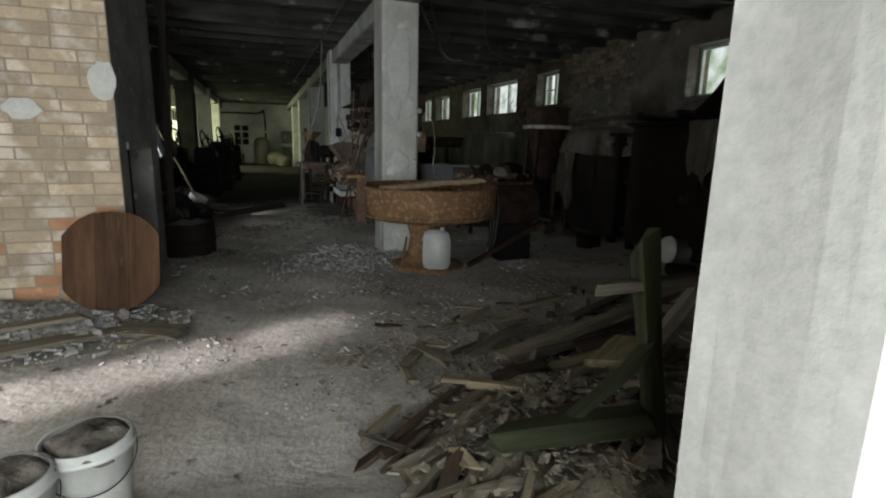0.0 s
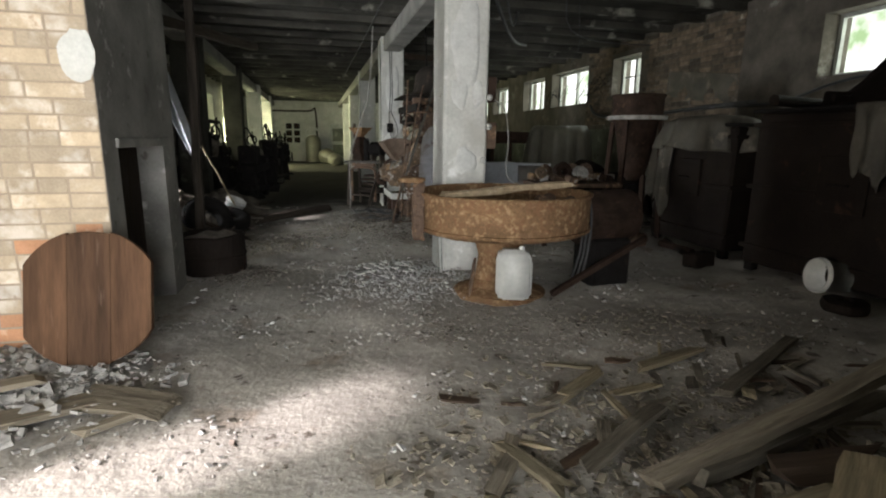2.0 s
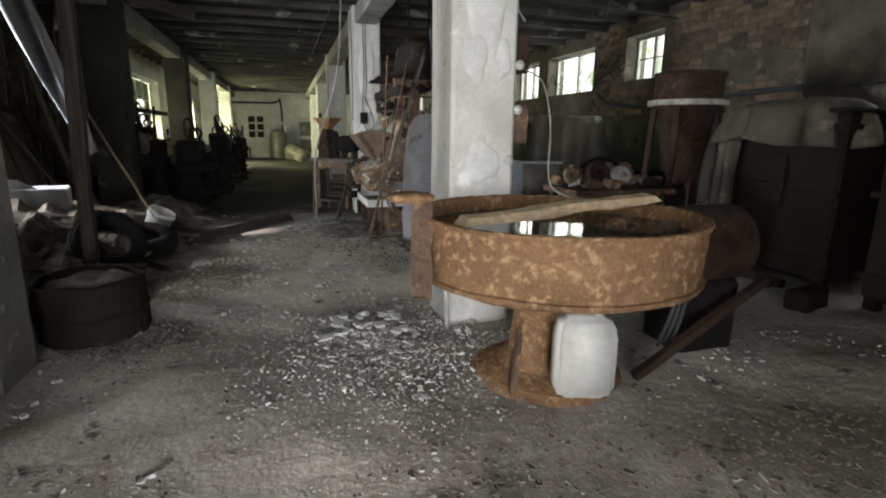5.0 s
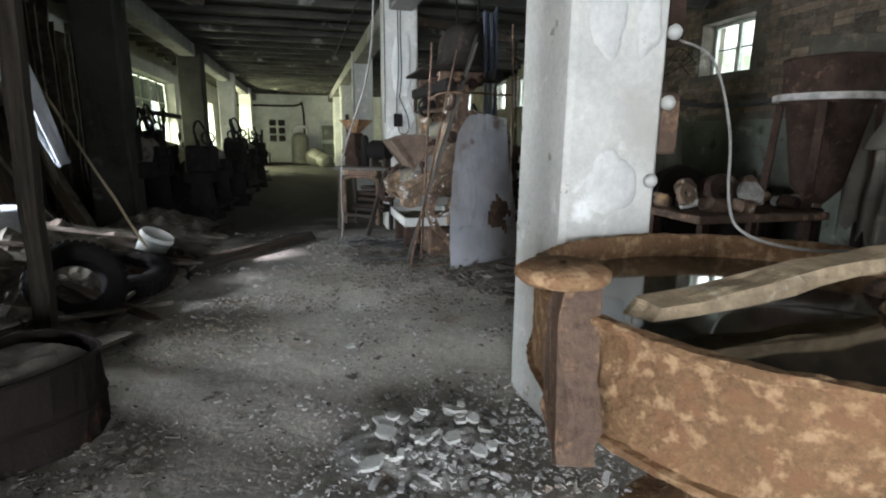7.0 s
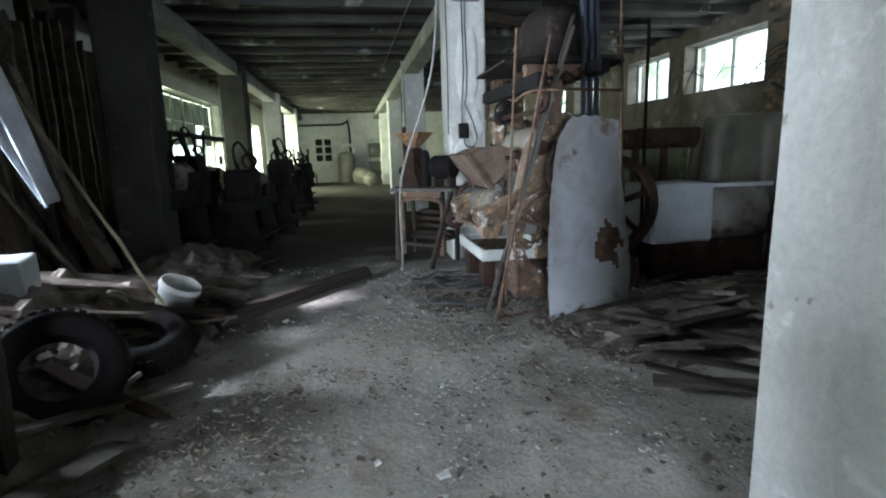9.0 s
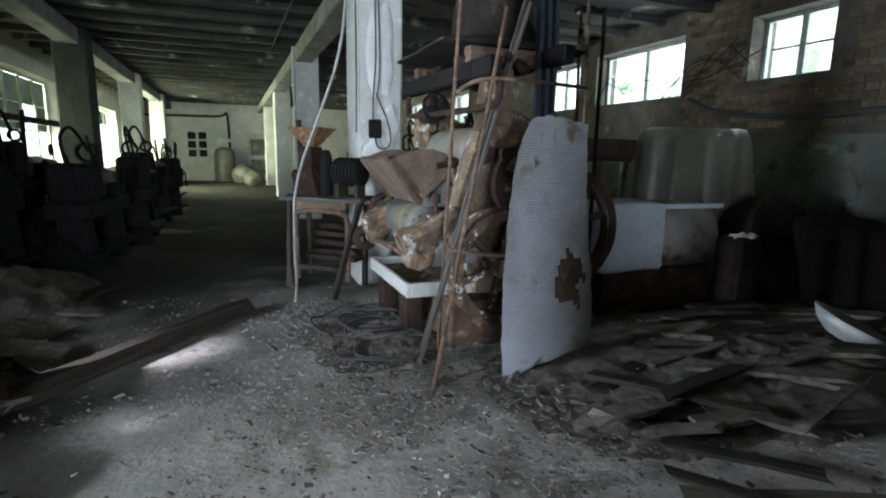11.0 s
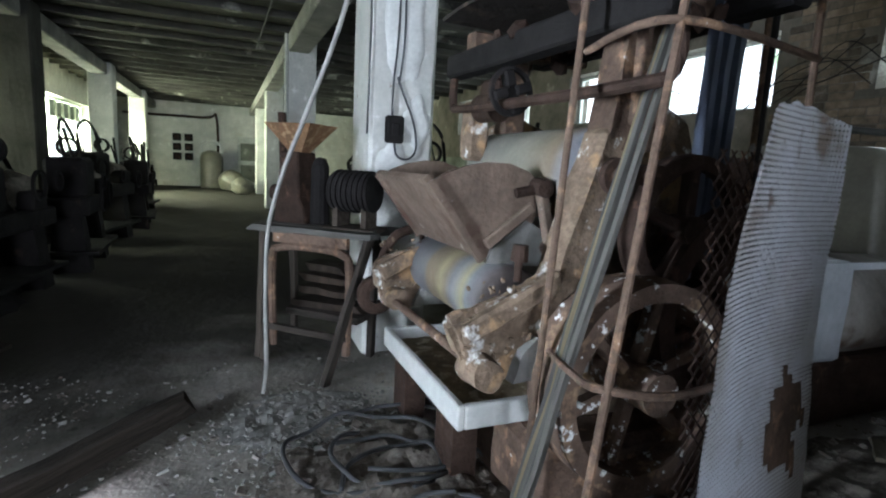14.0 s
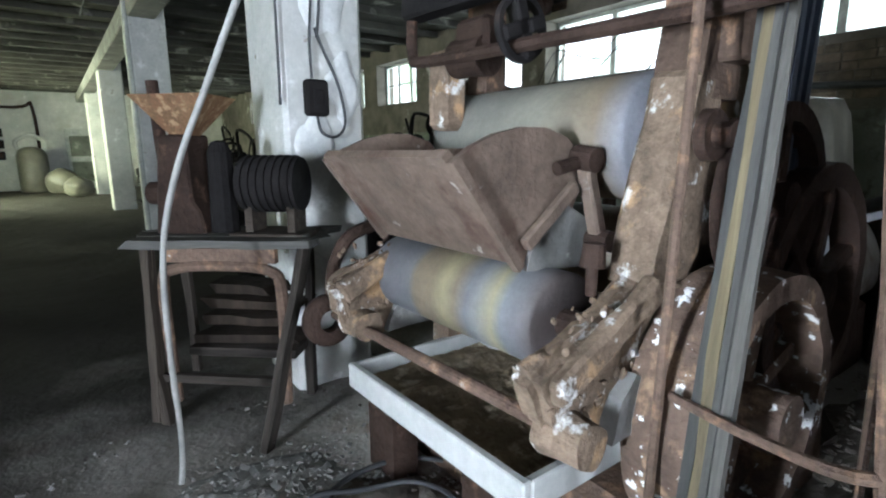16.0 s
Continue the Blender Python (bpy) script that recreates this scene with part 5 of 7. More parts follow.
bm = B(); bar(bm, (1.88, 10.885, 1.25), (1.66, 10.885, 1.08), 0.03, 0.045, (0, 0, 1), 0.006); bar(bm, (1.90, 10.87, 1.34), (1.97, 10.85, 1.05), 0.045, 0.05, (0, 1, 0), 0.008); part("clamp", bm, M_HOPPER, hopper)
bm = B(); rod(bm, (1.79, 10.885, 1.305), (1.90, 10.87, 1.33), 0.022); rod(bm, (1.90, 10.90, 1.34), (1.90, 10.82, 1.33), 0.04); part("hinge", bm, M_RUST_DARK, hopper)
bm = B(); rod(bm, (1.965, 10.90, 1.07), (1.965, 10.80, 1.07), 0.035); part("pivot", bm, M_RUST_DARK, hopper)
for a, b in (((1.40, 10.92, 1.345), (1.40, 11.67, 1.345)), ((1.40, 10.90, 1.34), (1.65, 10.90, 1.01)), ((1.40, 11.69, 1.34), (1.65, 11.69, 1.01))):
    bm = B(); bar(bm, a, b, 0.03, 0.03, (0.7, 0, 0.7)); part("flange", bm, M_HOPPER, hopper)
bm = B(); prism(bm, [(1.67, 1.0), (1.69, 1.06), (1.85, 1.19), (1.97, 1.13), (1.95, 0.98)], 10.885, 10.903, "xz"); part("patch_plate", bm, M_CONCRETE, hopper, "grey flaked patch plate")
# side frames: cast cheeks with bearing blocks
CHEEK = [(2.02, 0.34), (2.9, 0.34), (2.75, 1.0), (2.5, 1.65), (2.3, 1.72), (2.14, 1.66), (2.06, 1.2), (2.00, 0.95)]
ARM = [(1.38, 0.84), (1.43, 0.70), (1.50, 0.60), (1.60, 0.585), (1.70, 0.61), (1.98, 0.60), (2.06, 0.68), (2.06, 1.02), (1.90, 1.04), (1.76, 1.00), (1.60, 0.93), (1.46, 0.89)]


def lumps(bm, count, lo, hi, size, seed):
    """Crusts of flaked rust standing on a casting."""
    rnd = random.Random(seed)
    for _ in range(count):
        c = [rnd.uniform(a, b) for a, b in zip(lo, hi)]
        r = rnd.uniform(*size)
        bmesh.ops.create_icosphere(bm, subdivisions=1, radius=1, matrix=Matrix.Translation(c) @ Euler((rnd.random() * 3, rnd.random() * 3, 0)).to_matrix().to_4x4() @ Matrix.Diagonal((r, r * rnd.uniform(0.4, 0.9), r * rnd.uniform(0.3, 0.7), 1)))


for lo, hi in ((10.66, 10.80), (11.76, 11.88)):
    bm = B(); prism(bm, CHEEK, lo, hi, "xz"); bmesh.ops.bevel(bm, geom=bm.edges[:], offset=0.015, segments=1, affect="EDGES"); roughen(bm, 0.012, 7, 2, lo); ch = part("cheek", bm, M_FLAKE, mill, "cast cheek crusted with rust and pale flakes")
    bm = B(); prism(bm, ARM, lo - 0.09, lo - 0.002, "xz"); bmesh.ops.bevel(bm, geom=bm.edges[:], offset=0.02, segments=2, affect="EDGES"); roughen(bm, 0.022, 9, 2, lo); roughen(bm, 0.008, 30, 0, lo + 3); part("bearing_arm", bm, M_FLAKE, ch)
    bm = B(); bar(bm, (1.42, lo - 0.11, 0.80), (1.82, lo - 0.11, 1.00), 0.05, 0.08, (0, 0, 1), 0.012); roughen(bm, 0.014, 14, 3, lo); part("clamp_bar", bm, M_FLAKE, ch)
    bm = B(); rod(bm, (1.51, lo - 0.16, 0.66), (1.51, lo - 0.02, 0.66), 0.062, 0.075, 18); roughen(bm, 0.014, 12, 1); part("bearing", bm, M_FLAKE, ch)
    bm = B(); prism(bm, [(1.62, 0.61), (1.98, 0.62), (1.98, 0.74), (1.86, 0.70), (1.72, 0.78), (1.66, 0.72)], lo - 0.13, lo - 0.088, "xz"); roughen(bm, 0.012, 10, 3, lo); part("skirt_plate", bm, M_CONCRETE, ch, "grey flaked skirt plate")
    bm = B(); lumps(bm, 110, (1.42, lo - 0.105, 0.62), (2.02, lo - 0.085, 1.0), (0.006, 0.02), int(lo * 10)); tagged(part("rust_crust", bm, M_FLAKE, ch), kind="stuff")
    bm = B(); rod(bm, (1.70, lo + 0.01, 0.97), (1.70, lo + 0.01, 1.06), 0.016); rod(bm, (1.70, lo + 0.01, 1.05), (1.705, lo + 0.01, 1.115), 0.036, 0.03); part("screw", bm, M_RUST_DARK, ch)
bm = B(); rod(bm, (1.50, 11.9, 0.64), (1.51, 10.55, 0.66), 0.022); part("tie_rod", bm, M_RUST_PALE, mill)
bm = B(); lathe(bm, [(0.05, -0.03), (0.10, -0.035), (0.12, -0.02), (0.12, 0.02), (0.10, 0.035), (0.05, 0.03), (0.05, -0.03)], 24, YAX, (1.48, 11.93, 0.61)); part("hand_wheel", bm, M_RUST_DARK, mill, "", True)
bm = B(); tube(bm, [(1.72, 11.93, 1.02), (1.60, 11.93, 0.98), (1.52, 11.93, 0.86), (1.50, 11.93, 0.72)], 0.03); part("bent_pipe", bm, M_RUST_DARK, mill)
bm = B(); prism(bm, [(1.78, 0.98), (1.98, 0.98), (2.05, 1.05), (2.14, 1.56), (1.97, 1.58), (1.88, 1.32), (1.82, 1.12)], 10.56, 10.70, "xz"); bmesh.ops.bevel(bm, geom=bm.edges[:], offset=0.02, segments=1, affect="EDGES"); roughen(bm, 0.018, 6, 3); part("upright", bm, M_FLAKE, mill, "flaking ochre upright casting")
bm = B(); prism(bm, [(1.98, 1.5), (2.2, 1.5), (2.24, 1.95), (2.04, 1.95)], 10.56, 10.70, "xz"); roughen(bm, 0.012, 6, 3); part("upright_head", bm, M_RUST_PALE, mill)
bm = B(); rod(bm, (2.02, 10.52, 1.40), (2.02, 10.60, 1.40), 0.07, 0.075, 20); rod(bm, (2.02, 10.47, 1.40), (2.02, 10.53, 1.40), 0.035); part("bearing_boss", bm, M_RUST_DARK, mill)
for lo in (11.60,):
    bm = B(); span(bm, (1.86, lo - 0.05, 1.44), (1.98, lo + 0.07, 1.76), 0.02); roughen(bm, 0.014, 8, 3); part("bearing_post", bm, M_FLAKE, mill)
# wheels
def spoked(name, x, y, z, r, w, rim, spokes, mat, parent, label=""):
    bm = B()
    lathe(bm, [(r - rim, -w / 2), (r, -w / 2), (r + 0.005, 0), (r, w / 2), (r - rim, w / 2), (r - rim, -w / 2)], 48, YAX, (x, y, z))
    wheel = part(name, roughen(bm, 0.006, 9), mat, parent, label)
    bm = B(); rod(bm, (x, y - w * 0.7, z), (x, y + w * 0.7, z), r * 0.2, seg=20); part("hub", bm, mat, wheel)
    for k in range(spokes):
        a = 2 * math.pi * k / spokes + 0.3
        bm = B(); bar(bm, (x + r * 0.18 * math.cos(a), y, z + r * 0.18 * math.sin(a)), (x + (r - rim * 0.6) * math.cos(a), y, z + (r - rim * 0.6) * math.sin(a)), 0.05, 0.06, (0, 1, 0), 0.008); part("spoke", bm, mat, wheel)
    return wheel
M_FLECK = material("crusted_rust", (0.16, 0.11, 0.08), 0.9, scale=8, dark=0.5, fine=50, bump=0.9, tints=[((0.27, 0.18, 0.11), 10.0, 0.56)], spot=(0.72, 0.71, 0.68), spot_scale=16, spot_at=0.595, spot_soft=0.03)
spoked("flywheel", 2.13, 10.45, 0.60, 0.42, 0.22, 0.07, 6, M_FLECK, mill, "heavy spoked flywheel with white flecks")
spoked("pulley", 2.36, 10.50, 1.20, 0.30, 0.09, 0.06, 5, M_RUST_DARK, mill)
spoked("gear_wheel", 2.68, 10.48, 0.85, 0.46, 0.10, 0.08, 6, M_RUST_DARK, mill)
bm = B(); rod(bm, (2.4, 10.7, 0.55), (2.4, 11.6, 0.55), 0.2, seg=24); part("motor", bm, M_RUST_DARK, mill)
# head frame above the rollers
for x, z in ((1.90, 1.95), (2.45, 2.06)):
    bm = B(); bar(bm, (x, 10.2, z), (x - 0.06, 11.75, z), 0.10, 0.12, (0, 0, 1), 0.012); roughen(bm, 0.008, 6, 2); part("head_beam", bm, M_IRON, mill)
for y in (10.55, 11.6):
    bm = B(); span(bm, (2.07, y - 0.06, 1.6), (2.2, y + 0.06, 1.99), 0.01); span(bm, (1.86, y - 0.05, 2.012), (2.6, y + 0.05, 2.12), 0.01); part("head_post", bm, M_RUST_PALE, mill)
bm = B(); tube(bm, [(1.84, 11.74, 1.92), (1.84, 11.74, 1.76), (1.84, 11.64, 1.72), (1.85, 10.9, 1.70), (1.88, 10.35, 1.70), (1.95, 10.24, 1.74), (1.96, 10.24, 1.92)], 0.024, 8); part("guard_rod", bm, M_RUST_DARK, mill)
bm = B(); rod(bm, (1.93, 11.36, 1.72), (1.93, 11.54, 1.72), 0.075, seg=20); box(bm, (1.96, 11.44, 1.80), (0.13, 0.2, 0.12), None, 0.02); roughen(bm, 0.012, 9, 1); part("gearbox", bm, M_RUST_DARK, mill)
bm = B(); lumps(bm, 30, (1.84, 10.3, 2.0), (2.5, 11.7, 2.06), (0.03, 0.08), 5); tagged(part("grease_crust", bm, M_RUST_DARK, mill, "black crust on the head frame"), kind="stuff")
spoked("hand_wheel", 1.86, 11.12, 1.76, 0.11, 0.025, 0.02, 4, M_IRON, mill)
# dark hood over the mill
hood = thing("fume_hood", "black bell-shaped sheet-metal hood hung over the mill", "hood", "", (2.33, 11.05, 0))
bm = B()
lathe(bm, [(0.50, 2.14), (0.47, 2.20), (0.36, 2.26), (0.33, 2.42), (0.31, 2.58), (0.24, 2.68), (0.10, 2.74), (0.01, 2.75)], 40); roughen(bm, 0.05, 4); roughen(bm, 0.02, 14, 0, 2.0); part("bell", bm, M_HOOD, hood, "", True)
bm = B(); prism(bm, [(-0.66, 2.13), (0.45, 2.13), (0.45, 2.16), (-0.30, 2.19), (-0.66, 2.15)], -0.55, 0.5, "xz"); roughen(bm, 0.02, 5, 3); part("rim_sheet", bm, M_HOOD, hood, "sagging black rim sheet")
for sx in (-0.12, 0.14):
    bm = B(); rod(bm, (sx, 0, 2.68), (sx * 1.2, 0.02, 3.45), 0.012, seg=8); part("hanger", bm, M_IRON, hood)

# catch tray on blocks
tray = thing("catch_tray", "white enamelled tray full of grit under the roller", "tray", "", (1.88, 11.24, 0.02))
TA, TB, TC, TD = -0.365, 0.36, -0.51, 0.52
bm = B(); span(bm, (TA, TC, 0.33), (TB, TD, 0.345)); part("base", bm, M_PLASTIC, tray)
for lo, hi in (((TA - 0.02, TC - 0.02, 0.32), (TA + 0.015, TD + 0.02, 0.43)), ((TB - 0.015, TC - 0.02, 0.32), (TB + 0.02, TD + 0.02, 0.43)), ((TA + 0.015, TC - 0.022, 0.321), (TB - 0.015, TC + 0.012, 0.428)), ((TA + 0.015, TD - 0.012, 0.321), (TB - 0.015, TD + 0.022, 0.428))):
    bm = B(); span(bm, lo, hi, 0.006); part("rim", bm, M_PLASTIC, tray)
bm = B(); bmesh.ops.create_grid(bm, x_segments=30, y_segments=36, size=0.5, matrix=Matrix.Translation(((TA + TB) / 2, (TC + TD) / 2, 0.365)) @ Matrix.Diagonal((TB - TA - 0.04, TD - TC - 0.04, 1, 1)))
for v in bm.verts:
    v.co.z += 0.02 * noise.noise(v.co * 6) + 0.008 * noise.noise(v.co * 25)
part("grit", bm, M_GRIT, tray, "brown grit and flakes")
for sx, sy in ((-0.28, -0.3), (-0.28, 0.35), (0.28, -0.3), (0.28, 0.35)):
    bm = B(); box(bm, (sx, sy, 0.14), (0.12, 0.2, 0.36)); part("block", bm, M_RUST_DARK, tray)

# perforated sheet standing before the mill
M_PERF = material("perforated_zinc", (0.72, 0.73, 0.78), 0.55, 0.0, scale=1.8, dark=0.7, fine=30, bump=0.1, tints=[((0.40, 0.385, 0.37), 1.3, 0.50), ((0.24, 0.19, 0.15), 3.5, 0.60)], spot=(0.15, 0.10, 0.07), spot_scale=5, spot_at=0.62)
n, l = M_PERF.node_tree.nodes, M_PERF.node_tree.links
vor = n.new("ShaderNodeTexVoronoi")
vor.voronoi_dimensions = "2D"
vor.inputs["Scale"].default_value, vor.inputs["Randomness"].default_value = 62, 0.0
tcn = n.new("ShaderNodeTexCoord")
sxyz, cxyz = n.new("ShaderNodeSeparateXYZ"), n.new("ShaderNodeCombineXYZ")
l.new(tcn.outputs["Object"], sxyz.inputs[0])
l.new(sxyz.outputs[0], cxyz.inputs[0]), l.new(sxyz.outputs[2], cxyz.inputs[1])
l.new(cxyz.outputs[0], vor.inputs["Vector"])
rp = n.new("ShaderNodeValToRGB")
rp.color_ramp.elements[0].position, rp.color_ramp.elements[1].position = 0.25, 0.4
rp.color_ramp.elements[0].color = (0.5, 0.48, 0.46, 1)
l.new(vor.outputs["Distance"], rp.inputs[0])
bs = n["Principled BSDF"]
old = bs.inputs["Base Color"].links[0].from_socket
mx = n.new("ShaderNodeMix")
mx.data_type, mx.blend_type = "RGBA", "MULTIPLY"
mx.inputs[0].default_value = 1
l.new(old, mx.inputs[6]), l.new(rp.outputs[0], mx.inputs[7]), l.new(mx.outputs[2], bs.inputs["Base Color"])
htra, hmix, hlow, hbig = n.new("ShaderNodeBsdfTransparent"), n.new("ShaderNodeMixShader"), n.new("ShaderNodeMath"), n.new("ShaderNodeMath")
hole, hwob, hadd = n.new("ShaderNodeMath"), n.new("ShaderNodeTexNoise"), n.new("ShaderNodeMath")
hlow.operation, hlow.inputs[1].default_value = "LESS_THAN", 0.33
hwob.inputs["Scale"].default_value = 4
hadd.operation, hadd.inputs[1].default_value = "MULTIPLY_ADD", 0.35
hbig.operation, hbig.inputs[1].default_value = "GREATER_THAN", 0.60
hole.operation = "MULTIPLY"
l.new(tcn.outputs["Object"], hwob.inputs["Vector"]), l.new(hwob.outputs["Fac"], hadd.inputs[0]), l.new(sxyz.outputs[2], hadd.inputs[2])
l.new(hadd.outputs[0], hbig.inputs[0]), l.new(vor.outputs["Distance"], hlow.inputs[0])
l.new(hlow.outputs[0], hole.inputs[0]), l.new(hbig.outputs[0], hole.inputs[1])
l.new(hole.outputs[0], hmix.inputs[0]), l.new(bs.outputs[0], hmix.inputs[1]), l.new(htra.outputs[0], hmix.inputs[2])
l.new(hmix.outputs[0], n["Material Output"].inputs[0])
sheet = thing("perforated_sheet", "bent perforated metal sheet standing against a bar frame", "metal sheet", "", (1.80, 9.83, 0.0), 16)
bm = B()
NX, NZ = 26, 44
grid = {}
for side_, off in ((0, 0.0), (1, 0.004)):
    for i in range(NX + 1):
        for k in range(NZ + 1):
            u, w = i / NX, k / NZ
            x = u * (0.85 - 0.17 * max(0.0, w - 0.55) / 0.45 + 0.03 * math.sin(w * 7)) + 0.10 * w * w * (1 - u) + 0.012 * noise.noise(Vector((w * 14, 0, u * 0.5 + 2)))
            lim = 1.62 - 0.20 * (max(0, 0.30 - u) / 0.30) ** 1.5 - 0.05 * max(0, u - 0.7) / 0.3 + 0.02 * noise.noise(Vector((u * 9, 5, 0)))
            z = 0.0 + w * lim + (0.03 * u)
            grid[side_, i, k] = bm.verts.new((x + 0.03 * (1 - w), off + 0.07 * math.sin(u * 2.8 + 0.3) * w - 0.02 + 0.03 * math.sin(w * 3.2) + 0.02 * noise.noise(Vector((u * 3, w * 3, 1))), z))
for i in range(NX):
    for k in range(NZ):
        rusty = math.hypot((i - 18.5) / 4.2, (k - 14.5) / 5.2) + 0.5 * noise.noise(Vector((i * 0.4, k * 0.35, 2))) < 0.95
        for f in (bm.faces.new([grid[0, a, b] for a, b in ((i, k), (i + 1, k), (i + 1, k + 1), (i, k + 1))]), bm.faces.new([grid[1, a, b] for a, b in ((i, k + 1), (i + 1, k + 1), (i + 1, k), (i, k))])):
            f.material_index = 1 if rusty else 0
bm.verts.ensure_lookup_table()
for v in [v for v in bm.verts if not v.link_faces]:
    bm.verts.remove(v)
part("panel", bm, M_PERF, sheet, smooth=True).data.materials.append(M_RUST_PALE)

# bar guard round the mill
guard = thing("bar_guard", "rusty bent rod guard frame before the mill", "guard", "", (0, 0, 0))
for a, b in (((1.38, 9.86, -0.02), (1.98, 10.22, 2.3)), ((1.64, 10.44, -0.02), (1.76, 10.44, 2.4)), ((2.68, 10.24, -0.02), (2.62, 10.27, 2.6)), ((2.86, 10.6, 0.0), (2.80, 10.6, 2.5))):
    bm = B(); rod(bm, a, b, 0.013, seg=8); part("upright", bm, M_RUST_PALE, guard)
for pts in (((1.70, 10.42, 0.77), (1.64, 10.2, 0.78), (1.59, 10.0, 0.82), (1.9, 9.98, 0.78), (2.66, 10.24, 0.72)), ((1.74, 10.42, 1.80), (1.86, 10.15, 1.86), (2.64, 10.25, 1.86)), ((1.40, 9.88, 0.05), (1.9, 9.96, 0.06), (2.67, 10.22, 0.05)), ((2.62, 10.26, 2.3), (2.82, 10.6, 2.3), (2.5, 10.2, 2.32))):
    bm = B(); tube(bm, pts, 0.013, 8); part("rail", bm, M_RUST_PALE, guard)

bm = B()
for k in range(34):
    for sgn in (-1, 1):
        z0, z1 = 0.08 + k * 0.06 - 0.55, 0.08 + k * 0.06 + 0.0
        if sgn < 0:
            z0, z1 = z1, z0
        a, b = Vector((2.02, 10.10, z0)), Vector((2.58, 10.22, z1))
        for p, q in ((a, b), (b, a)):
            if p.z < 0.05:
                p += (q - p) * ((0.05 - p.z) / (q.z - p.z))
            if p.z > 1.5:
                p += (q - p) * ((1.5 - p.z) / (q.z - p.z))
        if 0.05 <= min(a.z, b.z) and max(a.z, b.z) <= 1.501 and (a - b).length > 0.03:
            rod(bm, a, b, 0.004, seg=4, caps=False)
tagged(part("wire_mesh", bm, M_RUST_DARK, guard, "rusty woven wire mesh"), kind="stuff")

# leaning timber laths
for i in range(4):
    plank("lath", (1.43 - 0.006 * i, 10.285 - 0.025 * i, -0.01), (2.28 - 0.005 * i, 10.50 - 0.025 * i, 2.42 + 0.05 * (i % 3)), 0.023, 0.022, M_LATH_OCHRE if i == 1 else M_LATH, 300 + i, label="long yellowed wooden lath leaning on the mill" if i == 1 else "long grey wooden lath leaning on the mill", category="lath", group="leaning laths", twist=1.2)
for i in range(3):
    plank("lath", (2.50 + 0.06 * i, 10.62, 0.0), (2.36 + 0.06 * i, 10.45, 2.75), 0.055, 0.03, M_BLUE, 310 + i, label="dark blue-grey strip leaning behind the guard", category="lath", group="leaning laths", twist=1.2)

# ---- work table with grinder ----
ASKEW = pose(0.72, 12.78, 0, 0, 0, -43) @ pose(-0.60, -12.10, 0)
table = thing("work_table", "rough old wooden work table with crossed legs", "table", "", (0, 0, 0))
for i in range(4):
    plank("top_board", (0.66, 12.14 + 0.13 * i, 0.93), (1.56, 12.17 + 0.13 * i, 0.93), 0.125, 0.04, M_LATH, 400 + i, table)
for i, (a, b) in enumerate((((0.79, 12.08, -0.02), (0.80, 12.12, 0.91)), ((0.60, 12.74, -0.02), (0.68, 12.6, 0.91)), ((1.44, 11.90, -0.02), (1.56, 12.2, 0.91)), ((1.44, 12.5, -0.02), (1.46, 12.52, 0.91)), ((0.86, 12.06, -0.02), (0.80, 12.1, 0.25)))):
    plank("leg", a, b, 0.055, 0.045, M_WOOD_SOOT, 410 + i, table, twist=0.8)
bm = B(); bar(bm, (0.86, 12.15, 0.87), (1.44, 12.15, 0.87), 0.04, 0.07); part("stretcher", bm, M_RUST_PALE, table)
bm = B(); bar(bm, (0.82, 12.12, 0.24), (1.46, 12.12, 0.24), 0.04, 0.04); part("stretcher", bm, M_WOOD_SOOT, table)
bm = B(); span(bm, (0.84, 12.3, 0.28), (1.44, 12.62, 0.33), 0.005); part("shelf", bm, M_WOOD_SOOT, table)
table.matrix_world = ASKEW
bm = B(); tube(bm, [(0.86, 12.14, 0.10), (0.85, 12.14, 0.7), (0.92, 12.14, 0.80), (1.15, 12.14, 0.82), (1.40, 12.14, 0.80), (1.46, 12.14, 0.68), (1.45, 12.14, 0.12)], 0.028, 8); part("hoop", bm, M_RUST_PALE, table, "rusty bent pipe hoop under the top")
for k, (z, w) in enumerate(((0.36, 0.5), (0.45, 0.44), (0.54, 0.52), (0.62, 0.4))):
    plank("stacked_board", ASKEW @ Vector((0.90, 12.46 + 0.03 * k, z)), ASKEW @ Vector((0.90 + w, 12.48, z)), 0.2, 0.05, M_WOOD_DOOR, 420 + k, label="old board stacked on the table's shelf", category="board", group="boards under the table")

grinder = thing("grinder", "dark iron grinder with a rusty funnel on the table", "grinder", "", (0, 0, 0))
grinder.matrix_world = ASKEW
bm = B(); prism(bm, [(0.74, 0.92), (1.02, 0.92), (1.0, 1.06), (0.96, 1.12), (0.95, 1.45), (0.80, 1.45), (0.76, 1.1)], 12.28, 12.50, "xz"); bmesh.ops.bevel(bm, geom=bm.edges[:], offset=0.012, segments=1, affect="EDGES"); part("body", bm, M_RUST_DARK, grinder)
bm = B()
top, low = [(0.71, 12.22), (1.09, 12.22), (1.09, 12.56), (0.71, 12.56)], [(0.85, 12.33), (0.94, 12.33), (0.94, 12.43), (0.85, 12.43)]
A = [bm.verts.new((x, y, 1.64)) for x, y in top]
C = [bm.verts.new((x, y, 1.44)) for x, y in low]
D = [bm.verts.new((x * 0.96 + 0.036, y * 0.96 + 0.495, 1.64)) for x, y in top]
for i in range(4):
    bm.faces.new((A[i], A[(i + 1) % 4], C[(i + 1) % 4], C[i]))
    bm.faces.new((A[i], D[i], D[(i + 1) % 4], A[(i + 1) % 4]))
    bm.faces.new((D[i], C[i], C[(i + 1) % 4], D[(i + 1) % 4]))
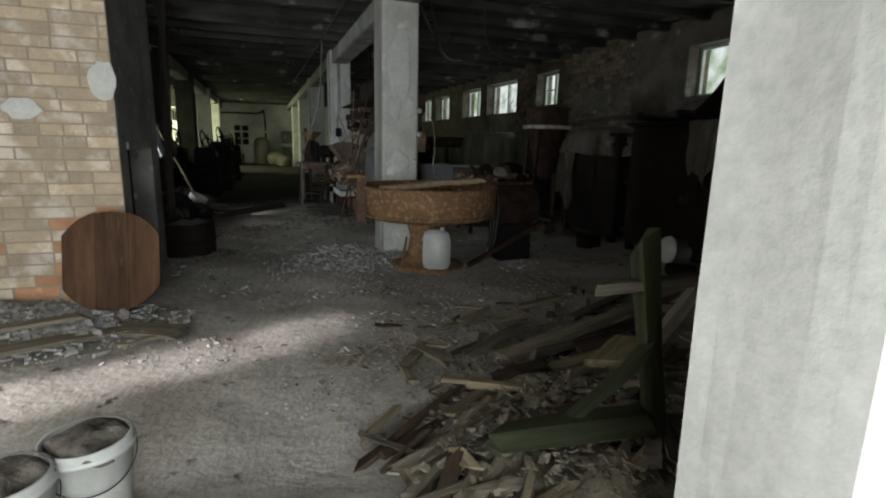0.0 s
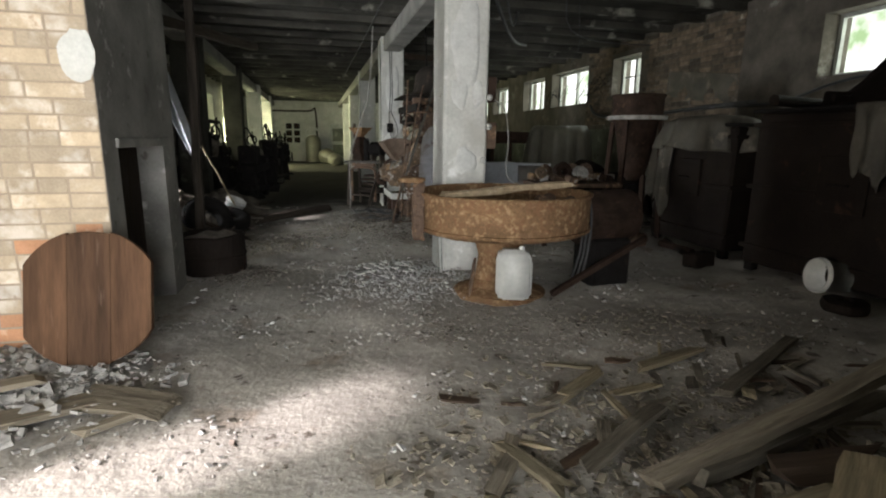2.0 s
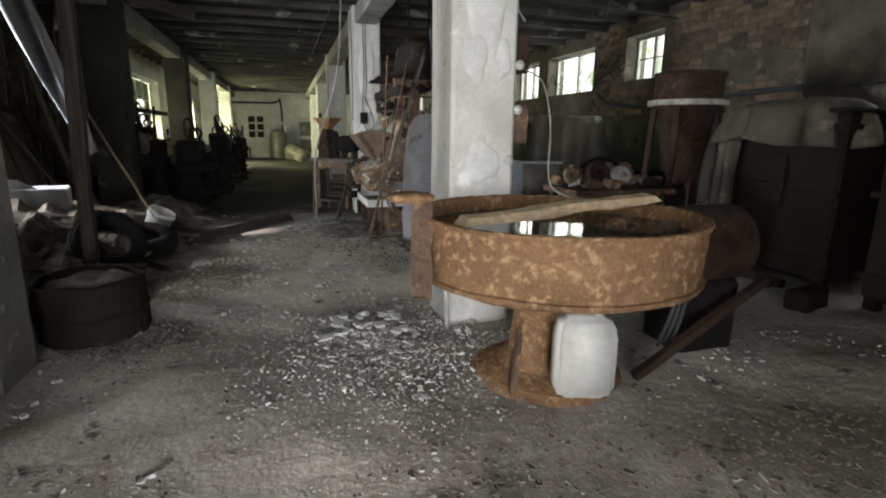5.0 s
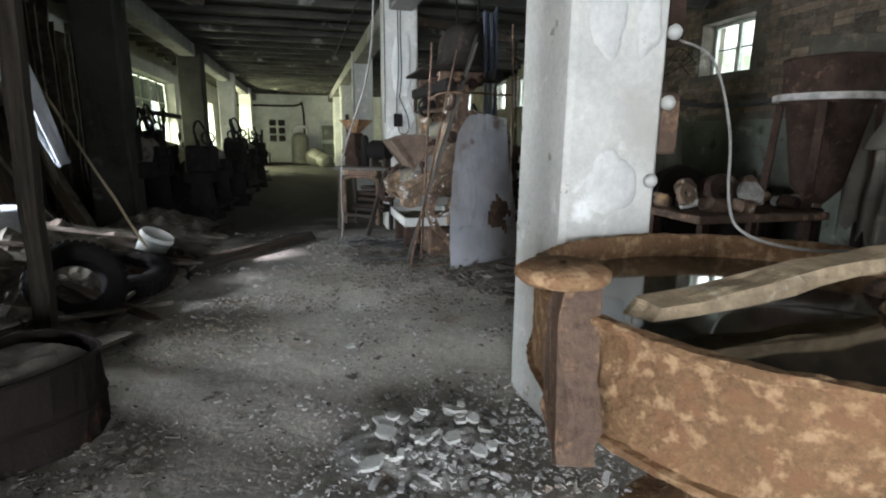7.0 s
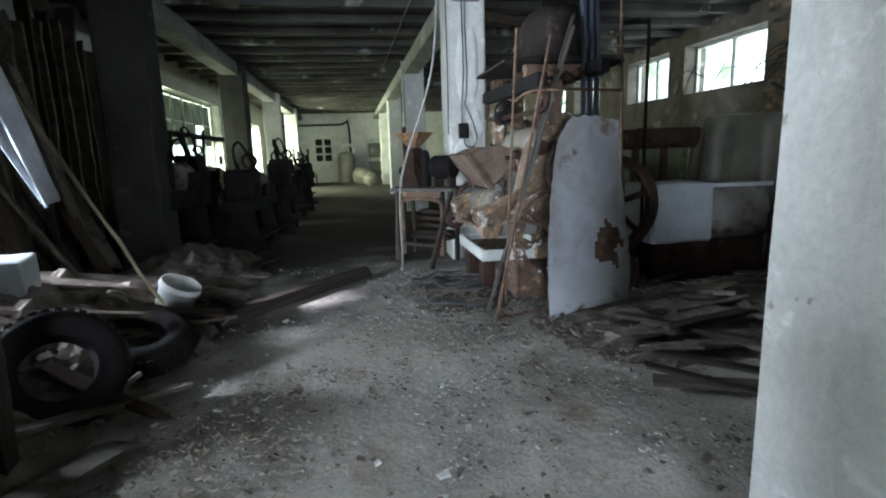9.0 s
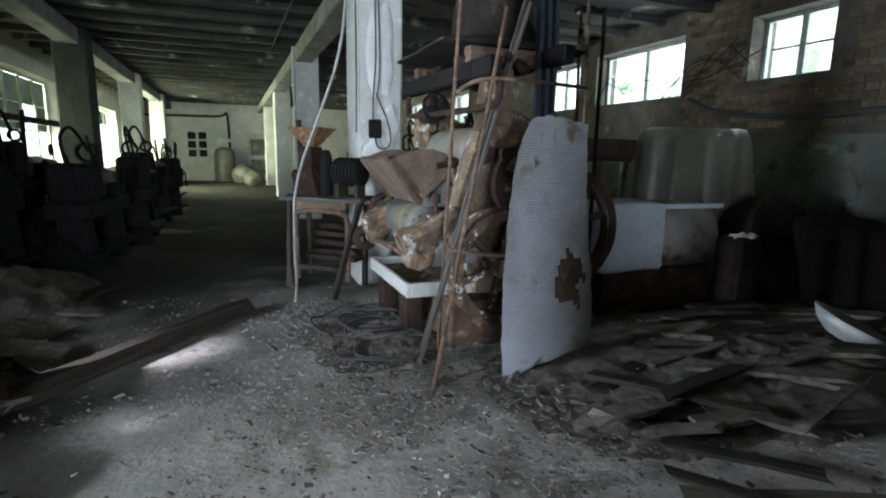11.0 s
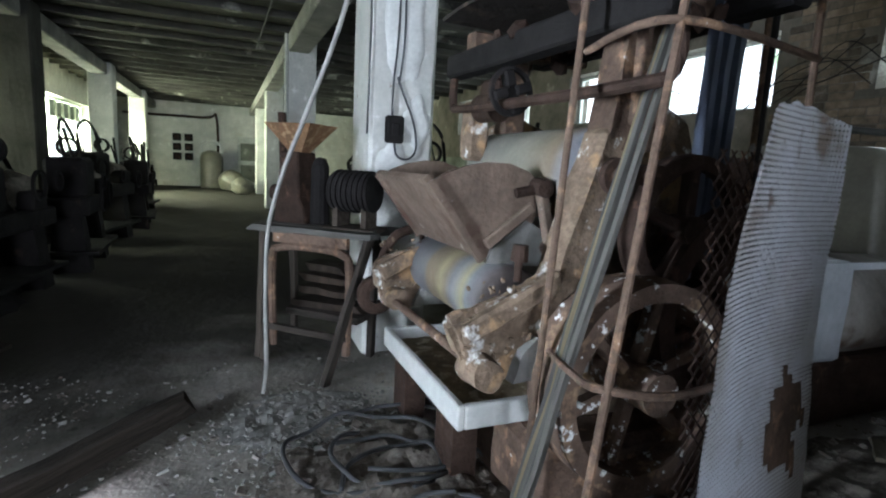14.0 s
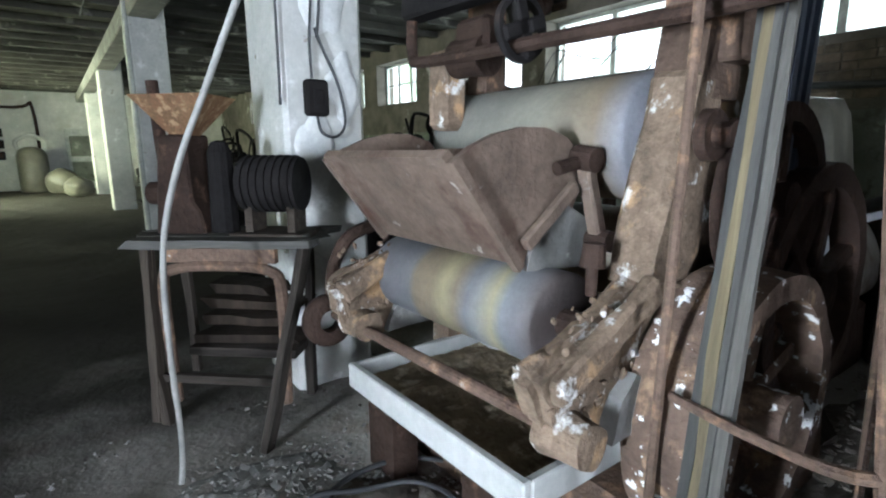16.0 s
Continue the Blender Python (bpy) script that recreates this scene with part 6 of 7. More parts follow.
part("funnel", bm, M_RUST, grinder, "square rusty feed funnel")
bm = B(); rod(bm, (1.20, 12.38, 1.20), (1.50, 12.38, 1.20), 0.135, seg=28); motor = part("motor", bm, M_IRON, grinder)
for k in range(7):
    bm = B(); lathe(bm, [(0.135, -0.008), (0.146, -0.008), (0.146, 0.008), (0.135, 0.008)], 24, XAX, (1.23 + 0.04 * k, 12.38, 1.20)); part("fin", bm, M_IRON, motor)
bm = B(); rod(bm, (1.08, 12.36, 0.92), (1.08, 12.36, 1.36), 0.07, 0.06); lathe(bm, [(0.06, 1.36), (0.04, 1.41), (0.01, 1.42)], 16, None, (1.08, 12.36, 0)); part("bottle_column", bm, M_IRON, grinder)
bm = B(); span(bm, (1.16, 12.24, 0.92), (1.54, 12.52, 0.96), 0.005); span(bm, (1.22, 12.3, 0.96), (1.26, 12.46, 1.09)); span(bm, (1.44, 12.3, 0.96), (1.48, 12.46, 1.09)); part("bed", bm, M_WOOD_SOOT, grinder)
bm = B(); rod(bm, (0.78, 12.4, 1.15), (0.66, 12.4, 1.15), 0.06); part("crank", bm, M_RUST_DARK, grinder)
bm = B(); rod(bm, (0.76, 12.38, 1.30), (0.74, 12.38, 1.72), 0.03); part("lever", bm, M_RUST_DARK, grinder)

# ---- fittings on the second column, hanging cord ----
sw = thing("switch_box", "black switch box fixed to the white column", "switch", "", (1.735, 12.52, 1.64))
bm = B(); box(bm, (0, 0, 0), (0.13, 0.06, 0.19), None, 0.015); part("body", bm, M_IRON, sw)
bm = B(); box(bm, (0, -0.035, 0.0), (0.05, 0.012, 0.08), None, 0.004); part("button_plate", bm, M_IRON, sw)
for pts in (((1.72, 12.53, 1.74), (1.72, 12.53, 1.95), (1.75, 12.535, 2.4), (1.74, 12.535, 3.2), (1.76, 12.535, 3.45)), ((1.76, 12.53, 1.95), (1.79, 12.53, 2.3), (1.78, 12.535, 3.0), (1.80, 12.535, 3.45)), ((1.74, 12.53, 1.55), (1.76, 12.52, 1.46), (1.84, 12.51, 1.44), (1.90, 12.52, 1.52), (1.87, 12.53, 1.72), (1.78, 12.53, 1.92), (1.75, 12.53, 2.0)), ((1.545, 12.54, 3.4), (1.55, 12.535, 2.4), (1.545, 12.54, 1.6))):
    bm = B(); tube(bm, pts, 0.008, 6); tagged(mesh_object("cable", bm, M_CABLE, True), "thin grey cable running down the white column", "cable", "column cables")
bm = B(); tube(bm, [(1.30, 11.6, 3.45), (1.24, 11.5, 2.6), (1.16, 11.5, 2.1), (1.02, 11.75, 1.62), (0.93, 11.95, 1.32), (0.86, 12.02, 1.0), (0.845, 12.03, 0.6), (0.85, 12.02, 0.2), (0.83, 12.0, 0.02)], 0.012, 8)
tagged(mesh_object("hanging_cord", bm, M_HOSE, True), "pale cord hanging from the ceiling to the floor", "cord")
pipe_t = thing("column_pipe", "thin pale pipe on the third column's edge", "pipe", "", (1.60, 18.36, 0))
bm = B(); rod(bm, (0, 0, 0.0), (0, 0, 3.44), 0.035); part("tube", bm, M_PAINT, pipe_t)

# cables coiled on the floor
rnd = random.Random(44)
for i in range(7):
    cx, cy, r = 1.45 + rnd.uniform(-0.25, 0.3), 10.75 + rnd.uniform(-0.4, 0.5), rnd.uniform(0.15, 0.38)
    pts = [(cx + r * math.cos(a) * (1 + 0.1 * rnd.random()), cy + r * 0.9 * math.sin(a), 0.04 + 0.05 * rnd.random()) for a in [0.5 * k + i for k in range(rnd.randint(6, 11))]]
    bm = B(); tube(bm, pts, 0.011, 6)
    tagged(mesh_object("cable", bm, M_CABLE, True), "loose black cable coiled among the litter", "cable", "floor cables")

# debris fields
mound("litter_heap", "dark litter heap before the mill", 1.35, 10.9, 0.75, 0.9, 0.07, M_LITTER, 21.0)
mound("litter_heap", "dark litter and ash on the floor", 3.6, 9.6, 2.2, 1.3, 0.12, M_LITTER, 22.0)
mound("ash_heap", "pale ash and plaster by the table", 1.0, 11.7, 0.7, 0.55, 0.012, M_CONCRETE, 23.0)
chips("ash_bits", "crumbled pale plaster by the table", "rubble", 700, blob(1.05, 11.6, 0.7, 0.6), (0.004, 0.017), M_CONCRETE, 26, 0.01)
chips("mill_rubble", "mixed plaster crumbs around the mill", "rubble", 3200, blob(1.5, 10.7, 1.3, 1.6), (0.004, 0.016), M_CONCRETE, 24, 0.03)
chips("mill_litter", "dark wood crumbs and scraps around the mill", "litter", 2600, blob(2.4, 10.0, 2.2, 1.7), (0.008, 0.03), M_LITTER, 25, 0.04, None, 0.3)
rnd = random.Random(77)
for i in range(70):
    x, y = rnd.uniform(1.9, 5.2), rnd.uniform(8.5, 10.5)
    if x < 3.0 and y > 9.6:
        y -= 0.9
    ang, ln = rnd.gauss(-0.35, 0.5), rnd.uniform(0.25, 1.0)
    z = 0.05 + rnd.random() * 0.08
    plank("board", (x, y, z), (x + ln * math.cos(ang), y + ln * math.sin(ang), z + rnd.uniform(-0.03, 0.05)), rnd.uniform(0.05, 0.14), rnd.uniform(0.015, 0.035), rnd.choices((M_WOOD_SOOT, M_LITTER, M_WOOD), (5, 4, 2))[0], 500 + i, label="grey broken board in the litter by the mill", group="boards by the mill")

# ---- left side: long kerb beam, junk heap, timber post ----
beam_t = plank("timber_beam", (-0.95, 10.28, 0.06), (0.42, 11.88, 0.06), 0.10, 0.12, M_WOOD_SOOT, 600, label="long squared timber lying on the floor", category="timber")
plank("timber_beam", (-1.55, 9.9, 0.12), (-0.55, 10.75, 0.07), 0.06, 0.05, M_WOOD_PALE, 601, label="thin pale batten lying by the timber", category="timber")
plank("prop", (-1.26, 8.3, -0.03), (-1.16, 8.3, 3.46), 0.10, 0.10, M_WOOD_SOOT, 602, label="dark weathered timber prop holding the ceiling", category="post")
plank("tie_beam", (-2.45, 8.28, 2.95), (-0.9, 12.6, 3.12), 0.14, 0.14, M_WOOD_SOOT, 603, label="dark timber beam from the prop to the column", category="beam")
mound("junk_heap", "large dark heap of rubbish and rotten boards", -2.1, 9.6, 1.25, 2.6, 0.62, M_LITTER, 31.0)
mound("junk_heap", "dark heap of scrap beside the aisle", -1.7, 12.6, 1.0, 1.6, 0.35, M_LITTER, 32.0)
chips("heap_scraps", "scraps and splinters on the junk heap", "scraps", 1200, blob(-1.8, 9.9, 1.1, 2.3), (0.02, 0.09), M_LITTER, 33, 0.06, lambda x, y: 0.5 * max(0, 1 - math.hypot((x + 2.1) / 1.25, (y - 9.6) / 2.6)), 0.3)
rnd = random.Random(88)
for i in range(30):
    x, y = rnd.uniform(-2.6, -1.0), rnd.uniform(7.6, 12.2)
    ang, ln = rnd.uniform(-0.9, 1.3), rnd.uniform(0.4, 1.5)
    h = 0.55 * max(0, 1 - math.hypot((x + 2.1) / 1.25, (y - 9.6) / 2.6))
    xe = min(-0.75, x + ln * math.cos(ang))
    plank("board", (x, y, h + 0.08), (xe, y + ln * math.sin(ang), max(0.05, h - rnd.uniform(0, 0.25))), rnd.uniform(0.07, 0.22), 0.025, rnd.choices((M_WOOD_SOOT, M_LITTER, M_WOOD_BROWN), (2, 6, 2))[0], 700 + i, label="rotten board thrown on the junk heap", group="boards on the heap", twist=rnd.uniform(-0.4, 0.4))
plank("board", (-2.6, 8.6, 0.72), (-1.35, 9.9, 0.30), 0.5, 0.02, M_LITTER, 740, label="wide grey sheet sliding off the junk heap", category="sheet", twist=0.3)
plank("board", (-2.2, 10.0, 0.62), (-1.2, 10.9, 0.28), 0.42, 0.02, M_LITTER, 741, label="wide grey sheet lying on the junk heap", category="sheet", twist=0.2)
crate = thing("carton", "crushed pale blue-grey carton on the heap", "carton", "", (-2.15, 9.75, 0.52), 15)
bm = B(); span(bm, (-0.35, -0.18, 0), (0.3, 0.18, 0.26), 0.01); roughen(bm, 0.025, 4, 4); part("box", bm, M_CLOTH, crate)
bm = B(); prism(bm, [(-0.35, 0.265), (-0.5, 0.40), (-0.12, 0.36), (0.05, 0.265)], -0.185, -0.175, "xz"); part("flap", bm, M_CLOTH, crate)
# torn sheet hanging from the beam
bm = B()
g = {}
for i in range(9):
    for k in range(31):
        u, w = i / 8 - 0.5, k / 30
        wd = 0.30 * (1 - 0.8 * w) + 0.04
        g[i, k] = bm.verts.new((-2.10 + 0.62 * w + u * wd, 9.45 + 0.05 * math.sin(u * 9 + w * 5), 2.95 - 1.8 * w + 0.05 * u))
for i in range(8):
    for k in range(30):
        bm.faces.new([g[a, b] for a, b in ((i, k), (i + 1, k), (i + 1, k + 1), (i, k + 1))])
ob = tagged(mesh_object("torn_sheet", bm, M_CLOTH, True), "torn pale sheet hanging from the beams", "cloth")
ob.modifiers.new("thickness", "SOLIDIFY").thickness = 0.004
plank("lath", (-1.72, 9.55, 2.0), (-1.05, 9.75, 0.42), 0.04, 0.02, M_WOOD_PALE, 750, label="pale lath leaning over the junk heap", category="lath", group="leaning laths")
# Added dark boards stand in for clutter and darken the bright side wall.
rnd = random.Random(99)
y = 7.0
while y < 16.3:
    wd = rnd.uniform(0.18, 0.34)
    top = 2.5 if 9.95 < y + wd and y < 12.1 else rnd.uniform(2.9, 3.4)
    if not (8.45 < y + wd and y < 9.85):
        plank("wall_board", (LEFT + 0.045, y + wd / 2, -0.02), (LEFT + 0.05, y + wd / 2, top), 0.05, wd - 0.015, rnd.choice((M_LITTER, M_WOOD_BROWN, M_LITTER)), 1500 + int(y * 10), label="added dark upright board darkening the side wall", category="wall board", group="wall lining boards", twist=0.0)
    y += wd
for i in range(16):
    y = rnd.choice((rnd.uniform(7.2, 8.2), rnd.uniform(10.6, 12.8)))
    plank("leaning_board", (-2.9 + rnd.uniform(0, 0.7), y, 0.25), (-3.2 + rnd.uniform(0, 0.25), y + rnd.uniform(-0.8, 0.8), rnd.uniform(1.2, 2.4)), rnd.uniform(0.05, 0.2), 0.03, rnd.choice((M_LITTER, M_WOOD_SOOT, M_WOOD_BROWN)), 1600 + i, label="old board leaning on the wall over the heap", category="board", group="leaning boards")
def tyre(m, label):
    t = thing("tyre", label, "tyre", "tyres")
    t.matrix_world = m
    bm = B(); lathe(bm, [(0.17, -0.08), (0.26, -0.10), (0.31, -0.07), (0.32, 0.0), (0.31, 0.07), (0.26, 0.10), (0.17, 0.08), (0.19, 0.0), (0.17, -0.08)], 36); part("carcass", bm, M_IRON, t, smooth=True)
    bm = B()
    for k in range(36):
        a = 2 * math.pi * k / 36
        box(bm, (0.318 * math.cos(a), 0.318 * math.sin(a), 0), (0.012, 0.035, 0.13), Euler((0, 0, a)).to_matrix())
    part("tread", bm, M_IRON, t)
tyre(pose(-1.12, 9.5, 0.22, 14, 8, 0), "old black tyre lying in the junk")
tyre(pose(-1.27, 8.85, 0.32, 62, 0, 35), "worn black tyre leaning on the junk heap")
barrel = thing("iron_drum", "cut-down rusty iron drum by the pier", "drum", "", (-0.93, 7.25, 0), 0)
bm = B(); lathe(bm, [(0.02, 0.0), (0.33, 0.0), (0.34, 0.01), (0.335, 0.17), (0.345, 0.185), (0.335, 0.2), (0.335, 0.38), (0.345, 0.40), (0.325, 0.40), (0.32, 0.05), (0.02, 0.05)], 40); roughen(bm, 0.035, 3.5); roughen(bm, 0.01, 14); part("shell", bm, M_TANK, barrel)
bm = B(); bmesh.ops.create_icosphere(bm, subdivisions=3, radius=1, matrix=Matrix.Translation((0, 0, 0.3)) @ Matrix.Diagonal((0.31, 0.31, 0.12, 1))); roughen(bm, 0.04, 9); part("ash", bm, M_LITTER, barrel)

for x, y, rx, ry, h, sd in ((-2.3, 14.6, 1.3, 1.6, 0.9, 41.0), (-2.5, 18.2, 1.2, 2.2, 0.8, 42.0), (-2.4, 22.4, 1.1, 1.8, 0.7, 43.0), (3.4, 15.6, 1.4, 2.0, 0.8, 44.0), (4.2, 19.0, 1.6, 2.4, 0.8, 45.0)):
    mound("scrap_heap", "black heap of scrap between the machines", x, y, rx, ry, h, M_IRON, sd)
# ---- far machines ----
def lathe_machine(x, y, turn, seed, label, group="dark machines", h=1.0, ln=1.3):
    """A belt-driven workshop machine: bed, legs, headstock, slide, wheels, levers."""
    rnd = random.Random(seed)
    t = thing("machine", label, "machine", group, (x, y, 0), turn)
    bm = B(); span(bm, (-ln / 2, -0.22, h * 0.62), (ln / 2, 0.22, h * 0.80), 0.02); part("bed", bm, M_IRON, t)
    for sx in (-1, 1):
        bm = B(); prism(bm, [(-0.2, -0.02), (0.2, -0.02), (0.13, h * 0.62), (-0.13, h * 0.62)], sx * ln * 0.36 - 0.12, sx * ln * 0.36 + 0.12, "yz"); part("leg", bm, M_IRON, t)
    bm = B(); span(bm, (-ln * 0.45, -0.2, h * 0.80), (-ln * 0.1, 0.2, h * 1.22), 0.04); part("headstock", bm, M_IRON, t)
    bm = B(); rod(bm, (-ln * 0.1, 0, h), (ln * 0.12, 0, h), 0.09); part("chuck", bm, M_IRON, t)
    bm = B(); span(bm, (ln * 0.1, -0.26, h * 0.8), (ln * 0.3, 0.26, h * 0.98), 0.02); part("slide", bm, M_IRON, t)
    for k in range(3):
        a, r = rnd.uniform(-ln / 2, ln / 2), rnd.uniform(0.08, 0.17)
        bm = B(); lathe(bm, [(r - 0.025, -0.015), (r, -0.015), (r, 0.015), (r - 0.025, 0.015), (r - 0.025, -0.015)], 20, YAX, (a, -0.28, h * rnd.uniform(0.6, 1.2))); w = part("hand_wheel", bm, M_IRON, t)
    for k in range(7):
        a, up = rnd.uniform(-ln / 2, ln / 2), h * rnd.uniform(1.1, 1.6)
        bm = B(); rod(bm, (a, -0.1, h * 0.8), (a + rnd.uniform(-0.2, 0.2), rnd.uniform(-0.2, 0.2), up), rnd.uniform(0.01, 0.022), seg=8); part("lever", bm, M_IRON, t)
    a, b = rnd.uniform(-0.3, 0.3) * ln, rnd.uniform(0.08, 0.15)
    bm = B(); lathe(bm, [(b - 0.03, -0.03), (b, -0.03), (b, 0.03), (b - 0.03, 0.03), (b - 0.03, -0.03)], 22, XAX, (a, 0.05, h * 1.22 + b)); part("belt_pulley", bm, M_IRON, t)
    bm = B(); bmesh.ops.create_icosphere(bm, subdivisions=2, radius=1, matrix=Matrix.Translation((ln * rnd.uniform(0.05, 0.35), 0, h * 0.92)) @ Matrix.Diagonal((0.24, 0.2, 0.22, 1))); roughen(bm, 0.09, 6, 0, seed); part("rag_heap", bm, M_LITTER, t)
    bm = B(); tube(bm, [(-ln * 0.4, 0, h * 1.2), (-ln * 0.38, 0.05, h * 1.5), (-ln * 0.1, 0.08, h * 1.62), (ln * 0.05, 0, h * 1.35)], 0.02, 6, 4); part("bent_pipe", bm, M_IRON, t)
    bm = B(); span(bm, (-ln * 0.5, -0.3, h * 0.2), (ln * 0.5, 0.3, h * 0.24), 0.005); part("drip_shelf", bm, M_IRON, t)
    return t
for i, (x, y, tr, h, ln) in enumerate(((-1.25, 14.6, 84, 1.0, 1.5), (-1.0, 16.4, 92, 1.05, 1.4), (-1.1, 18.2, 80, 1.1, 1.5), (-0.9, 20.2, 95, 1.0, 1.5), (-2.0, 13.2, 70, 1.25, 1.1), (-2.4, 16.0, 90, 1.2, 1.4), (-2.6, 20.5, 90, 1.0, 1.4), (-1.2, 23.0, 88, 0.95, 1.3), (-2.3, 25.8, 90, 1.1, 1.4))):
    lathe_machine(x, y, tr, 900 + i, "dark oily workshop machine beside the aisle", "machines along the aisle", h, ln)
for i, (x, y, tr, h, ln) in enumerate(((2.9, 14.8, 85, 1.15, 1.4), (2.6, 17.0, 95, 1.0, 1.3), (4.2, 15.3, 90, 1.1, 1.5), (3.2, 20.0, 88, 1.1, 1.4), (5.3, 17.5, 90, 1.0, 1.4), (4.4, 20.8, 90, 1.2, 1.3), (2.4, 23.5, 90, 1.0, 1.3), (3.3, 13.4, 60, 1.2, 1.2))):
    lathe_machine(x, y, tr, 950 + i, "dark rusty workshop machine behind the columns", "machines behind the columns", h, ln)

def sack(x, y, s, label, mat):
    bm = B(); bmesh.ops.create_icosphere(bm, subdivisions=3, radius=1, matrix=Matrix.Translation((0, 0, s * 0.42)) @ Matrix.Diagonal((s * 0.55, s * 0.45, s * 0.5, 1))); roughen(bm, s * 0.12, 3.0 / s, 0, x)
    ob = tagged(mesh_object("sack", bm, mat, True), label, "sack", "sacks"); ob.location = (x, y, 0)
for x, y, s in ((-1.6, 21.6, 0.8), (1.2, 29.5, 0.7), (0.9, 31.5, 0.9), (-2.9, 18.5, 1.3)):
    sack(x, y, s, "dusty stuffed sack standing on the floor", M_TARP)

# far wall: meter boards, door, pipes, white tank
for i, (x, z) in enumerate(((-1.25, 2.05), (-0.80, 2.05), (-1.25, 1.65), (-0.80, 1.65), (-1.25, 1.25), (-0.80, 1.25))):
    t = thing("fuse_box", "small dark fuse box on the far wall", "fuse box", "fuse boxes", (x, FAR - 0.06, z))
    bm = B(); box(bm, (0, 0, 0), (0.32, 0.12, 0.30), None, 0.02); part("case", bm, M_IRON, t)
    bm = B(); box(bm, (0, -0.07, 0), (0.2, 0.02, 0.16), None, 0.004); part("cover", bm, M_RUST_DARK, t)
door = thing("door_far", "pale panelled double door in the far wall", "door", "", (2.1, FAR - 0.03, 0), kind="structure")
for sx in (-0.5, 0.5):
    bm = B(); span(bm, (sx - 0.48, -0.04, 0.0), (sx + 0.48, 0.0, 2.2), 0.01); lf = part("leaf", bm, M_PAINT, door)
    for z in (0.25, 1.2):
        bm = B(); span(bm, (sx - 0.35, -0.055, z), (sx + 0.35, -0.042, z + 0.75), 0.005); part("panel", bm, M_DADO, lf)
bm = B(); tube(bm, [(-3.2, FAR - 0.1, 2.9), (-0.2, FAR - 0.1, 2.92), (0.3, FAR - 0.1, 2.9), (0.32, FAR - 0.1, 0.05)], 0.05); tagged(mesh_object("pipe", bm, M_RUST_DARK, True), "dark pipe along the far wall", "pipe")
tnk = thing("pressure_tank", "pale cylindrical tank standing at the far wall", "tank", "", (0.1, 32.9, 0))
bm = B(); lathe(bm, [(0.02, 0), (0.42, 0.0), (0.44, 0.1), (0.44, 1.25), (0.36, 1.45), (0.15, 1.55), (0.02, 1.56)], 32); part("shell", bm, M_TARP, tnk, smooth=True)
bm = B(); tube(bm, [(-0.35, 0, 1.4), (-0.38, 0, 1.75), (0, 0, 1.92), (0.38, 0, 1.75), (0.36, 0, 1.4)], 0.07); part("bow_pipe", bm, M_PLASTIC, tnk)

# ---- ceiling: conduit, hanging wires, lamp arm ----
for pts, r in ((((1.2, 3.0, 3.432), (1.25, 12, 3.43), (1.2, 20, 3.432)), 0.012), (((2.3, 8.0, 3.52), (3.6, 10.5, 3.2), (4.9, 13.0, 3.52)), 0.03), (((2.4, 5.5, 3.54), (4.0, 9.0, 3.05), (6.76, 11.0, 3.3)), 0.01), (((2.2, 7.2, 3.54), (2.9, 8.6, 3.0), (3.6, 10.2, 3.54)), 0.015), (((4.2, 9.2, 3.56), (4.25, 9.2, 2.9), (4.15, 9.25, 2.6)), 0.008)):
    bm = B(); tube(bm, pts, r, 6); tagged(mesh_object("wire", bm, M_CABLE), "slack wire hanging under the ceiling", "wire", "ceiling wires")
truss = thing("ceiling_strut", "dark rusty strut hung under the ceiling", "strut", "", (0, 0, 0))
bm = B(); bar(bm, (2.0, 13.2, 3.2), (4.6, 15.4, 3.4), 0.1, 0.12); part("bar", bm, M_RUST_DARK, truss)
for x, y in ((2.1, 13.28), (4.5, 15.3)):
    bm = B(); rod(bm, (x, y, 3.25), (x, y, 3.56), 0.03); part("hanger", bm, M_RUST_DARK, truss)
arm = thing("lamp_arm", "bent dark pipe stand with a lamp arm", "lamp stand", "", (3.25, 10.9, 0))
bm = B(); tube(bm, [(0, 0, 0.0), (0, 0, 1.5), (0.0, 0.0, 2.5), (-0.03, 0, 2.56), (-0.15, -0.02, 2.56)], 0.018); part("pole", bm, M_IRON, arm)
bm = B(); rod(bm, (-0.13, -0.02, 2.57), (-0.3, -0.03, 2.54), 0.03, 0.02); part("lamp_head", bm, M_IRON, arm)

# ---- bricks, last ----
def brick_mesh(name, l, d, h, mat):
    bm = B(); box(bm, (0, 0, 0), (l, d, h)); 
    bmesh.ops.bevel(bm, geom=[e for e in bm.edges], offset=0.006, segments=1, affect="EDGES")
    me = bpy.data.meshes.new(name); bm.to_mesh(me); bm.free(); me.materials.append(mat)
    return me


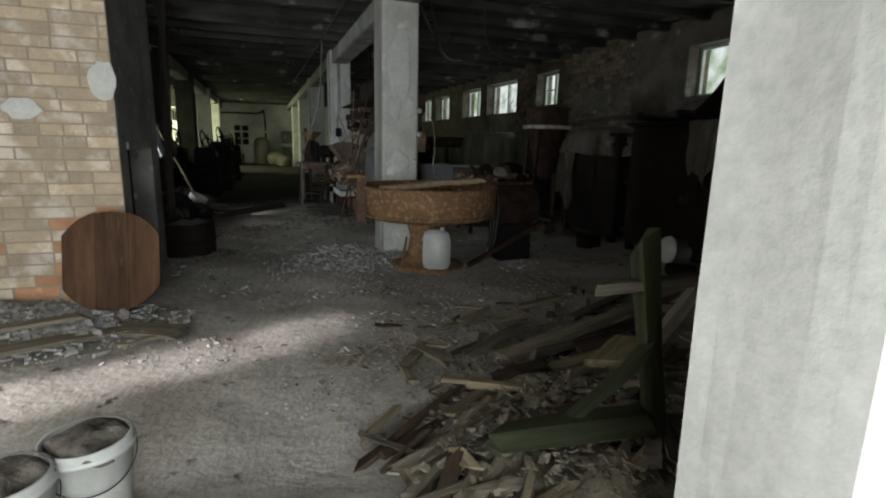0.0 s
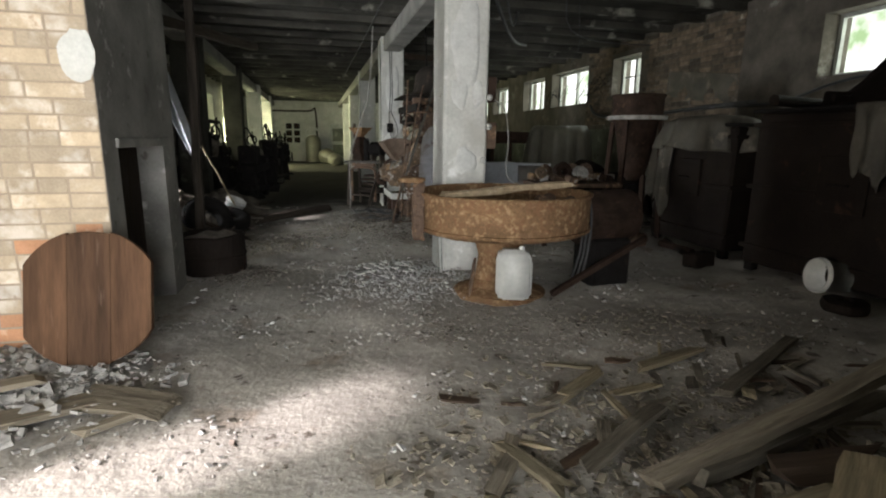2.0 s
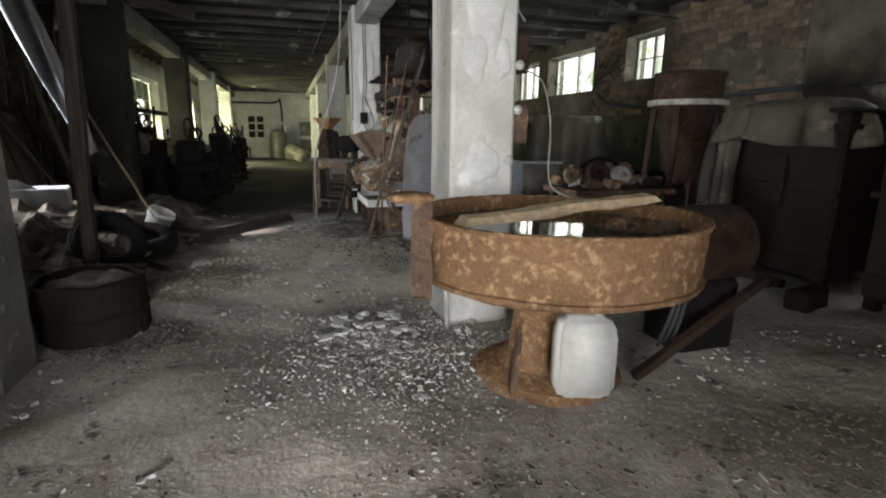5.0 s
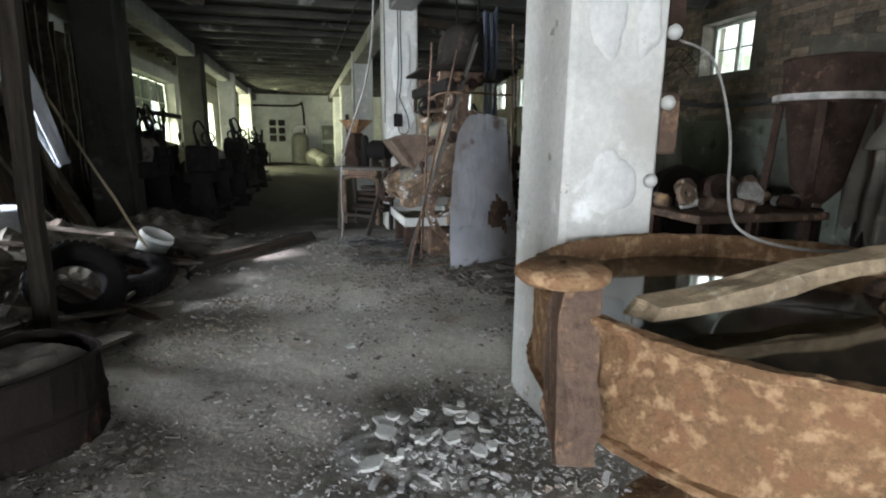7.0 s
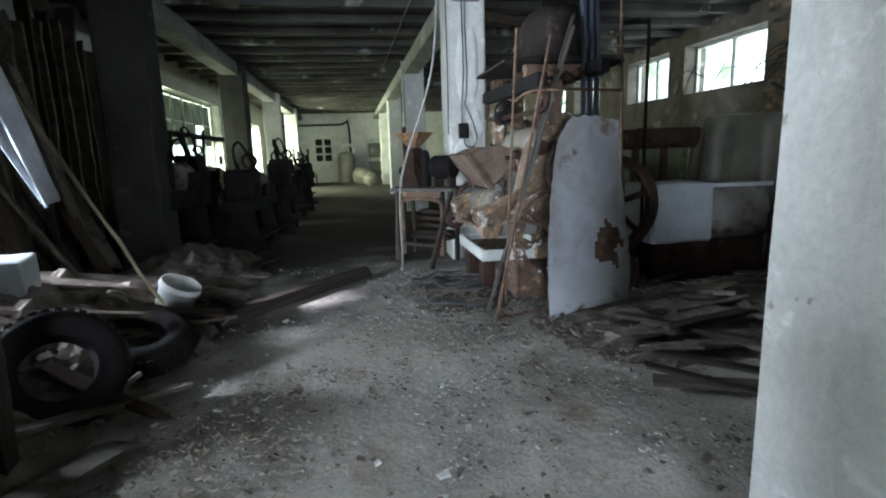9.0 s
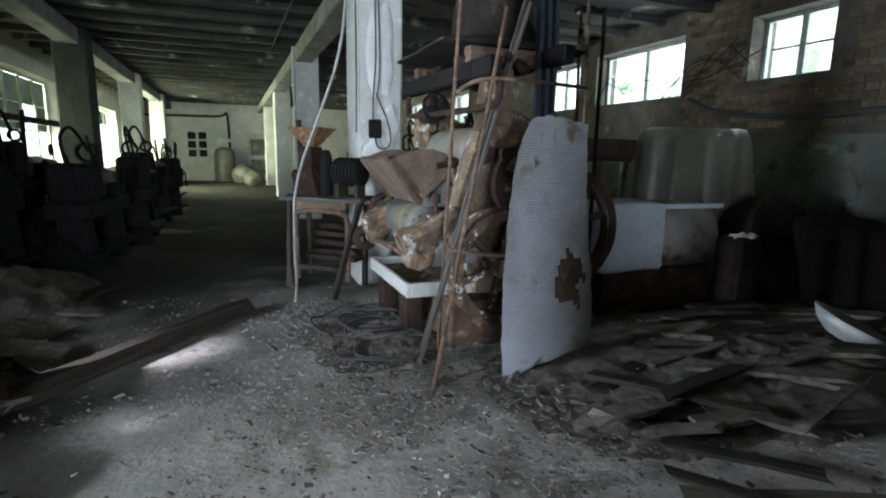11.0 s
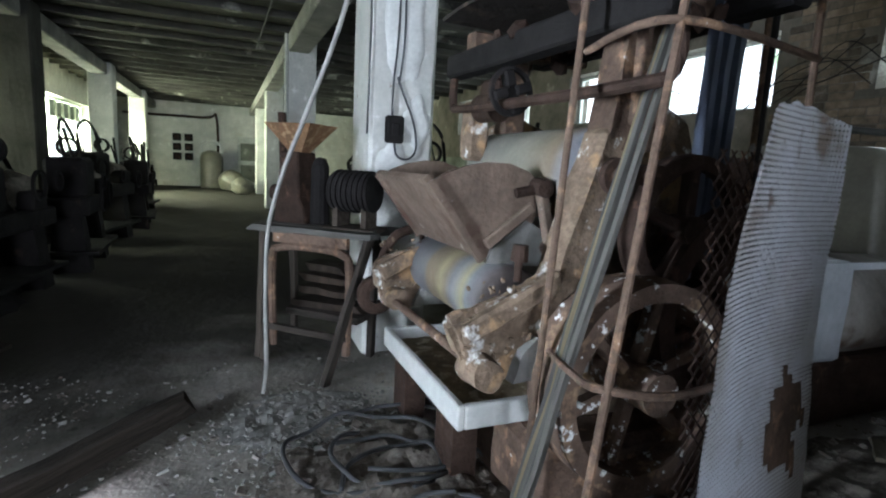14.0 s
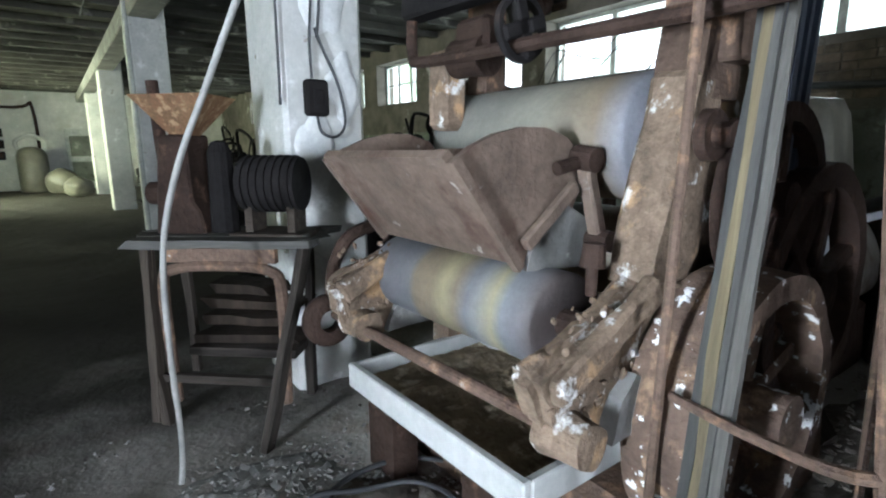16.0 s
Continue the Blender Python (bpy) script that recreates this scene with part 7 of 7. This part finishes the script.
def lay(parent_name, mesh, rows, z0, course, length, spots, where, proud, along, low=None):
    """Courses of running bond; end bricks are cut to fit."""
    parent = bpy.data.objects[parent_name]
    rnd = random.Random(len(parent_name))
    pitch = length + 0.012
    for r in range(rows):
        z = z0 + course * (r + 0.5)
        u = spots[0] - (pitch / 2 if r % 2 else 0.0) - rnd.uniform(0, 0.03)
        while u < spots[1]:
            lo, hi = max(u, spots[0]), min(u + length * rnd.choice((1.0, 1.0, 1.0, 0.485)), spots[1])
            u = (hi if hi < spots[1] else spots[1]) + 0.012
            if hi - lo < 0.04 or not where(lo, hi, z):
                continue
            jut = proud + rnd.uniform(-0.0015, 0.0015)
            ob = new("brick", low if low and rnd.random() < 0.95 - 1.0 * z else mesh)
            ob.parent = parent
            turn = pose((lo + hi) / 2, jut, z, rnd.uniform(-1, 1), rnd.uniform(-0.6, 0.6), 0) if along == "x" else pose(jut, (lo + hi) / 2, z, 0, rnd.uniform(-1, 1), 90)
            ob.matrix_basis = turn @ Matrix.Diagonal(((hi - lo) / length, 1, 1, 1))


BR = brick_mesh("brick", 0.312, 0.05, 0.087, M_BRICK)
BR_RED = brick_mesh("red_brick", 0.312, 0.05, 0.087, M_BRICK_RED)
blobs = ((-1.16, 1.88, 0.10, 0.15), (-1.72, 1.65, 0.13, 0.08))
lay("wall_brick", BR, 33, 0.03, 0.0945, 0.31, (-2.75, -1.105), lambda a, b, z: True, 5.0215, "x", BR_RED)
for i, (x, z, rx, rz) in enumerate(blobs):
    bm = B(); lathe(bm, [(0.01, 0.016), (0.6, 0.014), (0.92, 0.006), (1.0, -0.004)], 24, Matrix.Rotation(radians(90), 3, "X"), (0, 0, 0))
    for v in bm.verts:
        f = 1 + 0.25 * noise.noise(v.co * 1.7 + Vector((i * 5, 0, 0)))
        v.co = (x + v.co.x * rx * f, 4.984 - abs(v.co.y), z + v.co.z * rz * f)
    tagged(mesh_object("plaster_patch", bm, M_PLASTER, True), "patch of white plaster left on the bricks", "plaster", "plaster patches", "structure")
DBR = brick_mesh("brick", 0.26, 0.05, 0.078, M_BRICK_DARK)
def clear(a, b, z):
    return not any(h[0] - 0.02 < b and a < h[1] + 0.02 and h[2] - 0.06 < z < h[3] + 0.05 for h in WIN_RIGHT)
lay("wall_right", DBR, 19, 1.80, 0.089, 0.26, (8.6, 13.45), clear, RIGHT + 0.014, "y")
